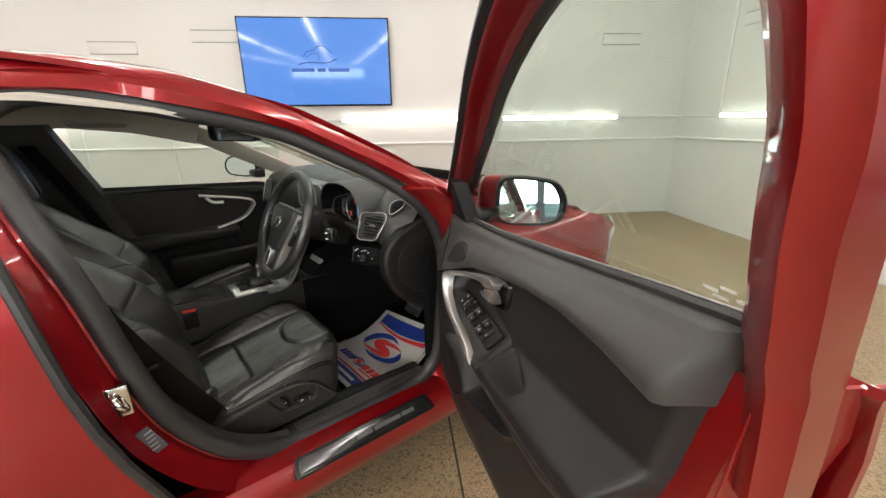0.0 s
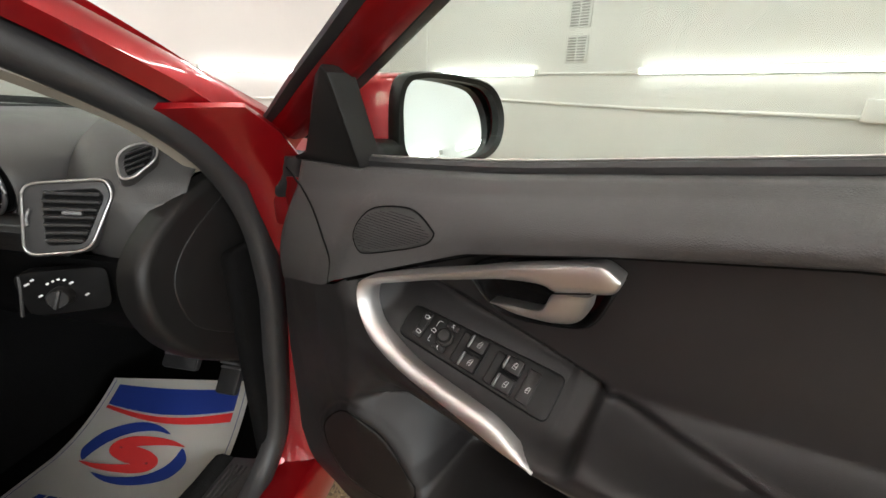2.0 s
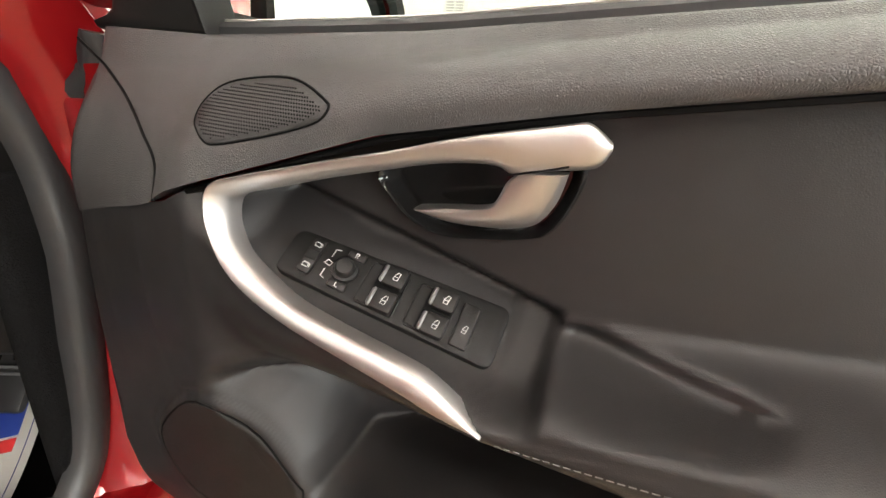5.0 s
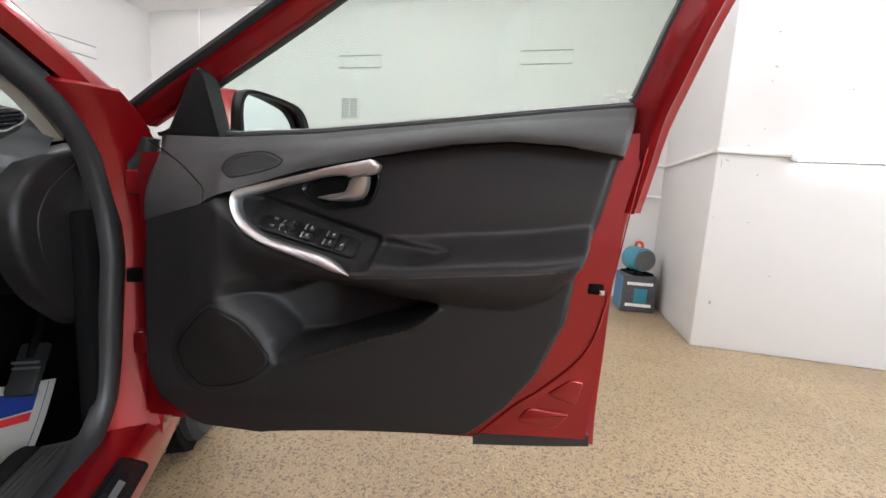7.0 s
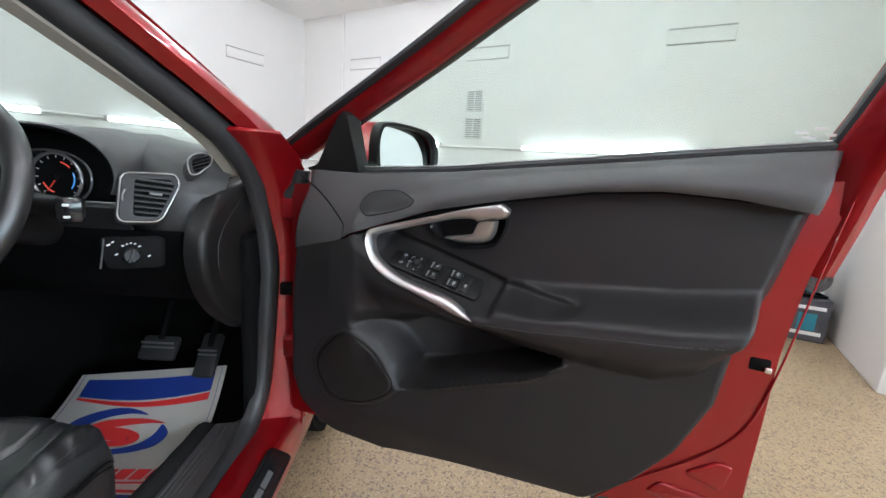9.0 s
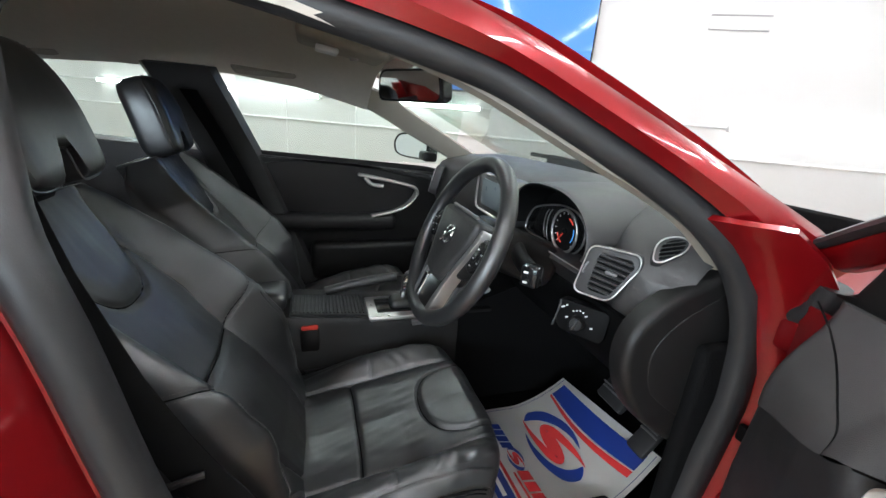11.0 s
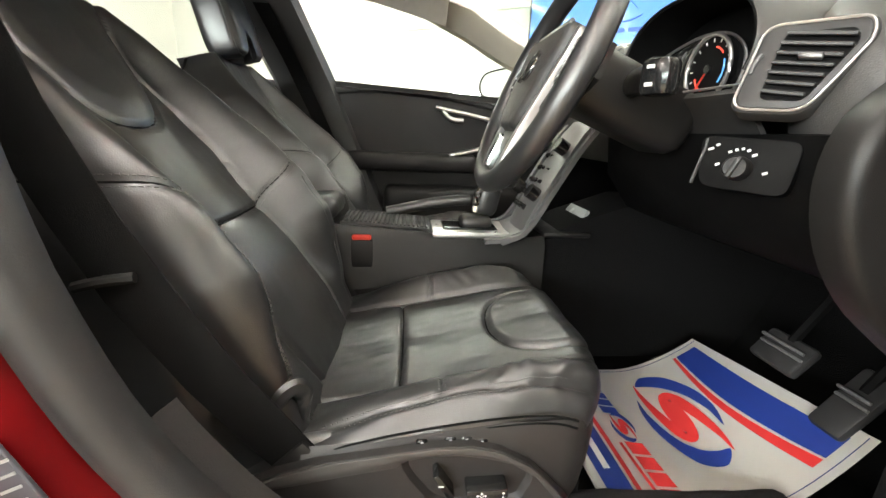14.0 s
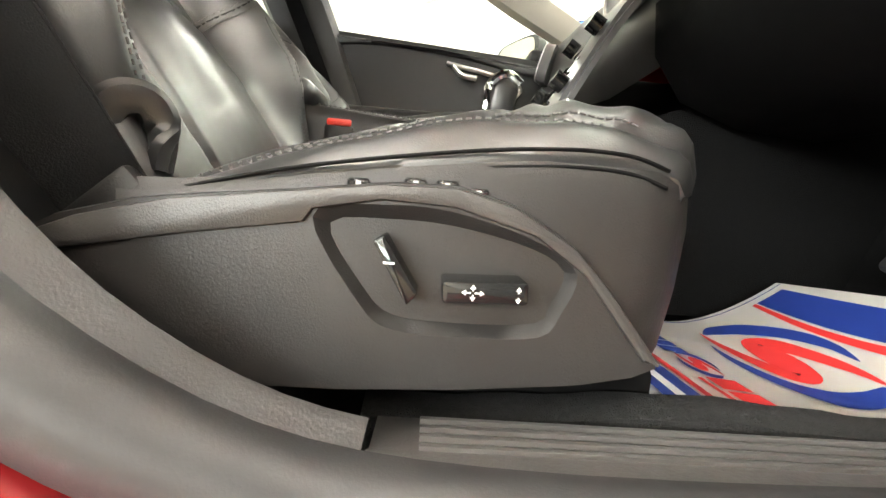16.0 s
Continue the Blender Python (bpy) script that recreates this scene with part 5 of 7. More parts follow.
# ---- seats ----
def seat(cx, sgn, label):
    """A front seat about the plane x = cx; sgn: +1 when its door is on the +x side."""
    H = 0.236
    MIDZ = [(-0.36, 0.488), (-0.2, 0.512), (-0.1, 0.528), (0.0, 0.550), (0.05, 0.560), (0.09, 0.555)]
    CREST = [(-0.36, 0.480), (-0.29, 0.506), (-0.23, 0.534), (-0.152, 0.556), (-0.073, 0.574), (-0.034, 0.583), (0.007, 0.584), (0.037, 0.576), (0.06, 0.562)]
    SEWN = [(-0.36, 0.474), (-0.30, 0.496), (-0.265, 0.510), (-0.22, 0.528), (-0.167, 0.545), (-0.096, 0.562), (-0.042, 0.566), (-0.008, 0.564), (0.032, 0.553)]
    FOOT = [(-0.36, 0.470), (-0.29, 0.494), (-0.229, 0.509), (-0.196, 0.518), (-0.146, 0.526), (-0.096, 0.533), (-0.045, 0.538), (-0.01, 0.538), (0.03, 0.528)]

    def cushion(u, v):
        """Point of the cushion's top: u across, v from the back to the front."""
        au = abs(u)
        y = lerp(-0.36, 0.064 - 0.058 * au ** 4, v)
        if au < 0.58:
            z = curve1(MIDZ, y) + 0.004 * math.sin(math.pi * au / 0.58)
        elif au < 0.78:
            z = lerp(curve1(MIDZ, y), curve1(CREST, y), sstep(0.55, 0.79, au))
        elif au < 0.885:
            t = (au - 0.78) / 0.105
            z = lerp(curve1(CREST, y), curve1(SEWN, y), t * t)
        else:
            t = (au - 0.885) / 0.115
            z = lerp(curve1(SEWN, y), curve1(FOOT, y), t ** 1.5)
        z -= 0.0065 * bump(au - 0.60, 0.014) + 0.0055 * bump(v - 0.40, 0.009) * (au < 0.6) + 0.003 * bump(au - 0.885, 0.010)
        z -= 0.004 * bump(v - 0.53 - 0.10 * (au - 0.6), 0.009) * (0.62 < au < 0.86)
        ring = (au / 0.46) ** 2.6 + max(0, (1.0 - v) / 0.27) ** 2.6
        if v > 0.55:
            z -= 0.007 * bump(ring - 1, 0.09)
            z += 0.004 * sstep(1.0, 0.75, ring)
        z += 0.0020 * noise.noise(Vector((u * 5, v * 8, cx))) + 0.0009 * noise.noise(Vector((u * 16 + v * 6, v * 9, cx + 4)))
        # creases of use in the front of the bolsters
        z += 0.0016 * math.sin(70 * v + 24 * au + 5 * noise.noise(Vector((u * 6, v * 6, cx)))) * sstep(0.62, 0.72, au) * sstep(0.55, 0.75, v) * sstep(0.90, 0.84, au)
        return Vector((cx + H * u * (1 - 0.03 * sstep(0.7, 1, v)), y, z))
    rows = []
    for i in range(101):
        row = [cushion(-1 + j / 64, i / 100) for j in range(129)]
        rows.append([Vector((row[0].x + 0.012, row[0].y, row[0].z - 0.03))] + row + [Vector((row[-1].x - 0.012, row[-1].y, row[-1].z - 0.03))])
    front = []
    for dy, f in ((0.010, 0.06), (0.018, 0.22), (0.023, 0.5), (0.022, 0.8), (0.014, 1.0), (-0.004, 1.05)):
        front.append([Vector((p.x, p.y + dy, lerp(p.z, 0.517, f) - 0.004 * bump(f - 0.5, 0.1))) for p in rows[100]])
    bm = bmesh.new()
    skin(bm, rows + front, False, False, False)
    st_ = part("front_seat", bm, LEATHER, car, label, 60)

    def side_u(v):
        return curve1([(0.0, 0.42), (0.12, 0.47), (0.42, 0.50), (0.60, 0.54), (0.72, 0.52), (0.80, 0.43)], v)

    def wide(v):
        return curve1([(0, 0.236), (0.2, 0.25), (0.6, 0.25), (0.8, 0.228), (0.93, 0.185), (1.0, 0.145)], v)

    def rise(au):
        """Height at which the shoulder seam crosses the bolster."""
        return 0.425 + 0.34 * (au - 0.5)

    # backrest
    def back(u, v):
        """Point of the front face: u across, v from the seat up."""
        au = abs(u)
        y = curve1([(0, -0.295), (0.15, -0.338), (0.3, -0.392), (0.42, -0.448), (0.7, -0.562), (0.85, -0.615), (1.0, -0.66)], v)
        z = lerp(0.49, 1.005, v)
        w = wide(v)
        b = 0.086 * sstep(0.50, 0.80, au) * curve1([(0, 0.0), (0.10, 0.08), (0.22, 0.42), (0.36, 0.9), (0.48, 1.0), (0.62, 0.85), (0.8, 0.5), (1, 0.12)], v)
        b -= 0.075 * sstep(0.80, 1.0, au) ** 1.25
        b += 0.012 * math.cos(au * math.pi) * bump(v - 0.30, 0.25) * (au < 0.5)
        b -= 0.0075 * bump(au - side_u(v), 0.015) * sstep(0.84, 0.80, v)
        b -= 0.0065 * bump(v - 0.425, 0.008) * (au < 0.50)
        b -= 0.0055 * bump(v - rise(au), 0.007) * (au > 0.5)
        b -= 0.003 * bump(au - 0.76, 0.010) * sstep(0.50, 0.44, v)
        ring = ((au * w / 0.100) ** 3 + max(0.0, (1.06 - v) / 0.385) ** 3) ** (1 / 3)
        b -= 0.0065 * bump(ring - 1, 0.02)
        b += 0.007 * sstep(1.0, 0.80, ring)
        b += 0.0024 * noise.noise(Vector((u * 4, v * 7, cx + 2))) + 0.0004 * noise.noise(Vector((u * 13, v * 11 + u * 5, cx + 7)))
        return Vector((cx + w * u, y + b, z + b * 0.3))
    full = []
    for i in range(111):
        v = i / 110
        f = [back(-1 + j / 52, v) for j in range(105)]
        th = curve1([(0, 0.12), (0.5, 0.11), (0.9, 0.075), (1, 0.04)], v)
        mid_y = back(0, v).y
        rear = [Vector((lerp(cx, p.x, 0.94), mid_y - th - 0.01 * (1 - ((p.x - cx) / 0.25) ** 2), p.z - 0.01)) for p in reversed(f[6:-6:13])]
        side_a = [Vector((f[-1].x + 0.006, lerp(f[-1].y, mid_y - th, k), f[-1].z)) for k in (0.3, 0.7)]
        side_b = [Vector((f[0].x - 0.006, lerp(f[0].y, mid_y - th, k), f[0].z)) for k in (0.7, 0.3)]
        full.append(f + side_a + rear + side_b)
    bm = bmesh.new()
    skin(bm, full)
    part("backrest", bm, LEATHER, st_, "black leather backrest with raised bolsters", 60)
    # rows of thread along the bolsters
    lift = Vector((0, 0.0003, 0.0002))
    up = Vector((0, 0, 0.0004))
    for s in (-1, 1):
        for du in (-0.018, 0.018):
            tagged(part("stitching", stitches([back(s * (0.76 + du), 0.02 + 0.44 * k / 40) + lift * 3 for k in range(41)], r=0.0009), STITCH, st_), kind="stuff")
            tagged(part("stitching", stitches([back(s * (0.52 + 0.46 * k / 20), rise(0.52 + 0.46 * k / 20) + du * 0.6) + lift * 2 for k in range(21)], r=0.0007), STITCH, st_), kind="stuff")
            tagged(part("stitching", stitches([cushion(s * (0.885 + du), 0.20 + 0.78 * k / 50) + up for k in range(51)], r=0.0008), STITCH, st_), kind="stuff")
            tagged(part("stitching", stitches([cushion(s * (0.64 + 0.2 * k / 12), 0.53 + 0.10 * (0.04 + 0.2 * k / 12) + du * 0.5) + up for k in range(13)]), STITCH, st_), kind="stuff")
    # dark seams between the panels
    for s in (-1, 1):
        part("seam", tube([back(s * side_u(0.02 + 0.79 * k / 40), 0.02 + 0.79 * k / 40) + lift * 2 for k in range(41)], 0.0016, 6), DARK, st_)
        part("seam", tube([cushion(s * 0.60, 0.06 + 0.92 * k / 40) + up * 2 for k in range(41)], 0.0016, 6), DARK, st_)
        part("seam", tube([cushion(s * 0.885, 0.16 + 0.84 * k / 40) + up for k in range(41)], 0.0010, 6), DARK, st_)
        part("seam", tube([back(s * (0.50 + 0.48 * k / 16), rise(0.50 + 0.48 * k / 16)) + lift * 2 for k in range(17)], 0.0014, 6), DARK, st_)
        part("seam", tube([back(s * 0.76, 0.02 + 0.45 * k / 30) + lift * 2 for k in range(31)], 0.0010, 6), DARK, st_)
    part("seam", tube([back(-0.49 + 0.98 * k / 30, 0.425) + lift * 2 for k in range(31)], 0.0016, 6), DARK, st_)
    part("seam", tube([cushion(-0.59 + 1.18 * k / 30, 0.40) + up * 2 for k in range(31)], 0.0016, 6), DARK, st_)
    pad, tongue = [], []
    for k in range(49):
        q = math.sin((k / 24 - 1) * math.pi / 2)
        v = 1.06 - 0.385 * (1 - abs(q) ** 3) ** (1 / 3)
        if v < 0.97:
            pad.append(back(q * 0.100 / wide(v), v) + lift * 2)
        tongue.append(cushion(q * 0.46, min(0.995, 1.0 - 0.27 * (1 - abs(q) ** 2.6) ** (1 / 2.6))) + up * 2)
    part("seam", tube(pad, 0.0016, 6), DARK, st_)
    part("seam", tube(tongue, 0.0015, 6), DARK, st_)
    # headrest: wide below, drawn in above, with a notch
    HM = pose(cx, -0.662, 1.108 if sgn > 0 else 1.09, 15, 0, 0) @ Matrix.Diagonal((0.88, 0.9, 1.02, 1) if sgn > 0 else (0.72, 0.9, 0.99, 1))
    o = smooth2([(-0.104, -0.090), (-0.052, -0.094), (-0.041, -0.084), (-0.038, -0.052), (-0.029, -0.043), (0.029, -0.043), (0.038, -0.052), (0.041, -0.084), (0.052, -0.094), (0.104, -0.090), (0.120, -0.072), (0.122, -0.02), (0.116, 0.035), (0.100, 0.082), (0.070, 0.106), (0.0, 0.112), (-0.070, 0.106), (-0.100, 0.082), (-0.116, 0.035), (-0.122, -0.02), (-0.120, -0.072)], 5)

    def hr(a, b, d, k):
        return HM @ Vector((a * k, d + (0.006 if d > 0 else -0.010) * (a * k / 0.12) ** 2 - 0.018 * max(0.0, b * k / 0.11) ** 2, b * k + 0.004))
    bm = bmesh.new()
    skin(bm, [[hr(a, b, d, k) for a, b in o] for d, k in ((-0.044, 0.55), (-0.042, 0.80), (-0.034, 0.91), (-0.012, 0.985), (0.004, 1.0), (0.018, 0.998), (0.027, 0.99), (0.0285, 0.976), (0.035, 0.962), (0.042, 0.925), (0.046, 0.85), (0.048, 0.6), (0.048, 0.3), (0.048, 0.04))])
    part("headrest", bm, LEATHER, st_, "black leather headrest with a notch", 70)
    part("headrest_piping", tube([hr(a, b, 0.0292, 0.984) for a, b in o], 0.0022, 6, True), LEATHER, st_)
    tagged(part("stitching", stitches([hr(a, b, 0.0405, 0.945) for a, b in o]), STITCH, st_), kind="stuff")
    part("headrest_recess", rbox(HM @ Vector((0, -0.022, -0.062)), (0.09, 0.05, 0.062), 0.012, 3, pose(0, 0, 0, 15, 0, 0)), LEATHER, st_)
    part("headrest_post", rbox((cx, -0.665, 1.03), (0.075, 0.04, 0.06), 0.012, 2), HARD, st_)
    # plastic side cover with the switch panel, on the door side
    X = cx + sgn * 0.236

    def sc(a, b, d):
        return Vector((X + sgn * d, a, b))
    cover = [(-0.39, 0.445), (-0.36, 0.465), (-0.325, 0.486), (-0.28, 0.498), (-0.20, 0.508), (-0.145, 0.516), (-0.11, 0.517), (-0.077, 0.509), (-0.041, 0.489), (-0.02, 0.468), (0.020, 0.421), (0.012, 0.414), (-0.03, 0.405), (-0.10, 0.398), (-0.172, 0.394), (-0.275, 0.393), (-0.31, 0.404), (-0.36, 0.43)]
    rim = smooth2([(-0.188, 0.495), (-0.16, 0.447), (-0.141, 0.433), (-0.10, 0.431), (-0.056, 0.434), (-0.045, 0.448), (-0.038, 0.473), (-0.065, 0.490), (-0.111, 0.502), (-0.15, 0.503)], 4)
    floor_o = smooth2([(-0.180, 0.490), (-0.160, 0.456), (-0.141, 0.4395), (-0.10, 0.437), (-0.057, 0.440), (-0.050, 0.450), (-0.043, 0.472), (-0.066, 0.485), (-0.111, 0.494), (-0.15, 0.495)], 4)

    def around(poly, n=72):
        """n points of an outline at even angles about the switch panel's middle."""
        out = []
        for k in range(n):
            a = 2 * math.pi * k / n
            lo, hi = 0.0, 0.5
            for _ in range(22):
                m = (lo + hi) / 2
                lo, hi = (m, hi) if inside(-0.112 + m * math.cos(a), 0.466 + m * math.sin(a), poly) else (lo, m)
            out.append((-0.112 + lo * math.cos(a), 0.466 + lo * math.sin(a)))
        return out
    co, ri, fl = around(ccw(cover)), around(rim), around(floor_o)
    bm = bmesh.new()
    skin(bm, [[sc(a, b, -0.03) for a, b in co], [sc(a, b, 0.006) for a, b in co], [sc(lerp(-0.112, a, 0.985), lerp(0.466, b, 0.98), 0.012) for a, b in co], [sc(a, b, 0.0122) for a, b in ri], [sc(lerp(a, p, 0.25), lerp(b, q, 0.25), 0.0105) for (a, b), (p, q) in zip(ri, fl)], [sc(a, b, 0.0045) for a, b in fl], [sc(lerp(-0.112, a, 0.5), lerp(0.466, b, 0.5), 0.0045) for a, b in fl], [sc(lerp(-0.112, a, 0.03), lerp(0.466, b, 0.03), 0.0045) for a, b in fl]], caps=False)
    part("side_cover", bm, SEATBASE, st_, "dark plastic seat side cover", 30)
    # moulded base under the cushion, wrapped round its front
    bm, rings = bmesh.new(), []
    for z, g, dy in ((0.535, 0.985, -0.004), (0.528, 1.0, 0.0), (0.50, 1.004, 0.002), (0.46, 1.0, 0.0), (0.42, 0.985, -0.004), (0.405, 0.97, -0.008)):
        ring = [(-1.0, -0.30), (-1.0, -0.15), (-1.0, -0.02), (-0.975, 0.017), (-0.90, 0.040), (-0.75, 0.056), (-0.4, 0.068), (0.0, 0.072), (0.4, 0.068), (0.75, 0.056), (0.90, 0.040), (0.975, 0.017), (1.0, -0.02), (1.0, -0.15), (1.0, -0.30)]
        ring = [(p.x, p.y) for p in spline([(a, b, 0) for a, b in ring], 3)]
        rings.append([Vector((cx + 0.238 * a * g, b + dy, z - 0.028 * sstep(-0.05, -0.30, b) * (z > 0.5))) for a, b in ring])
    skin(bm, rings, False, False, False)
    part("seat_base", bm, SEATBASE, st_, "dark moulded seat base", 50)
    # Near-black block; its colour holds the shade under the seat.
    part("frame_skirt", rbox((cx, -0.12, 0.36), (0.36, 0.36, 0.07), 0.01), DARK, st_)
    for e in (-0.004, 0.006):
        part("base_groove", tube(spline([sc(a, b + e, -0.0005) for a, b in ((-0.29, 0.490), (-0.21, 0.512), (-0.123, 0.528), (-0.057, 0.536), (-0.012, 0.536), (0.014, 0.529))], 5), 0.0014, 6), DARK, st_)
    part("cover_band", plate(ccw([(-0.40, 0.445), (-0.352, 0.468), (-0.312, 0.485), (-0.263, 0.498), (-0.192, 0.508), (-0.150, 0.514), (-0.11, 0.515), (-0.077, 0.507), (-0.041, 0.487), (-0.02, 0.466), (0.016, 0.423), (0.006, 0.424), (-0.034, 0.472), (-0.064, 0.492), (-0.110, 0.5045), (-0.15, 0.5055), (-0.187, 0.498), (-0.192, 0.4905), (-0.253, 0.480), (-0.303, 0.470), (-0.352, 0.461), (-0.40, 0.440)]), sc, 0.0, 0.0155, 0.002), SIDEBAND, st_)
    part("recline_switch", plate(rounded(ccw([(-0.153, 0.484), (-0.147, 0.488), (-0.127, 0.457), (-0.133, 0.450)]), 0.002), sc, 0.004, 0.024, 0.002), GLOSS, st_, "black recline switch")
    part("slide_switch", plate(rounded(ccw([(-0.115, 0.466), (-0.068, 0.468), (-0.067, 0.455), (-0.114, 0.453)]), 0.003), sc, 0.004, 0.026, 0.003), GLOSS, st_, "black slide switch")
    bm = bmesh.new()
    for a, b, k in ((-0.098, 0.4605, 4), (-0.0735, 0.4608, 2)):
        for q in range(k):
            ca, cb = ((1, 0), (-1, 0), (0, 1), (0, -1))[q] if k == 4 else ((0, 1), (0, -1))[q]
            ln = 0.0062 if ca else 0.0046
            pts = [(0.001, -0.0004), (ln - 0.0024, -0.0004), (ln - 0.0024, -0.0016), (ln, 0.0), (ln - 0.0024, 0.0016), (ln - 0.0024, 0.0004), (0.001, 0.0004)]
            bm.faces.new([bm.verts.new(sc(a + ca * p - cb * r, b + cb * p + ca * r, 0.0263)) for p, r in pts])
    part("marking", bm, MARK, st_)
    part("marking", rbox(sc(-0.1435, 0.473, 0.0242), (0.0012, 0.006, 0.0011), 0, 1), MARK, st_)
    for a in (-0.165, -0.133, -0.115, -0.097):
        part("memory_button", rbox(sc(a, curve1([(-0.17, 0.513), (-0.12, 0.517), (-0.09, 0.512)], a), -0.004), (0.016, 0.014, 0.007), 0.002, 1), GLOSS, st_)
        part("marking", rbox(sc(a, curve1([(-0.17, 0.513), (-0.12, 0.517), (-0.09, 0.512)], a) + 0.0004, 0.0042), (0.0006, 0.003, 0.0026), 0, 1), MARKDIM, st_)
    return st_


seat(0.385, 1, "black leather driver's seat with electric switches")
seat(-0.215, -1, "black leather front passenger seat")
part("buckle", rbox((0.128, -0.285, 0.585), (0.028, 0.05, 0.065), 0.006), HARD, car, "black belt buckle with a red button")
part("buckle_button", rbox((0.130, -0.285, 0.622), (0.024, 0.042, 0.012), 0.004), BUCKLE, car, "red buckle button")
# driver's belt
rows = []
for x, y, z, dy, dz in ((0.59, -0.575, 1.14, 0.045, 0.0), (0.645, -0.507, 0.985, 0.045, 0.006), (0.660, -0.457, 0.860, 0.046, 0.010), (0.662, -0.418, 0.775, 0.048, 0.012), (0.660, -0.388, 0.715, 0.050, 0.016), (0.645, -0.345, 0.625, 0.046, 0.024), (0.625, -0.305, 0.545, 0.042, 0.030), (0.612, -0.285, 0.500, 0.038, 0.030)):
    rows.append([Vector((x + 0.005 * q + (0.0003 if k % 2 else 0), y - dy * q, z - dz * q)) for k, q in enumerate([j / 20 for j in range(21)])])
belt = part("seat_belt", shell(rows, 0.002), BELT, car, "black woven seat belt beside the driver's seat", 20)
part("belt_hem", tube([r[0] for r in rows], 0.0008, 6), BELT, belt)
part("belt_anchor", rbox((0.617, -0.305, 0.488), (0.012, 0.05, 0.03), 0.005, 2, pose(0, 0, 0, 40, 0, 0)), HARD, belt)
part("belt_guide", tube(spline([(0.674, -0.452, 0.715), (0.672, -0.43, 0.720), (0.668, -0.408, 0.722)], 4), 0.005, 8), HARD, car, "dark belt guide")
part("belt_loop", tube(spline([(0.585, -0.330, 0.505), (0.590, -0.334, 0.530), (0.588, -0.325, 0.552), (0.578, -0.312, 0.556), (0.570, -0.306, 0.540), (0.572, -0.308, 0.512)], 5), 0.009, 8, ry=0.012), LEATHER, car, "dark padded loop at the seat's hinge")
part("hinge_cover", rbox((0.597, -0.285, 0.492), (0.02, 0.07, 0.026), 0.008, 3, pose(0, 0, 0, 10, 0, 0)), SATIN, car, "grey hinge cover between cushion and backrest")
part("b_pillar_cover", shell([[Vector((x, y + curve1([(0.38, 0.30), (0.6, 0.16), (0.8, 0.07), (1.0, 0.02), (1.28, -0.05)], z), z)) for x, y in ((xs(z) - 0.005, -0.565), (xs(z) - 0.03, -0.58), (xs(z) - 0.05, -0.63), (xs(z) - 0.06, -0.72))] for z in (0.38, 0.5, 0.6, 0.8, 1.0, 1.15, 1.28)], 0.01), SOFT, car, "black B pillar cover")
bm = rbox((0.06, -1.02, 0.60), (1.05, 0.42, 0.26), 0.06, 3)
rbox((0.06, -1.28, 0.85), (1.05, 0.16, 0.50), 0.06, 3, pose(0, 0, 0, -16, 0, 0), bm)
part("rear_bench", bm, LEATHER, car, "black leather rear bench")

# ---- the driver's door, open ----
HX, HY, OPEN = 0.758, 0.390, radians(24.4)
DU = Vector((math.cos(OPEN), -math.sin(OPEN), 0))
DN = Vector((-math.sin(OPEN), -math.cos(OPEN), 0))


def dr(u, z, n):
    """Point of the door: u from its hinge to its rear edge, z up, n towards the cabin."""
    return Vector((HX, HY, z)) + DU * u + DN * n


SEAM = [(0.05, 0.815), (0.096, 0.829), (0.185, 0.855), (0.2325, 0.8675), (0.255, 0.882), (0.275, 0.890), (0.40, 0.938), (0.532, 0.968), (0.665, 0.993), (0.761, 1.002), (0.854, 0.999), (0.96, 0.985)]
BELTL = [(0.08, 0.992), (0.217, 0.992), (0.40, 1.005), (0.647, 1.034), (0.855, 1.060), (0.975, 1.073)]
RIGHT = [(0.40, 0.60), (0.445, 0.665), (0.473, 0.738), (0.534, 0.80), (0.606, 0.852), (0.697, 0.889), (0.797, 0.900), (0.875, 0.93), (1.0, 0.956), (1.08, 0.973)]
LEFT = [(0.415, 0.17), (0.428, 0.128), (0.474, 0.079), (0.546, 0.055), (0.715, 0.06), (0.83, 0.073), (1.0, 0.088)]
BOTTOM = [(0.05, 0.42), (0.34, 0.418), (0.5, 0.432), (0.7, 0.452), (0.9, 0.47)]
EDGE = [(0.24, 0.86), (0.30, 0.832), (0.36, 0.812), (0.42, 0.795), (0.50, 0.772), (0.60, 0.779), (0.70, 0.791), (0.80, 0.801), (0.90, 0.818)]
LOW = [(0.20, 0.745), (0.30, 0.742), (0.51, 0.737), (0.602, 0.724), (0.71, 0.717), (0.785, 0.719), (0.839, 0.741), (0.879, 0.785), (0.95, 0.80)]
POCKET = smooth2([(0.250, 0.718), (0.295, 0.739), (0.362, 0.741), (0.428, 0.740), (0.513, 0.733), (0.577, 0.722), (0.636, 0.717), (0.648, 0.712), (0.636, 0.697), (0.600, 0.672), (0.515, 0.642), (0.428, 0.608), (0.349, 0.576), (0.325, 0.616), (0.285, 0.660), (0.245, 0.690)], 3)
SPEAKER = smooth2([(0.235, 0.688), (0.286, 0.664), (0.325, 0.622), (0.352, 0.576), (0.291, 0.526), (0.208, 0.510), (0.163, 0.540), (0.147, 0.591), (0.180, 0.643)], 3)
REC = smooth2([(0.387, 0.908), (0.397, 0.893), (0.412, 0.880), (0.434, 0.872), (0.463, 0.874), (0.500, 0.882), (0.512, 0.889), (0.521, 0.906), (0.526, 0.930), (0.515, 0.946), (0.455, 0.938), (0.410, 0.926)], 4)
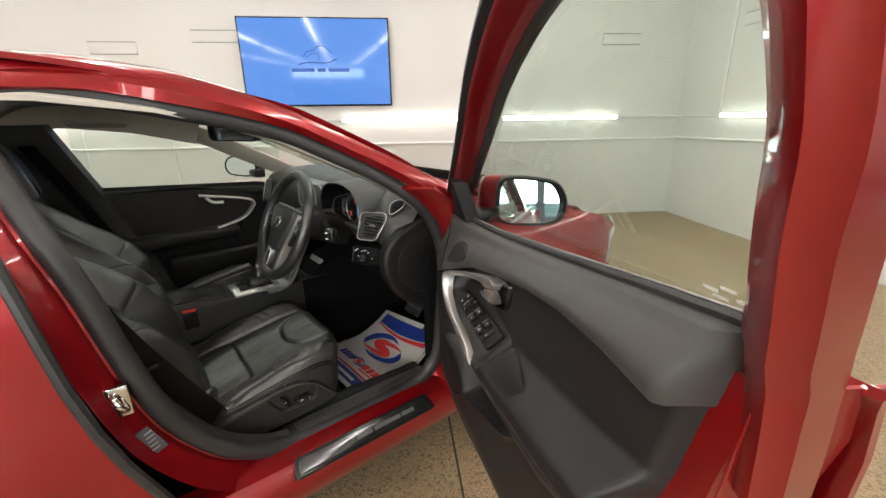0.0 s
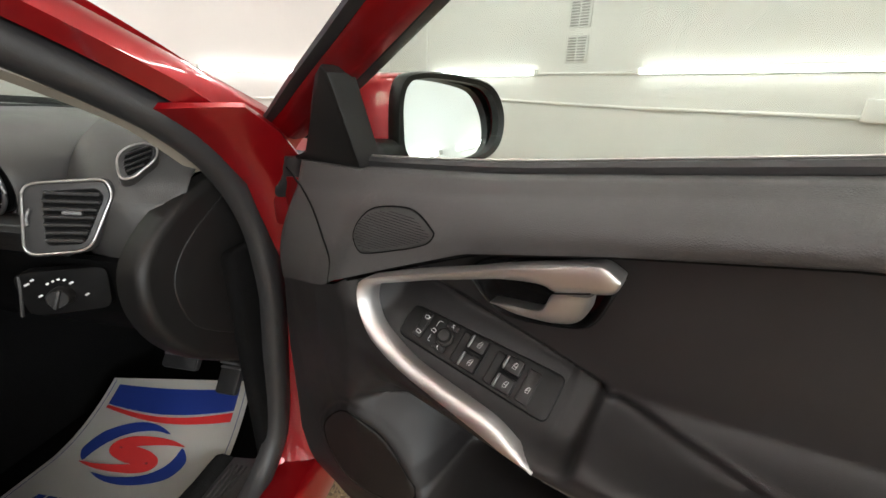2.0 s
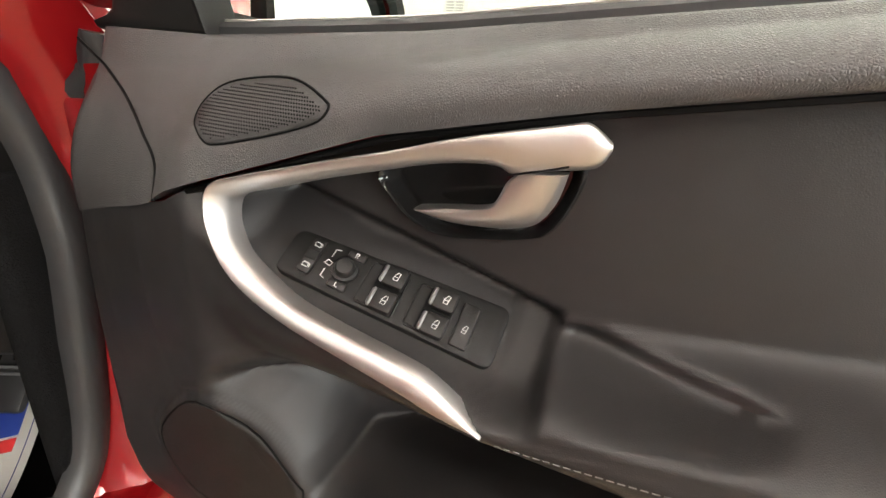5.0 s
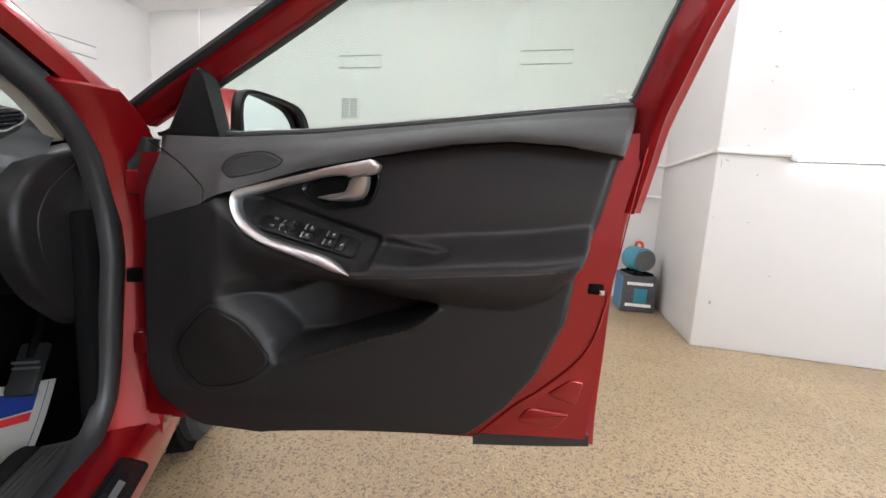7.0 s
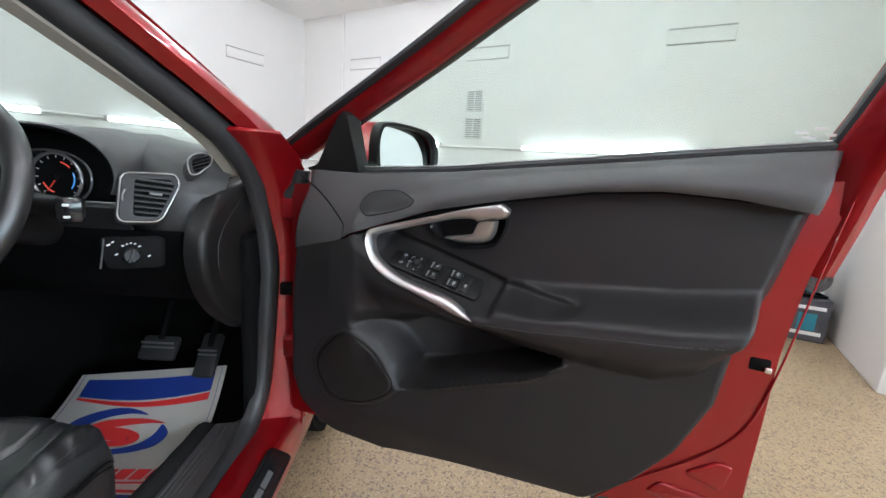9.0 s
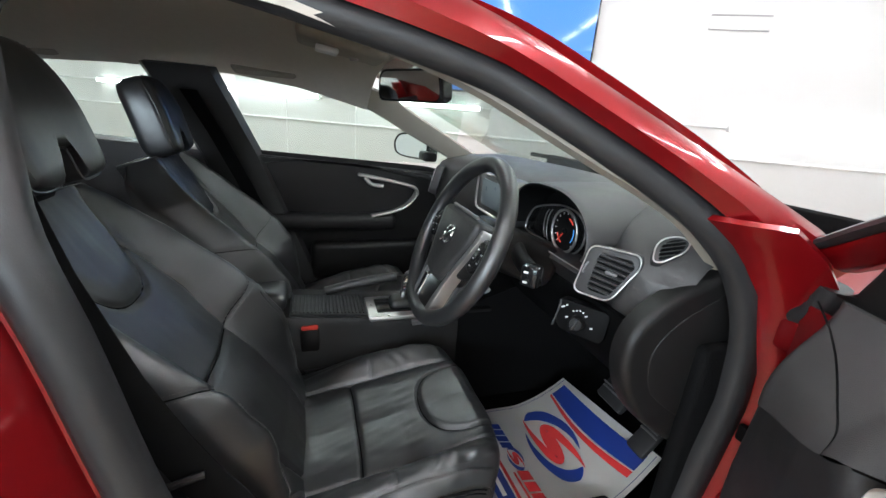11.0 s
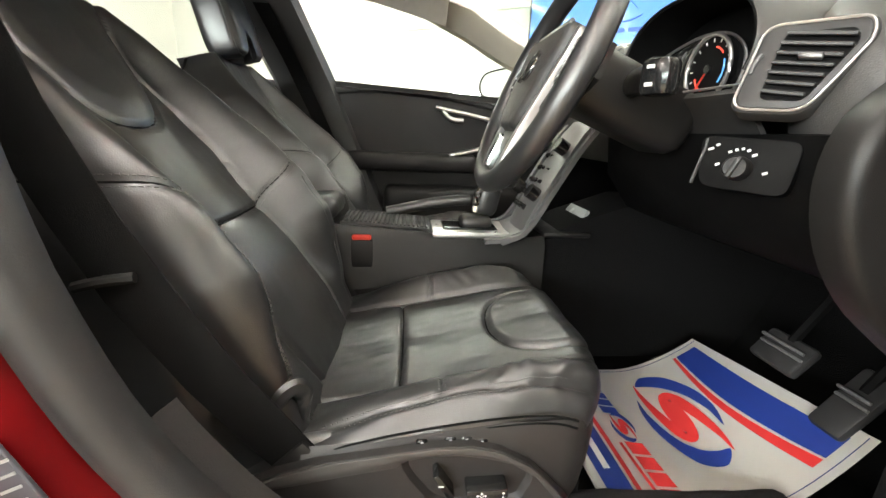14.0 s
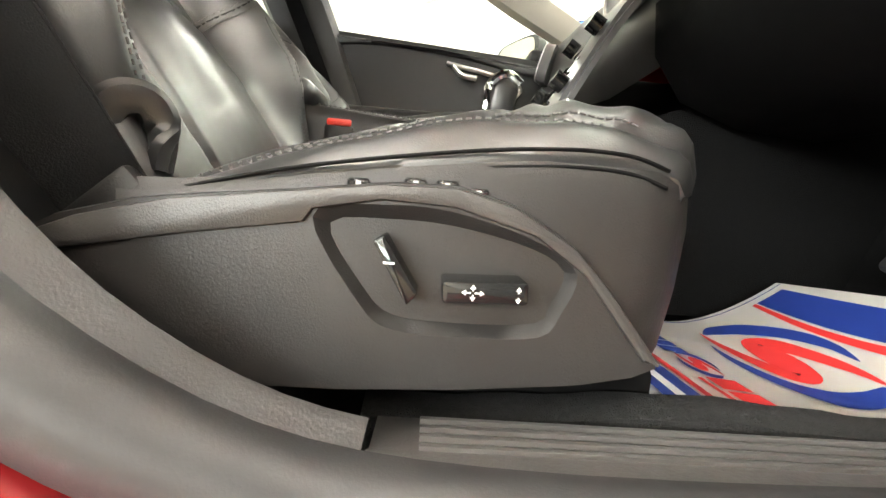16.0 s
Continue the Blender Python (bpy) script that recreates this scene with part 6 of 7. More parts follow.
BED = [(0.300, 0.850), (0.319, 0.829), (0.497, 0.783), (0.519, 0.783), (0.525, 0.815), (0.500, 0.822), (0.326, 0.870), (0.303, 0.878)]
WELL = smooth2([(0.530, 0.800), (0.55, 0.784), (0.60, 0.783), (0.655, 0.795), (0.672, 0.816), (0.60, 0.822), (0.54, 0.826)], 4)


# swell of the door trim behind its front corner
SWELL = [(0.06, 0.0), (0.12, 0.010), (0.2, 0.028), (0.26, 0.034), (0.32, 0.016), (0.40, 0.0)]


def relief(u, z):
    """How far the lower panel stands towards the cabin."""
    e, lo = curve1(EDGE, u), curve1(LOW, u)
    arm = sstep(0.235, 0.315, u)
    if z > e:
        n = lerp(0.096, 0.023, sstep(e, e + 0.055, z))
    elif z > lo:
        n = 0.063 + 0.035 * math.sin(min(1, (z - lo) / max(0.01, e - lo) * 1.05) * math.pi * 0.62)
    else:
        n = 0.062 - 0.02 * sstep(0.10, 0.0, z - 0.41)
    n = lerp(0.062 - 0.02 * sstep(0.10, 0.0, z - 0.41) + curve1(SWELL, u) * sstep(0.55, 0.8, z), n, arm)
    d = depth_in(u, z, POCKET)
    deep = lerp(0.02, -0.068, sstep(0.27, 0.44, u))
    edge = lerp(0.05, 0.007, sstep(0.32, 0.44, u))
    n += 0.010 * math.exp(-(d / 0.009) ** 2) * sstep(0.36, 0.44, u) * (z < lo - 0.012)
    n = lerp(n, deep, sstep(-0.003, edge, d))
    n -= 0.040 * sstep(0.0, 0.007, depth_in(u, z, REC))
    # bed of the switch panel
    bed = 0.073 - 0.0936 * (u - 0.323) + (z - 0.832 + 0.263 * (u - 0.323)) * -1.30
    n = lerp(n, bed - 0.006 * sstep(0.508, 0.498, u) + 0.003, sstep(-0.016, -0.001, depth_in(u, z, BED)))
    # hand well behind the armrest
    n -= 0.022 * sstep(0.0, 0.016, depth_in(u, z, WELL))
    d = depth_in(u, z, SPEAKER)
    n += 0.006 * sstep(-0.012, 0.004, d) - 0.004 * math.exp(-(d / 0.004) ** 2)
    right = curve1(RIGHT, z)
    n = lerp(n, -0.002, sstep(0.03, 0.0, right - u) ** 2)
    left = curve1(LEFT, z)
    n = lerp(n, 0.0, sstep(0.035, 0.0, u - left) ** 2)
    return n


door = part("front_door", shell([[dr(s * curve1([(0.36, 0.985), (0.6, 0.995), (0.8, 1.0), (1.0, 1.02), (1.06, 1.03)], z), min(z + max(0, (0.5 - z) / 0.14) * (0.055 * s - 0.025), curve1(BELTL, s) - 0.035 + (z - 1.055) * 0.1), curve1([(0.36, -0.10), (0.45, -0.125), (0.75, -0.14), (0.95, -0.115), (1.06, -0.075)], z)) for s in [0.0 + k / 16 for k in range(17)]] for z in (0.36, 0.42, 0.5, 0.6, 0.72, 0.85, 0.95, 1.02, 1.055)], 0.01), RED, car, "open red driver's door with a dark trim panel")
# inner sheet of the door, stepped back behind the panel
PANEL = ccw([(curve1(LEFT, z) + 0.02, z) for z in (0.45, 0.5, 0.6, 0.75, 0.9, 0.97)] + [(0.5, 0.99), (0.94, 1.04)] + [(curve1(RIGHT, z) - 0.025, z) for z in (0.98, 0.9, 0.8, 0.7, 0.6, 0.53, 0.48)])
rows = []
for i in range(25):
    t = i / 24
    row = []
    for j in range(41):
        q = j / 40
        z = lerp(lerp(0.375, 0.436, q), lerp(0.955, 1.035, q), t)
        u = q * curve1([(0.38, 0.955), (0.437, 0.966), (0.63, 0.973), (0.79, 0.978), (0.9, 0.99), (1.0, 1.012), (1.06, 1.03)], z)
        rim = max(0.0, 1 - min(q / 0.03, (1 - q) / 0.022), 1 - t / 0.04) ** 2
        row.append(dr(u, z, lerp(0.002, -0.075, sstep(0.0, 0.015, depth_in(u, z, PANEL))) - 0.10 * rim))
    rows.append(row)
part("inner_sheet", shell(rows, 0.004), RED, door, "red painted inner sheet of the door")
part("lower_strip", sweep(bmesh.new(), [dr(0.728, 0.425, -0.02), dr(0.80, 0.432, -0.02), dr(0.90, 0.443, -0.02), dr(0.952, 0.45, -0.02)], [(-0.012, -0.012), (0.012, -0.012), (0.012, 0.010), (-0.012, 0.012)], tuple(DN)), RUBBER, door, "black rubber strip")
for poly in ([(0.862, 0.543), (0.905, 0.578), (0.929, 0.575), (0.918, 0.525)], [(0.811, 0.486), (0.83, 0.512), (0.909, 0.508), (0.882, 0.473)]):
    o = rounded(ccw(poly), 0.009)
    part("pressing", plate(o, dr, -0.004, 0.0065, 0.004, 3), RED, door)
part("sealant_line", tube(spline([dr(0.735, 0.441, 0.004), dr(0.793, 0.502, 0.005), dr(0.876, 0.574, 0.005), dr(0.93, 0.644, 0.005), dr(0.955, 0.75, 0.005), dr(0.975, 0.9, 0.005), dr(0.992, 1.03, 0.008)], 5), 0.0016, 6), RED, door)
latch = part("door_latch", plate(rounded([(0.918, 0.744), (0.945, 0.744), (0.945, 0.764), (0.918, 0.764)], 0.004), dr, -0.02, 0.0035, 0.001), DARK, door, "black door latch slot with metal claw")
part("latch_claw", rbox(dr(0.941, 0.749, 0.004), (0.010, 0.012, 0.010), 0.002, 2, Matrix.Rotation(-OPEN, 4, "Z")), CHROME, latch, "bright metal claw")

# lower panel with armrest shelf and pocket
rows = []
for i in range(161):
    t = i / 160
    row = []
    for j in range(231):
        s = j / 230
        ug = lerp(0.06, 0.95, s)
        z = lerp(curve1(BOTTOM, ug), curve1(SEAM, ug) + 0.006, t)
        u = lerp(curve1(LEFT, z), curve1(RIGHT, z), s)
        row.append(dr(u, z, relief(u, z)))
    rows.append(row)
bm = bmesh.new()
skin(bm, rows, False, False, False)
part("lower_panel", bm, INSERT, door, "dark moulded lower door panel", 55)
def up_n(u, z):
    t = (z - curve1(SEAM, u)) / (curve1(BELTL, u) - curve1(SEAM, u))
    return lerp(0.060, 0.022, max(0, t) ** 1.5) + 0.018 * math.sin(math.pi * min(1, t * 1.25)) * 0.6 + 1.15 * curve1(SWELL, u) * (1 - min(1, max(0, t))) ** 2


# upper panel, overhanging the insert
rows = []
for i in range(29):
    t = i / 28
    row = []
    for j in range(121):
        s = j / 120
        ug = lerp(0.08, 0.965, s)
        z0, z1 = curve1(SEAM, ug), curve1(BELTL, ug)
        z = lerp(z0, z1, t)
        u = lerp(curve1(LEFT, z), curve1(RIGHT, z) + 0.002, s)
        bulge = lerp(0.060, 0.022, t ** 1.5) + 0.018 * math.sin(math.pi * min(1, t * 1.25)) * 0.6
        bulge += 1.15 * curve1(SWELL, u) * (1 - t) ** 2
        bulge = lerp(bulge, 0.008, sstep(0.03, 0.0, s * 0.9) ** 2)
        bulge = lerp(bulge, -0.002, sstep(0.03, 0.0, 1 - s) ** 2)
        row.append(dr(u, z, bulge))
    rows.append(row)
rows.insert(0, [p + DN * -0.035 + Vector((0, 0, 0.004)) for p in rows[0]])
rows.append([p + DN * -0.03 + Vector((0, 0, 0.003)) for p in rows[-1]])
bm = bmesh.new()
skin(bm, rows, False, False, False)
part("upper_panel", bm, UPPER, door, "dark grey grained upper door panel", 60)
part("panel_gap", tube([dr(u, curve1(SEAM, u) - 0.001, 0.052 + curve1(SWELL, u)) for u in [0.09 + 0.021 * k for k in range(38)]], 0.0026, 6), DARK, door)
part("corner_seam", tube([dr(p.x, p.y, up_n(p.x, p.y) + 0.0006) for p in spline([(0.076, 0.980, 0), (0.123, 0.9566, 0), (0.160, 0.9386, 0), (0.201, 0.9151, 0), (0.228, 0.896, 0), (0.2335, 0.872, 0)], 6)], 0.0013, 5), DARK, door)
part("belt_moulding", tube([dr(u, curve1(BELTL, u) + 0.006, -0.005) for u in [0.2 + 0.045 * k for k in range(18)]], 0.007, 8), RUBBER, door)
# Silver tube shaped as the bright highlight where glass meets the belt line.
part("belt_highlight", tube([dr(u, curve1(BELTL, u) + 0.0135, -0.006) for u in [0.2 + 0.045 * k for k in range(18)]], 0.0013, 5), SILVER, door, "slim bright highlight line along the glass edge")
part("outer_belt_strip", tube([dr(u, curve1(BELTL, u) - 0.026, -0.072) for u in [0.1 + 0.046 * k for k in range(20)]], 0.008, 8), CHROME, door, "bright outer window strip")
bm = bmesh.new()
skin(bm, [[dr(lerp(0.235, a, k), lerp(0.60, b, k), relief(lerp(0.235, a, k), lerp(0.60, b, k)) + e) for a, b in SPEAKER] for k, e in ((0.875, -0.002), (0.865, 0.0012), (0.8, 0.0015), (0.6, 0.0015), (0.4, 0.0015), (0.2, 0.0015), (0.03, 0.0015))])
part("lower_speaker_cover", bm, SPEAKERCLOTH, door, "finely perforated lower loudspeaker cover", 70)
part("speaker_groove", tube([dr(lerp(0.235, a, 0.885), lerp(0.60, b, 0.885), relief(lerp(0.235, a, 0.885), lerp(0.60, b, 0.885)) + 0.0002) for a, b in SPEAKER], 0.0011, 5, True), DARK, door)
# armrest pad with stitching
tagged(part("armrest_stitch", stitches([dr(u, curve1(EDGE, u) - 0.012, relief(u, curve1(EDGE, u) - 0.012) + 0.001) for u in [0.51 + 0.0185 * k for k in range(21)]]), STITCH, door), kind="stuff")

# silver trim: a flat upper blade with a cut tip, and a pull that sweeps down along the shelf's edge
OUTER = [(0.5385, 0.953, 0.066), (0.5255, 0.9615, 0.070), (0.515, 0.960, 0.071), (0.498, 0.956, 0.073), (0.485, 0.953, 0.076), (0.465, 0.948, 0.078), (0.44, 0.941, 0.080), (0.412, 0.932, 0.083), (0.376, 0.922, 0.086), (0.338, 0.911, 0.092), (0.311, 0.903, 0.098),
         (0.297, 0.898, 0.101), (0.290, 0.890, 0.102), (0.288, 0.877, 0.103), (0.291, 0.862, 0.104), (0.302, 0.840, 0.105), (0.321, 0.8225, 0.105), (0.354, 0.807, 0.105), (0.397, 0.7935, 0.104), (0.440, 0.7805, 0.103), (0.470, 0.770, 0.102), (0.500, 0.7635, 0.100)]
INNER = [(0.539, 0.949, 0.066), (0.533, 0.939, 0.066), (0.511, 0.934, 0.067), (0.489, 0.929, 0.068), (0.480, 0.932, 0.069), (0.466, 0.932, 0.070), (0.441, 0.928, 0.071), (0.411, 0.920, 0.073), (0.369, 0.908, 0.075), (0.332, 0.896, 0.078), (0.309, 0.889, 0.080),
         (0.2985, 0.885, 0.084), (0.2955, 0.879, 0.087), (0.2965, 0.868, 0.090), (0.301, 0.857, 0.092), (0.311, 0.8445, 0.095), (0.330, 0.831, 0.096), (0.357, 0.818, 0.098), (0.393, 0.808, 0.098), (0.433, 0.799, 0.098), (0.462, 0.790, 0.098), (0.501, 0.7645, 0.099)]
rings = []
for o, i in zip(spline(OUTER, 4), spline(INNER, 4)):
    w = i - o
    ends = ((0.0, -0.020), (0.0, -0.0025), (0.03, -0.0006), (0.09, 0.0002), (0.30, 0.0014), (0.55, 0.0018), (0.80, 0.0008), (0.92, -0.0004), (1.0, -0.0030), (1.0, -0.014))
    rings.append([dr(o.x + w.x * k, o.y + w.y * k, o.z + w.z * k + e) for k, e in ends])
bm = bmesh.new()
skin(bm, rings)
pull = part("door_pull", bm, SILVER, door, "satin silver trim with pull handle", 34)
part("pull_joint", tube([dr(0.486, 0.9285, 0.0705), dr(0.510, 0.9355, 0.0705), dr(0.519, 0.9385, 0.0705)], 0.0006, 4), DARK, pull)
# glossy dish behind the release lever
bm = bmesh.new()
rcx, rcy = 0.462, 0.908
skin(bm, [[dr(lerp(rcx, a, k), lerp(rcy, b, k), n) for a, b in REC] for k, n in ((1.06, 0.014), (1.06, 0.030), (1.025, 0.033), (0.985, 0.031), (0.93, 0.016), (0.84, 0.004), (0.5, 0.0), (0.04, 0.0))])
part("lever_recess", bm, GLOSS, door, "glossy black handle recess", 50)
part("recess_bowl", plate(smooth2([(0.405, 0.908), (0.421, 0.884), (0.452, 0.888), (0.470, 0.926), (0.44, 0.932)], 4), dr, -0.004, 0.008, 0.004), SWITCHBLACK, door)
LEVO = [(0.4225, 0.8925, 0.050), (0.448, 0.8985, 0.056), (0.468, 0.9025, 0.060), (0.477, 0.906, 0.062), (0.4815, 0.913, 0.064), (0.486, 0.924, 0.066), (0.492, 0.930, 0.067)]
LEVI = [(0.4235, 0.8905, 0.049), (0.446, 0.8865, 0.050), (0.468, 0.8872, 0.050), (0.489, 0.8898, 0.050), (0.5055, 0.8965, 0.052), (0.5155, 0.913, 0.058), (0.5195, 0.933, 0.067)]
bm = bmesh.new()
skin(bm, [[dr(*(o + (i - o) * k + Vector((0, 0, e)))) for k, e in ((0, -0.014), (0, -0.002), (0.05, 0.0), (0.25, 0.0022), (0.55, 0.0026), (0.85, 0.0006), (0.95, -0.002), (1.0, -0.006), (1.0, -0.016))] for o, i in zip(spline(LEVO, 5), spline(LEVI, 5))])
part("release_lever", bm, SILVER, door, "satin silver release lever", 40)

# switch panel on the shelf
A0, A1, A2 = dr(0.323, 0.832, 0.075), dr(0.494, 0.787, 0.059), dr(0.328, 0.861, 0.037)
SU = (A1 - A0).normalized()
SN = SU.cross((A2 - A0).normalized()).normalized()
if SN.dot(DN) < 0:
    SN = -SN
SV = SN.cross(SU)
if SV.z < 0:
    SV = -SV


def sp(a, b, d):
    return A0 + SU * a + SV * b + SN * d


SR = Matrix((SU, SV, SN)).transposed().to_4x4()
panel = part("switch_panel", plate(rounded([(0.0, -0.0015), (0.1775, -0.0015), (0.177, 0.0492), (-0.001, 0.0375)], 0.009, 5), sp, -0.02, 0.004, 0.0025), SWITCHBLACK, door, "black window and mirror switch panel")


def key_top(a, b, w, h, d0, d1, name, label, tilt=0.0):
    """A small key with rounded edges whose face may lean along the panel."""
    o = rounded([(a - w / 2, b - h / 2), (a + w / 2, b - h / 2), (a + w / 2, b + h / 2), (a - w / 2, b + h / 2)], 0.0025)
    return part(name, plate(o, lambda p, q, d: sp(p, q, d + tilt * (p - a) * (d > d0)), d0, d1, 0.0014), HARD, panel, label)


def sign(a, b, s, d):
    """A printed window sign: a small slanted pane with a bar across it."""
    bm = tube([sp(a + p * s, b + q * s, d) for p, q in ((-0.5, -0.8), (0.35, -0.8), (0.5, 0.9), (0.0, 0.9), (-0.5, 0.1))], 0.00028, 4, True)
    tube([sp(a - 0.45 * s, b - 0.1 * s, d), sp(a + 0.45 * s, b - 0.1 * s, d)], 0.00028, 4, bm=bm)
    part("marking", bm, MARK, panel)


for a0, a1, ka in ((0.0655, 0.0965, 0.0867), (0.1060, 0.1365, 0.1278)):
    o = rounded([(a0, 0.0026), (a1, 0.0026), (a1, 0.0372), (a0, 0.0372)], 0.003)
    # Flat near-black plate in place of the shade down in the well.
    part("switch_well", plate(o, sp, 0.0, 0.0047, 0.0), DARK, panel)
    part("well_rim", tube([sp(p, q, 0.0046) for p, q in o], 0.0008, 5, True), SWITCHBLACK, panel)
    part("well_slope", plate(rounded([(a0 + 0.001, 0.004), (a0 + 0.011, 0.004), (a0 + 0.011, 0.036), (a0 + 0.001, 0.036)], 0.002), lambda p, q, d, a0=a0: sp(p, q, d - 0.0012 * (p - a0) / 0.011), 0.0, 0.0056, 0.0), SWITCHBLACK, panel)
    for b in (0.0100, 0.0306):
        key_top(ka, b, 0.0175, 0.0165, 0.003, 0.0110, "window_switch", "dark window switch", 0.16)
        part("switch_lip", rbox(sp(ka - 0.0095, b, 0.0085), (0.004, 0.015, 0.004), 0.0015, 1, SR), SATIN, panel)
        sign(ka + 0.001, b, 0.0038, 0.0116)
knob = part("mirror_knob", sweep(bmesh.new(), [sp(0.0492, 0.0205, h) for h in (0.003, 0.0075, 0.0082, 0.012, 0.0138, 0.0142)], circle(0.0092, 20), tuple(SU), scale=[1.12, 1.1, 0.86, 0.82, 0.66, 0.35]), HARD, panel, "round mirror knob")
for b, a in ((0.0345, 0.0520), (0.0072, 0.0495)):
    key_top(a, b, 0.015, 0.0068, 0.003, 0.0062, "mirror_button", "dark mirror key")
for a, b, run in ((0.0520, 0.0345, ((-0.4, -0.8), (-0.4, 0.8), (0.35, 0.8), (0.4, 0.1), (-0.3, 0.0), (0.45, -0.8))), (0.0495, 0.0072, ((-0.4, 0.8), (-0.4, -0.8), (0.4, -0.8)))):
    part("marking", tube([sp(a + p * 0.0026, b + q * 0.0022, 0.0065) for p, q in run], 0.0003, 4), MARK, panel)
part("lock_switch", plate(rounded([(0.0155, 0.0050), (0.0262, 0.0050), (0.0262, 0.0352), (0.0155, 0.0352)], 0.003), sp, 0.002, 0.0062, 0.0014), HARD, panel, "dark lock switch")
part("switch_split", rbox(sp(0.0208, 0.0205, 0.0062), (0.0098, 0.0085, 0.0008), 0.0004, 1, SR), SWITCHBLACK, panel)
for b in (0.0112, 0.0295):
    part("marking", tube([sp(0.0208 + p, b + q, 0.0066) for p, q in ((-0.0022, -0.0016), (0.0022, -0.0016), (0.0022, 0.0016), (-0.0022, 0.0016))], 0.0003, 4, True), MARK, panel)
    part("marking", tube([sp(0.0222, b + 0.0012, 0.0066), sp(0.0240, b + 0.0012, 0.0066), sp(0.0240, b - 0.0014, 0.0066)], 0.0003, 4), MARK, panel)
bm = tube([sp(0.0385, 0.0338, 0.0045), sp(0.0345, 0.0326, 0.0045), sp(0.0345, 0.0262, 0.0045)], 0.00032, 4)
tube([sp(0.0345, 0.0152, 0.0045), sp(0.0345, 0.0086, 0.0045), sp(0.0375, 0.0082, 0.0045)], 0.00032, 4, bm=bm)
tube([sp(0.0345 + p, 0.0207 + q, 0.0045) for p, q in ((-0.003, -0.0012), (0.0022, -0.002), (0.003, 0.0012), (-0.001, 0.0022))], 0.0004, 4, True, bm=bm)
part("mirror_sign", bm, MARK, panel)
key_top(0.1490, 0.0205, 0.0135, 0.0350, 0.002, 0.0068, "child_lock", "dark child lock key")
sign(0.1495, 0.0170, 0.0034, 0.0072)

# upper and lower loudspeaker covers
GR = smooth2([(0.2560, 0.934), (0.2555, 0.945), (0.2647, 0.9568), (0.2861, 0.9632), (0.318, 0.9666), (0.3401, 0.9632), (0.3597, 0.9555), (0.3633, 0.9511), (0.3578, 0.9432), (0.3401, 0.9355), (0.3127, 0.9269), (0.2846, 0.9196), (0.2738, 0.9205), (0.2629, 0.9271)], 4)


bm = bmesh.new()
gcx, gcz = 0.309, 0.943
skin(bm, [[dr(lerp(gcx, a, k), lerp(gcz, b, k), up_n(lerp(gcx, a, k), lerp(gcz, b, k)) + e) for a, b in GR] for k, e in ((1.0, -0.003), (0.995, 0.0012), (0.96, 0.0020), (0.8, 0.0021), (0.6, 0.0021), (0.4, 0.0021), (0.2, 0.0021), (0.02, 0.0021))])
spk = part("speaker_cover", bm, SPEAKERTOP, door, "dark perforated loudspeaker cover", 60)
bm = bmesh.new()
for i in range(56):
    for j in range(26):
        u, z = 0.250 + 0.00225 * (i + 0.5 * (j % 2)), 0.916 + 0.00225 * j
        if depth_in(u, z, GR) > 0.0035:
            c = dr(u, z, up_n(u, z) + 0.00255)
            bm.faces.new([bm.verts.new(c + DU * (0.00068 * math.cos(k * 1.0472)) + Vector((0, 0, 0.00068 * math.sin(k * 1.0472)))) for k in range(6)])
part("perforation", bm, DARK, spk)["kind"] = "stuff"
part("speaker_rim", tube([dr(lerp(gcx, a, 1.015), lerp(gcz, b, 1.03), up_n(lerp(gcx, a, 1.015), lerp(gcz, b, 1.03)) + 0.0004) for a, b in GR], 0.0010, 6, True), DARK, spk)

# window frame and glass: leans inwards above the belt


def wn(z):
    return 0.015 + 0.45 * (z - 1.05) if z > 1.05 else 0.015 - 0.25 * (1.05 - z)


FR = [(0.03, 1.028), (0.125, 1.076), (0.26, 1.140), (0.40, 1.208), (0.51, 1.264), (0.62, 1.316), (0.76, 1.368), (0.89, 1.394), (0.980, 1.390), (1.034, 1.345), (1.037, 1.26), (1.017, 1.18), (1.001, 1.11), (0.990, 1.06), (0.985, 0.99), (0.975, 0.90)]
fr = spline([(u, z, 0) for u, z in FR], 4)
frame_path = [dr(p.x, p.y, wn(p.y) - 0.02) for p in fr]
# half width of the frame along its run: slim at the front and top, broad at the rear upright
HW = [curve1([(0, 0.019), (20, 0.017), (28, 0.019), (34, 0.028), (38, 0.032), (52, 0.036), (55, 0.032), (60, 0.030)], k) for k in range(len(fr))]
wsc = [(h / 0.022, 0.8 + 0.3 * sstep(30, 40, k)) for k, h in enumerate(HW)]
part("window_frame", sweep(bmesh.new(), frame_path, [(-0.020, -0.030), (0.022, -0.030), (0.022, -0.008), (0.017, 0.003), (0.008, 0.008), (0.004, 0.020), (-0.010, 0.024), (-0.014, 0.012), (-0.022, 0.008)], tuple(DN), scale=wsc), RED, door, "red painted window frame", 60)


def off_frame(k, d, n):
    """A point beside the frame's run: d outward from its middle, n deeper."""
    a, b = fr[max(k - 1, 0)], fr[min(k + 1, len(fr) - 1)]
    t = (b - a).normalized()
    p = Vector((fr[k].x - t.y * d, fr[k].y + t.x * d, 0))
    return dr(p.x, p.y, wn(p.y) + n)


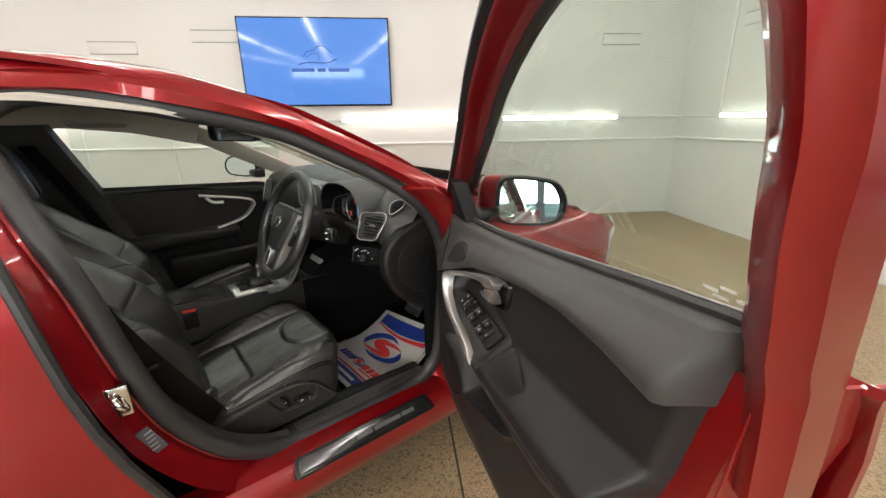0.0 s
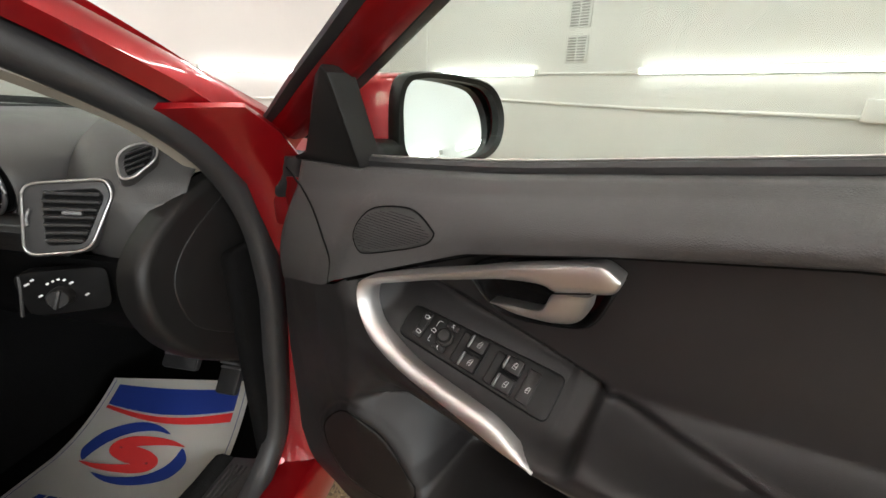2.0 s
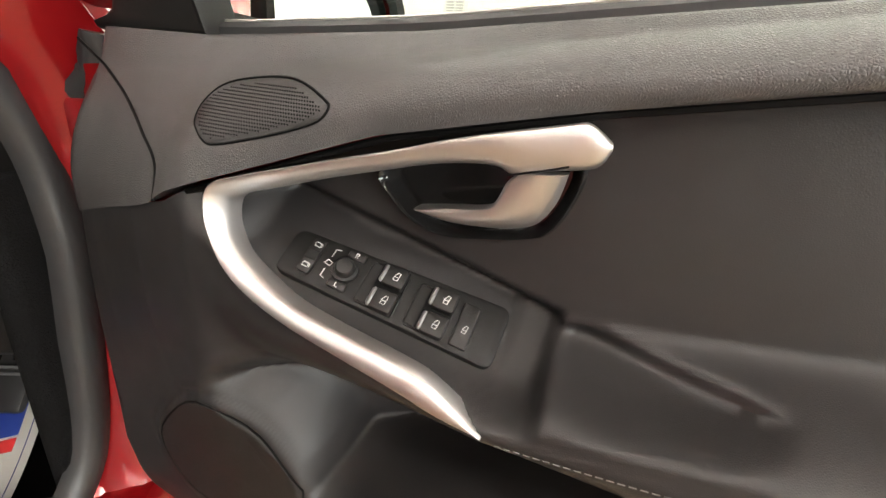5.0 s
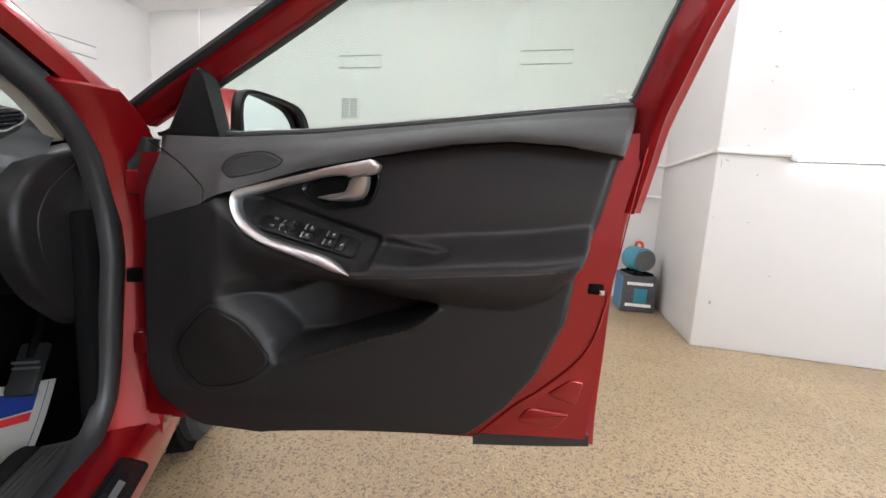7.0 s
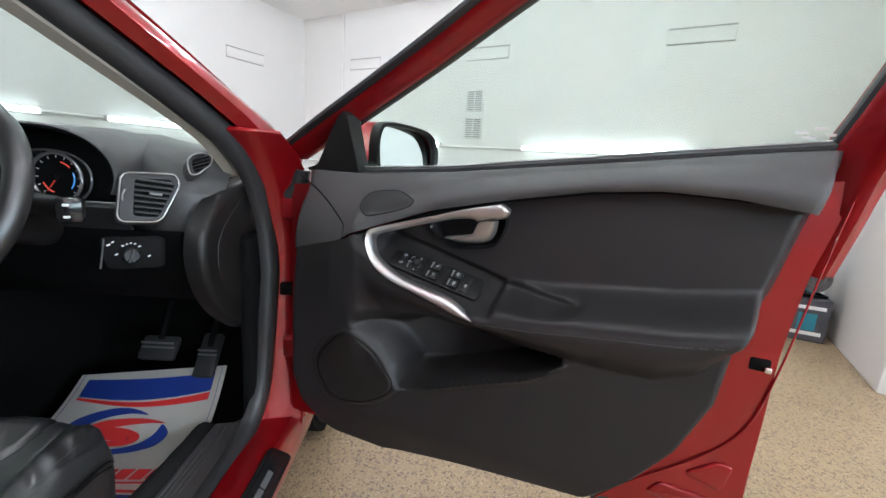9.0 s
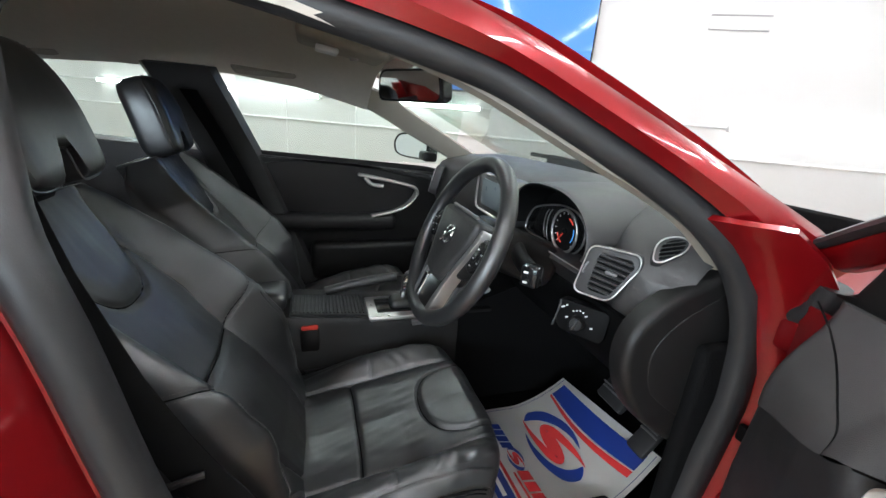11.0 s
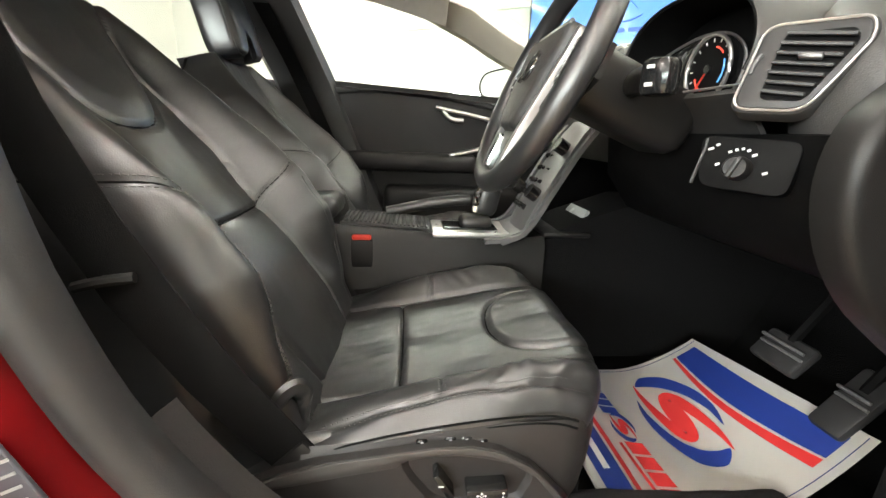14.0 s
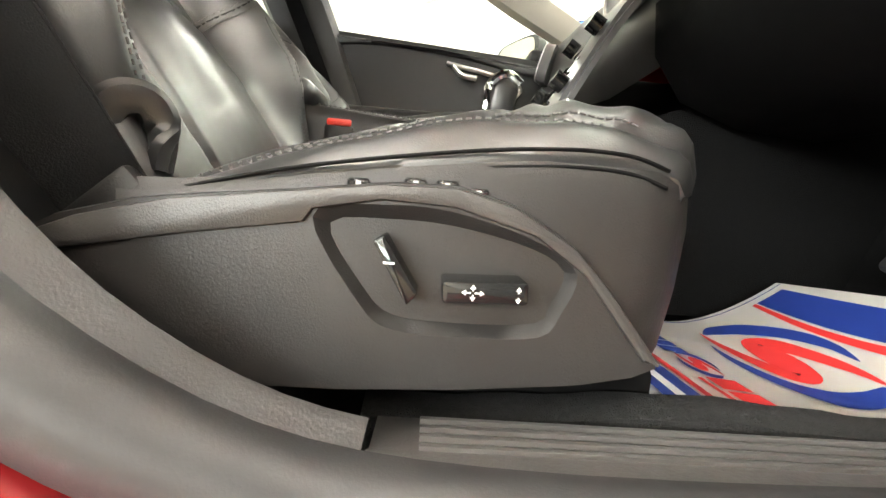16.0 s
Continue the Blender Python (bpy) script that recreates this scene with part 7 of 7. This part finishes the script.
upto = [k for k in range(len(fr)) if k < 36]
part("frame_seal", sweep(bmesh.new(), [off_frame(k, HW[k] - 0.001, -0.012) for k in upto], circle(0.009, 10, 0.016), tuple(DN)), RUBBER, door, "black rubber frame seal")
glass_o = [(q[0], q[1]) for q in [(fr[k].x + (fr[min(k + 1, len(fr) - 1)] - fr[max(k - 1, 0)]).normalized().y * (HW[k] - 0.008), fr[k].y - (fr[min(k + 1, len(fr) - 1)] - fr[max(k - 1, 0)]).normalized().x * (HW[k] - 0.008)) for k in range(2, len(fr)) if fr[k].y > 1.04]] + [(0.9, 1.03), (0.6, 1.0), (0.25, 0.97)]
gl = part("window_glass", plate(ccw(glass_o), lambda a, b, d: dr(a, b, wn(b) - 0.04 + d), -0.002, 0.002), GLASS, door, "pale green tinted window glass")
gl.visible_shadow = False
part("glass_run", sweep(bmesh.new(), [off_frame(k, -HW[k] + 0.003, -0.040) for k in range(3, len(fr)) if fr[k].y > 1.05], circle(0.006, 8, 0.012), tuple(DN)), RUBBER, door)
part("mirror_sail", plate(ccw([(0.085, 0.990), (0.112, 1.008), (0.135, 1.040), (0.158, 1.070), (0.186, 1.099), (0.202, 1.108), (0.210, 1.100), (0.2135, 0.992)]), lambda a, b, d: dr(a, b, wn(b) + 0.016 + d), -0.04, 0.0, 0.006), HARD, door, "dark corner trim behind the mirror")
for k, (a, b) in enumerate(((0.955, 1.092), (0.965, 1.092), (0.93, 1.088), (0.92, 1.094), (0.94, 1.100))):
    part("glass_mark", plate([(a - 0.008, b - 0.002), (a + 0.008, b - 0.002), (a + 0.008, b + 0.0015), (a - 0.008, b + 0.0015)], lambda p, q, d: dr(p, q, wn(q) - 0.037 + d), 0, 0.0006), MARK, door)

# door mirror: a red cap, black bezel and the glass, facing back
MA, MC = Vector((0.758, 0.653, 0)), Vector((1.031, 0.439, 1.041))
MM = Matrix.Translation(MC) @ Matrix((MA, Vector((0, 0, 1)), MA.cross(Vector((0, 0, 1))))).transposed().to_4x4() @ Matrix.Diagonal((0.74, 0.88, 1, 1))
ow = smooth2([(-0.118, -0.058), (-0.125, 0.0), (-0.116, 0.056), (-0.08, 0.074), (0.02, 0.070), (0.09, 0.055), (0.122, 0.01), (0.115, -0.042), (0.07, -0.068), (-0.05, -0.074)], 4)
bm = bmesh.new()
skin(bm, [[MM @ Vector((a * k - curve1([(-0.11, 0.10), (-0.05, 0.075), (-0.018, 0.0)], d), b * k, d)) for a, b in ow] for d, k in ((-0.11, 0.45), (-0.10, 0.72), (-0.08, 0.90), (-0.045, 0.99), (-0.018, 1.0))])
part("door_mirror", bm, RED, door, "red door mirror cap")
bm = bmesh.new()
skin(bm, [[MM @ Vector((a * k, b * k, d)) for a, b in ow] for d, k in ((-0.02, 1.005), (0.005, 1.01), (0.012, 0.97), (0.008, 0.88), (-0.006, 0.86))], True, False, False)
part("mirror_bezel", bm, HARD, door, "black mirror bezel")
bm = bmesh.new()
skin(bm, [[MM @ pose(0, 0, 0, -6, 6, 0) @ Vector((a * k, b * k, d)) for a, b in ow] for d, k in ((-0.014, 0.885), (-0.002, 0.885))])
part("mirror_glass", bm, MIRROR, door, "mirror glass")
part("mirror_arm", rbox(dr(0.17, 1.0, -0.07), (0.07, 0.12, 0.035), 0.015, 3, Matrix.Rotation(-OPEN, 4, "Z")), HARD, door)
part("mirror_foot", rbox(dr(0.15, 1.0, -0.02), (0.10, 0.04, 0.04), 0.015, 3, Matrix.Rotation(-OPEN, 4, "Z")), HARD, door)
# passenger mirror
PM = pose(PX - 0.17, 0.145, 1.03, 90, 0, 180 + 34)
bm = bmesh.new()
skin(bm, [[PM @ Vector((a * k * 0.85, b * k * 0.75, -d)) for a, b in ow] for d, k in ((-0.10, 0.4), (-0.08, 0.8), (-0.04, 0.98), (0.0, 1.0))])
pm = part("passenger_mirror", bm, HARD, car, "black passenger side mirror")
bm = bmesh.new()
skin(bm, [[PM @ Vector((a * k * 0.85, b * k * 0.75, -d)) for a, b in ow] for d, k in ((-0.002, 0.86), (0.004, 0.86))])
part("mirror_glass", bm, MIRROR, pm)
part("mirror_arm", rbox((PX - 0.09, 0.20, 0.995), (0.10, 0.06, 0.04), 0.012, 2), HARD, pm)

# ---- paper mat on the driver's floor ----
matt = thing("paper_floor_mat", CAR, "white printed paper mat on the driver's floor", "floor mat")
MW, MH = 0.40, 0.375


def mz(a, b):
    """Height of the paper, curled up against the bulkhead."""
    y = 0.092 + MH * b
    z = 0.332 + 0.004 * math.sin(a * 5.0 + b * 3) * (1 - b)
    return z + (0.072 + 0.032 * a) * max(0.0, (y - 0.29) / 0.165) ** 1.7 + 0.012 * sstep(0.8, 1.0, a) * (1 - b)



def mp(a, b, d):
    """Point of the sheet: a across the car, b ahead, d above it."""
    return Vector((0.200 + MW * a * (1.02 - 0.1 * b), 0.092 + MH * b + 0.022 * a, mz(a, b) + d))



def sheet(f, na, nb, d):
    bm = bmesh.new()
    skin(bm, [[mp(*f(i / na, j / nb), d) for i in range(na + 1)] for j in range(nb + 1)], False, False, False)
    return bm


bm = sheet(lambda a, b: (a, b), 24, 24, 0.0)
bmesh.ops.solidify(bm, geom=bm.faces[:], thickness=0.0012)
part("paper", bm, PAPER, matt)
part("blue_band", sheet(lambda a, b: (lerp(0.07, 0.93, a), lerp(0.865 - 0.03 * math.sin(a * 3.4), 0.965 - 0.012 * math.sin(a * 3.1), b)), 24, 5, 0.0018), INKBLUE, matt)
part("red_line", sheet(lambda a, b: (lerp(0.07, 0.93, a), lerp(0.845 - 0.03 * a - 0.035 * math.sin(a * 3.4), 0.86 - 0.004 * a - 0.035 * math.sin(a * 3.4), b)), 24, 3, 0.0018), INKRED, matt)
part("blue_band", sheet(lambda a, b: (lerp(0.06, 0.94, a), lerp(0.045, 0.145 + 0.015 * math.sin(a * 3), b)), 20, 4, 0.0018), INKBLUE, matt)
part("red_line", sheet(lambda a, b: (lerp(0.06, 0.94, a), lerp(0.158 + 0.015 * math.sin(a * 3), 0.176 + 0.02 * math.sin(a * 3), b)), 20, 3, 0.0018), INKRED, matt)


def stroke(run, widths, ink, centre, size, d, turn=1):
    """A printed stroke along a run of points, in units of size about centre, that swells and tapers by widths."""
    pts = spline([(turn * p, turn * q, 0) for p, q in run], 7)
    bm, rows = bmesh.new(), []
    for k, p in enumerate(pts):
        t = (pts[min(k + 1, len(pts) - 1)] - pts[max(k - 1, 0)]).normalized()
        w = curve1(widths, k / (len(pts) - 1))
        rows.append([mp(centre[0] + (p.x - t.y * w * e) * size[0] / MW, centre[1] + (p.y + t.x * w * e) * size[1] / MH, d) for e in (-1, 0, 1)])
    skin(bm, rows, False, False, False)
    part("emblem_stroke", bm, ink, matt)


def roundel(centre, size):
    """Two blue crescents round a red double swirl."""
    for turn in (1, -1):
        stroke([(-0.93, -0.36), (-1.0, 0.02), (-0.82, 0.46), (-0.40, 0.76), (0.10, 0.83), (0.52, 0.70)], [(0, 0.01), (0.18, 0.15), (0.4, 0.19), (0.7, 0.13), (1, 0.005)], INKBLUE, centre, size, 0.0018, turn)
        stroke([(0.98, 0.40), (0.64, 0.47), (0.20, 0.46), (-0.24, 0.36), (-0.40, 0.18), (-0.22, 0.05), (0.0, 0.0)], [(0, 0.005), (0.25, 0.10), (0.5, 0.17), (0.72, 0.22), (1, 0.25)], INKRED, centre, size, 0.0021, turn)


roundel((0.44, 0.625), (0.112, 0.066))
roundel((0.475, 0.31), (0.034, 0.022))
for bx in (0.03, 0.97):
    part("border_line", tube([mp(bx, 0.01 + 0.049 * k, 0.0016) for k in range(21)], 0.0006, 4), INKBLUE, matt)
# letters that stay plain slanted blocks
for a0, a1, n, ink in ((0.15, 0.385, 4, INKBLUE), (0.565, 0.90, 4, INKRED)):
    for k in range(n):
        x0, x1 = lerp(a0, a1, k / n), lerp(a0, a1, (k + 0.84) / n)
        part("lettering_block", sheet(lambda a, b, x0=x0, x1=x1: (lerp(x0, x1, a) + 0.018 * b, lerp(0.262, 0.342, b)), 3, 2, 0.0018), ink, matt)
part("lettering_bar", sheet(lambda a, b: (lerp(0.57, 0.87, a), lerp(0.232, 0.247, b)), 6, 2, 0.0018), INKRED, matt)
part("lettering_bar", sheet(lambda a, b: (lerp(0.30, 0.70, a), lerp(0.082, 0.112, b)), 10, 2, 0.0022), PAPER, matt)
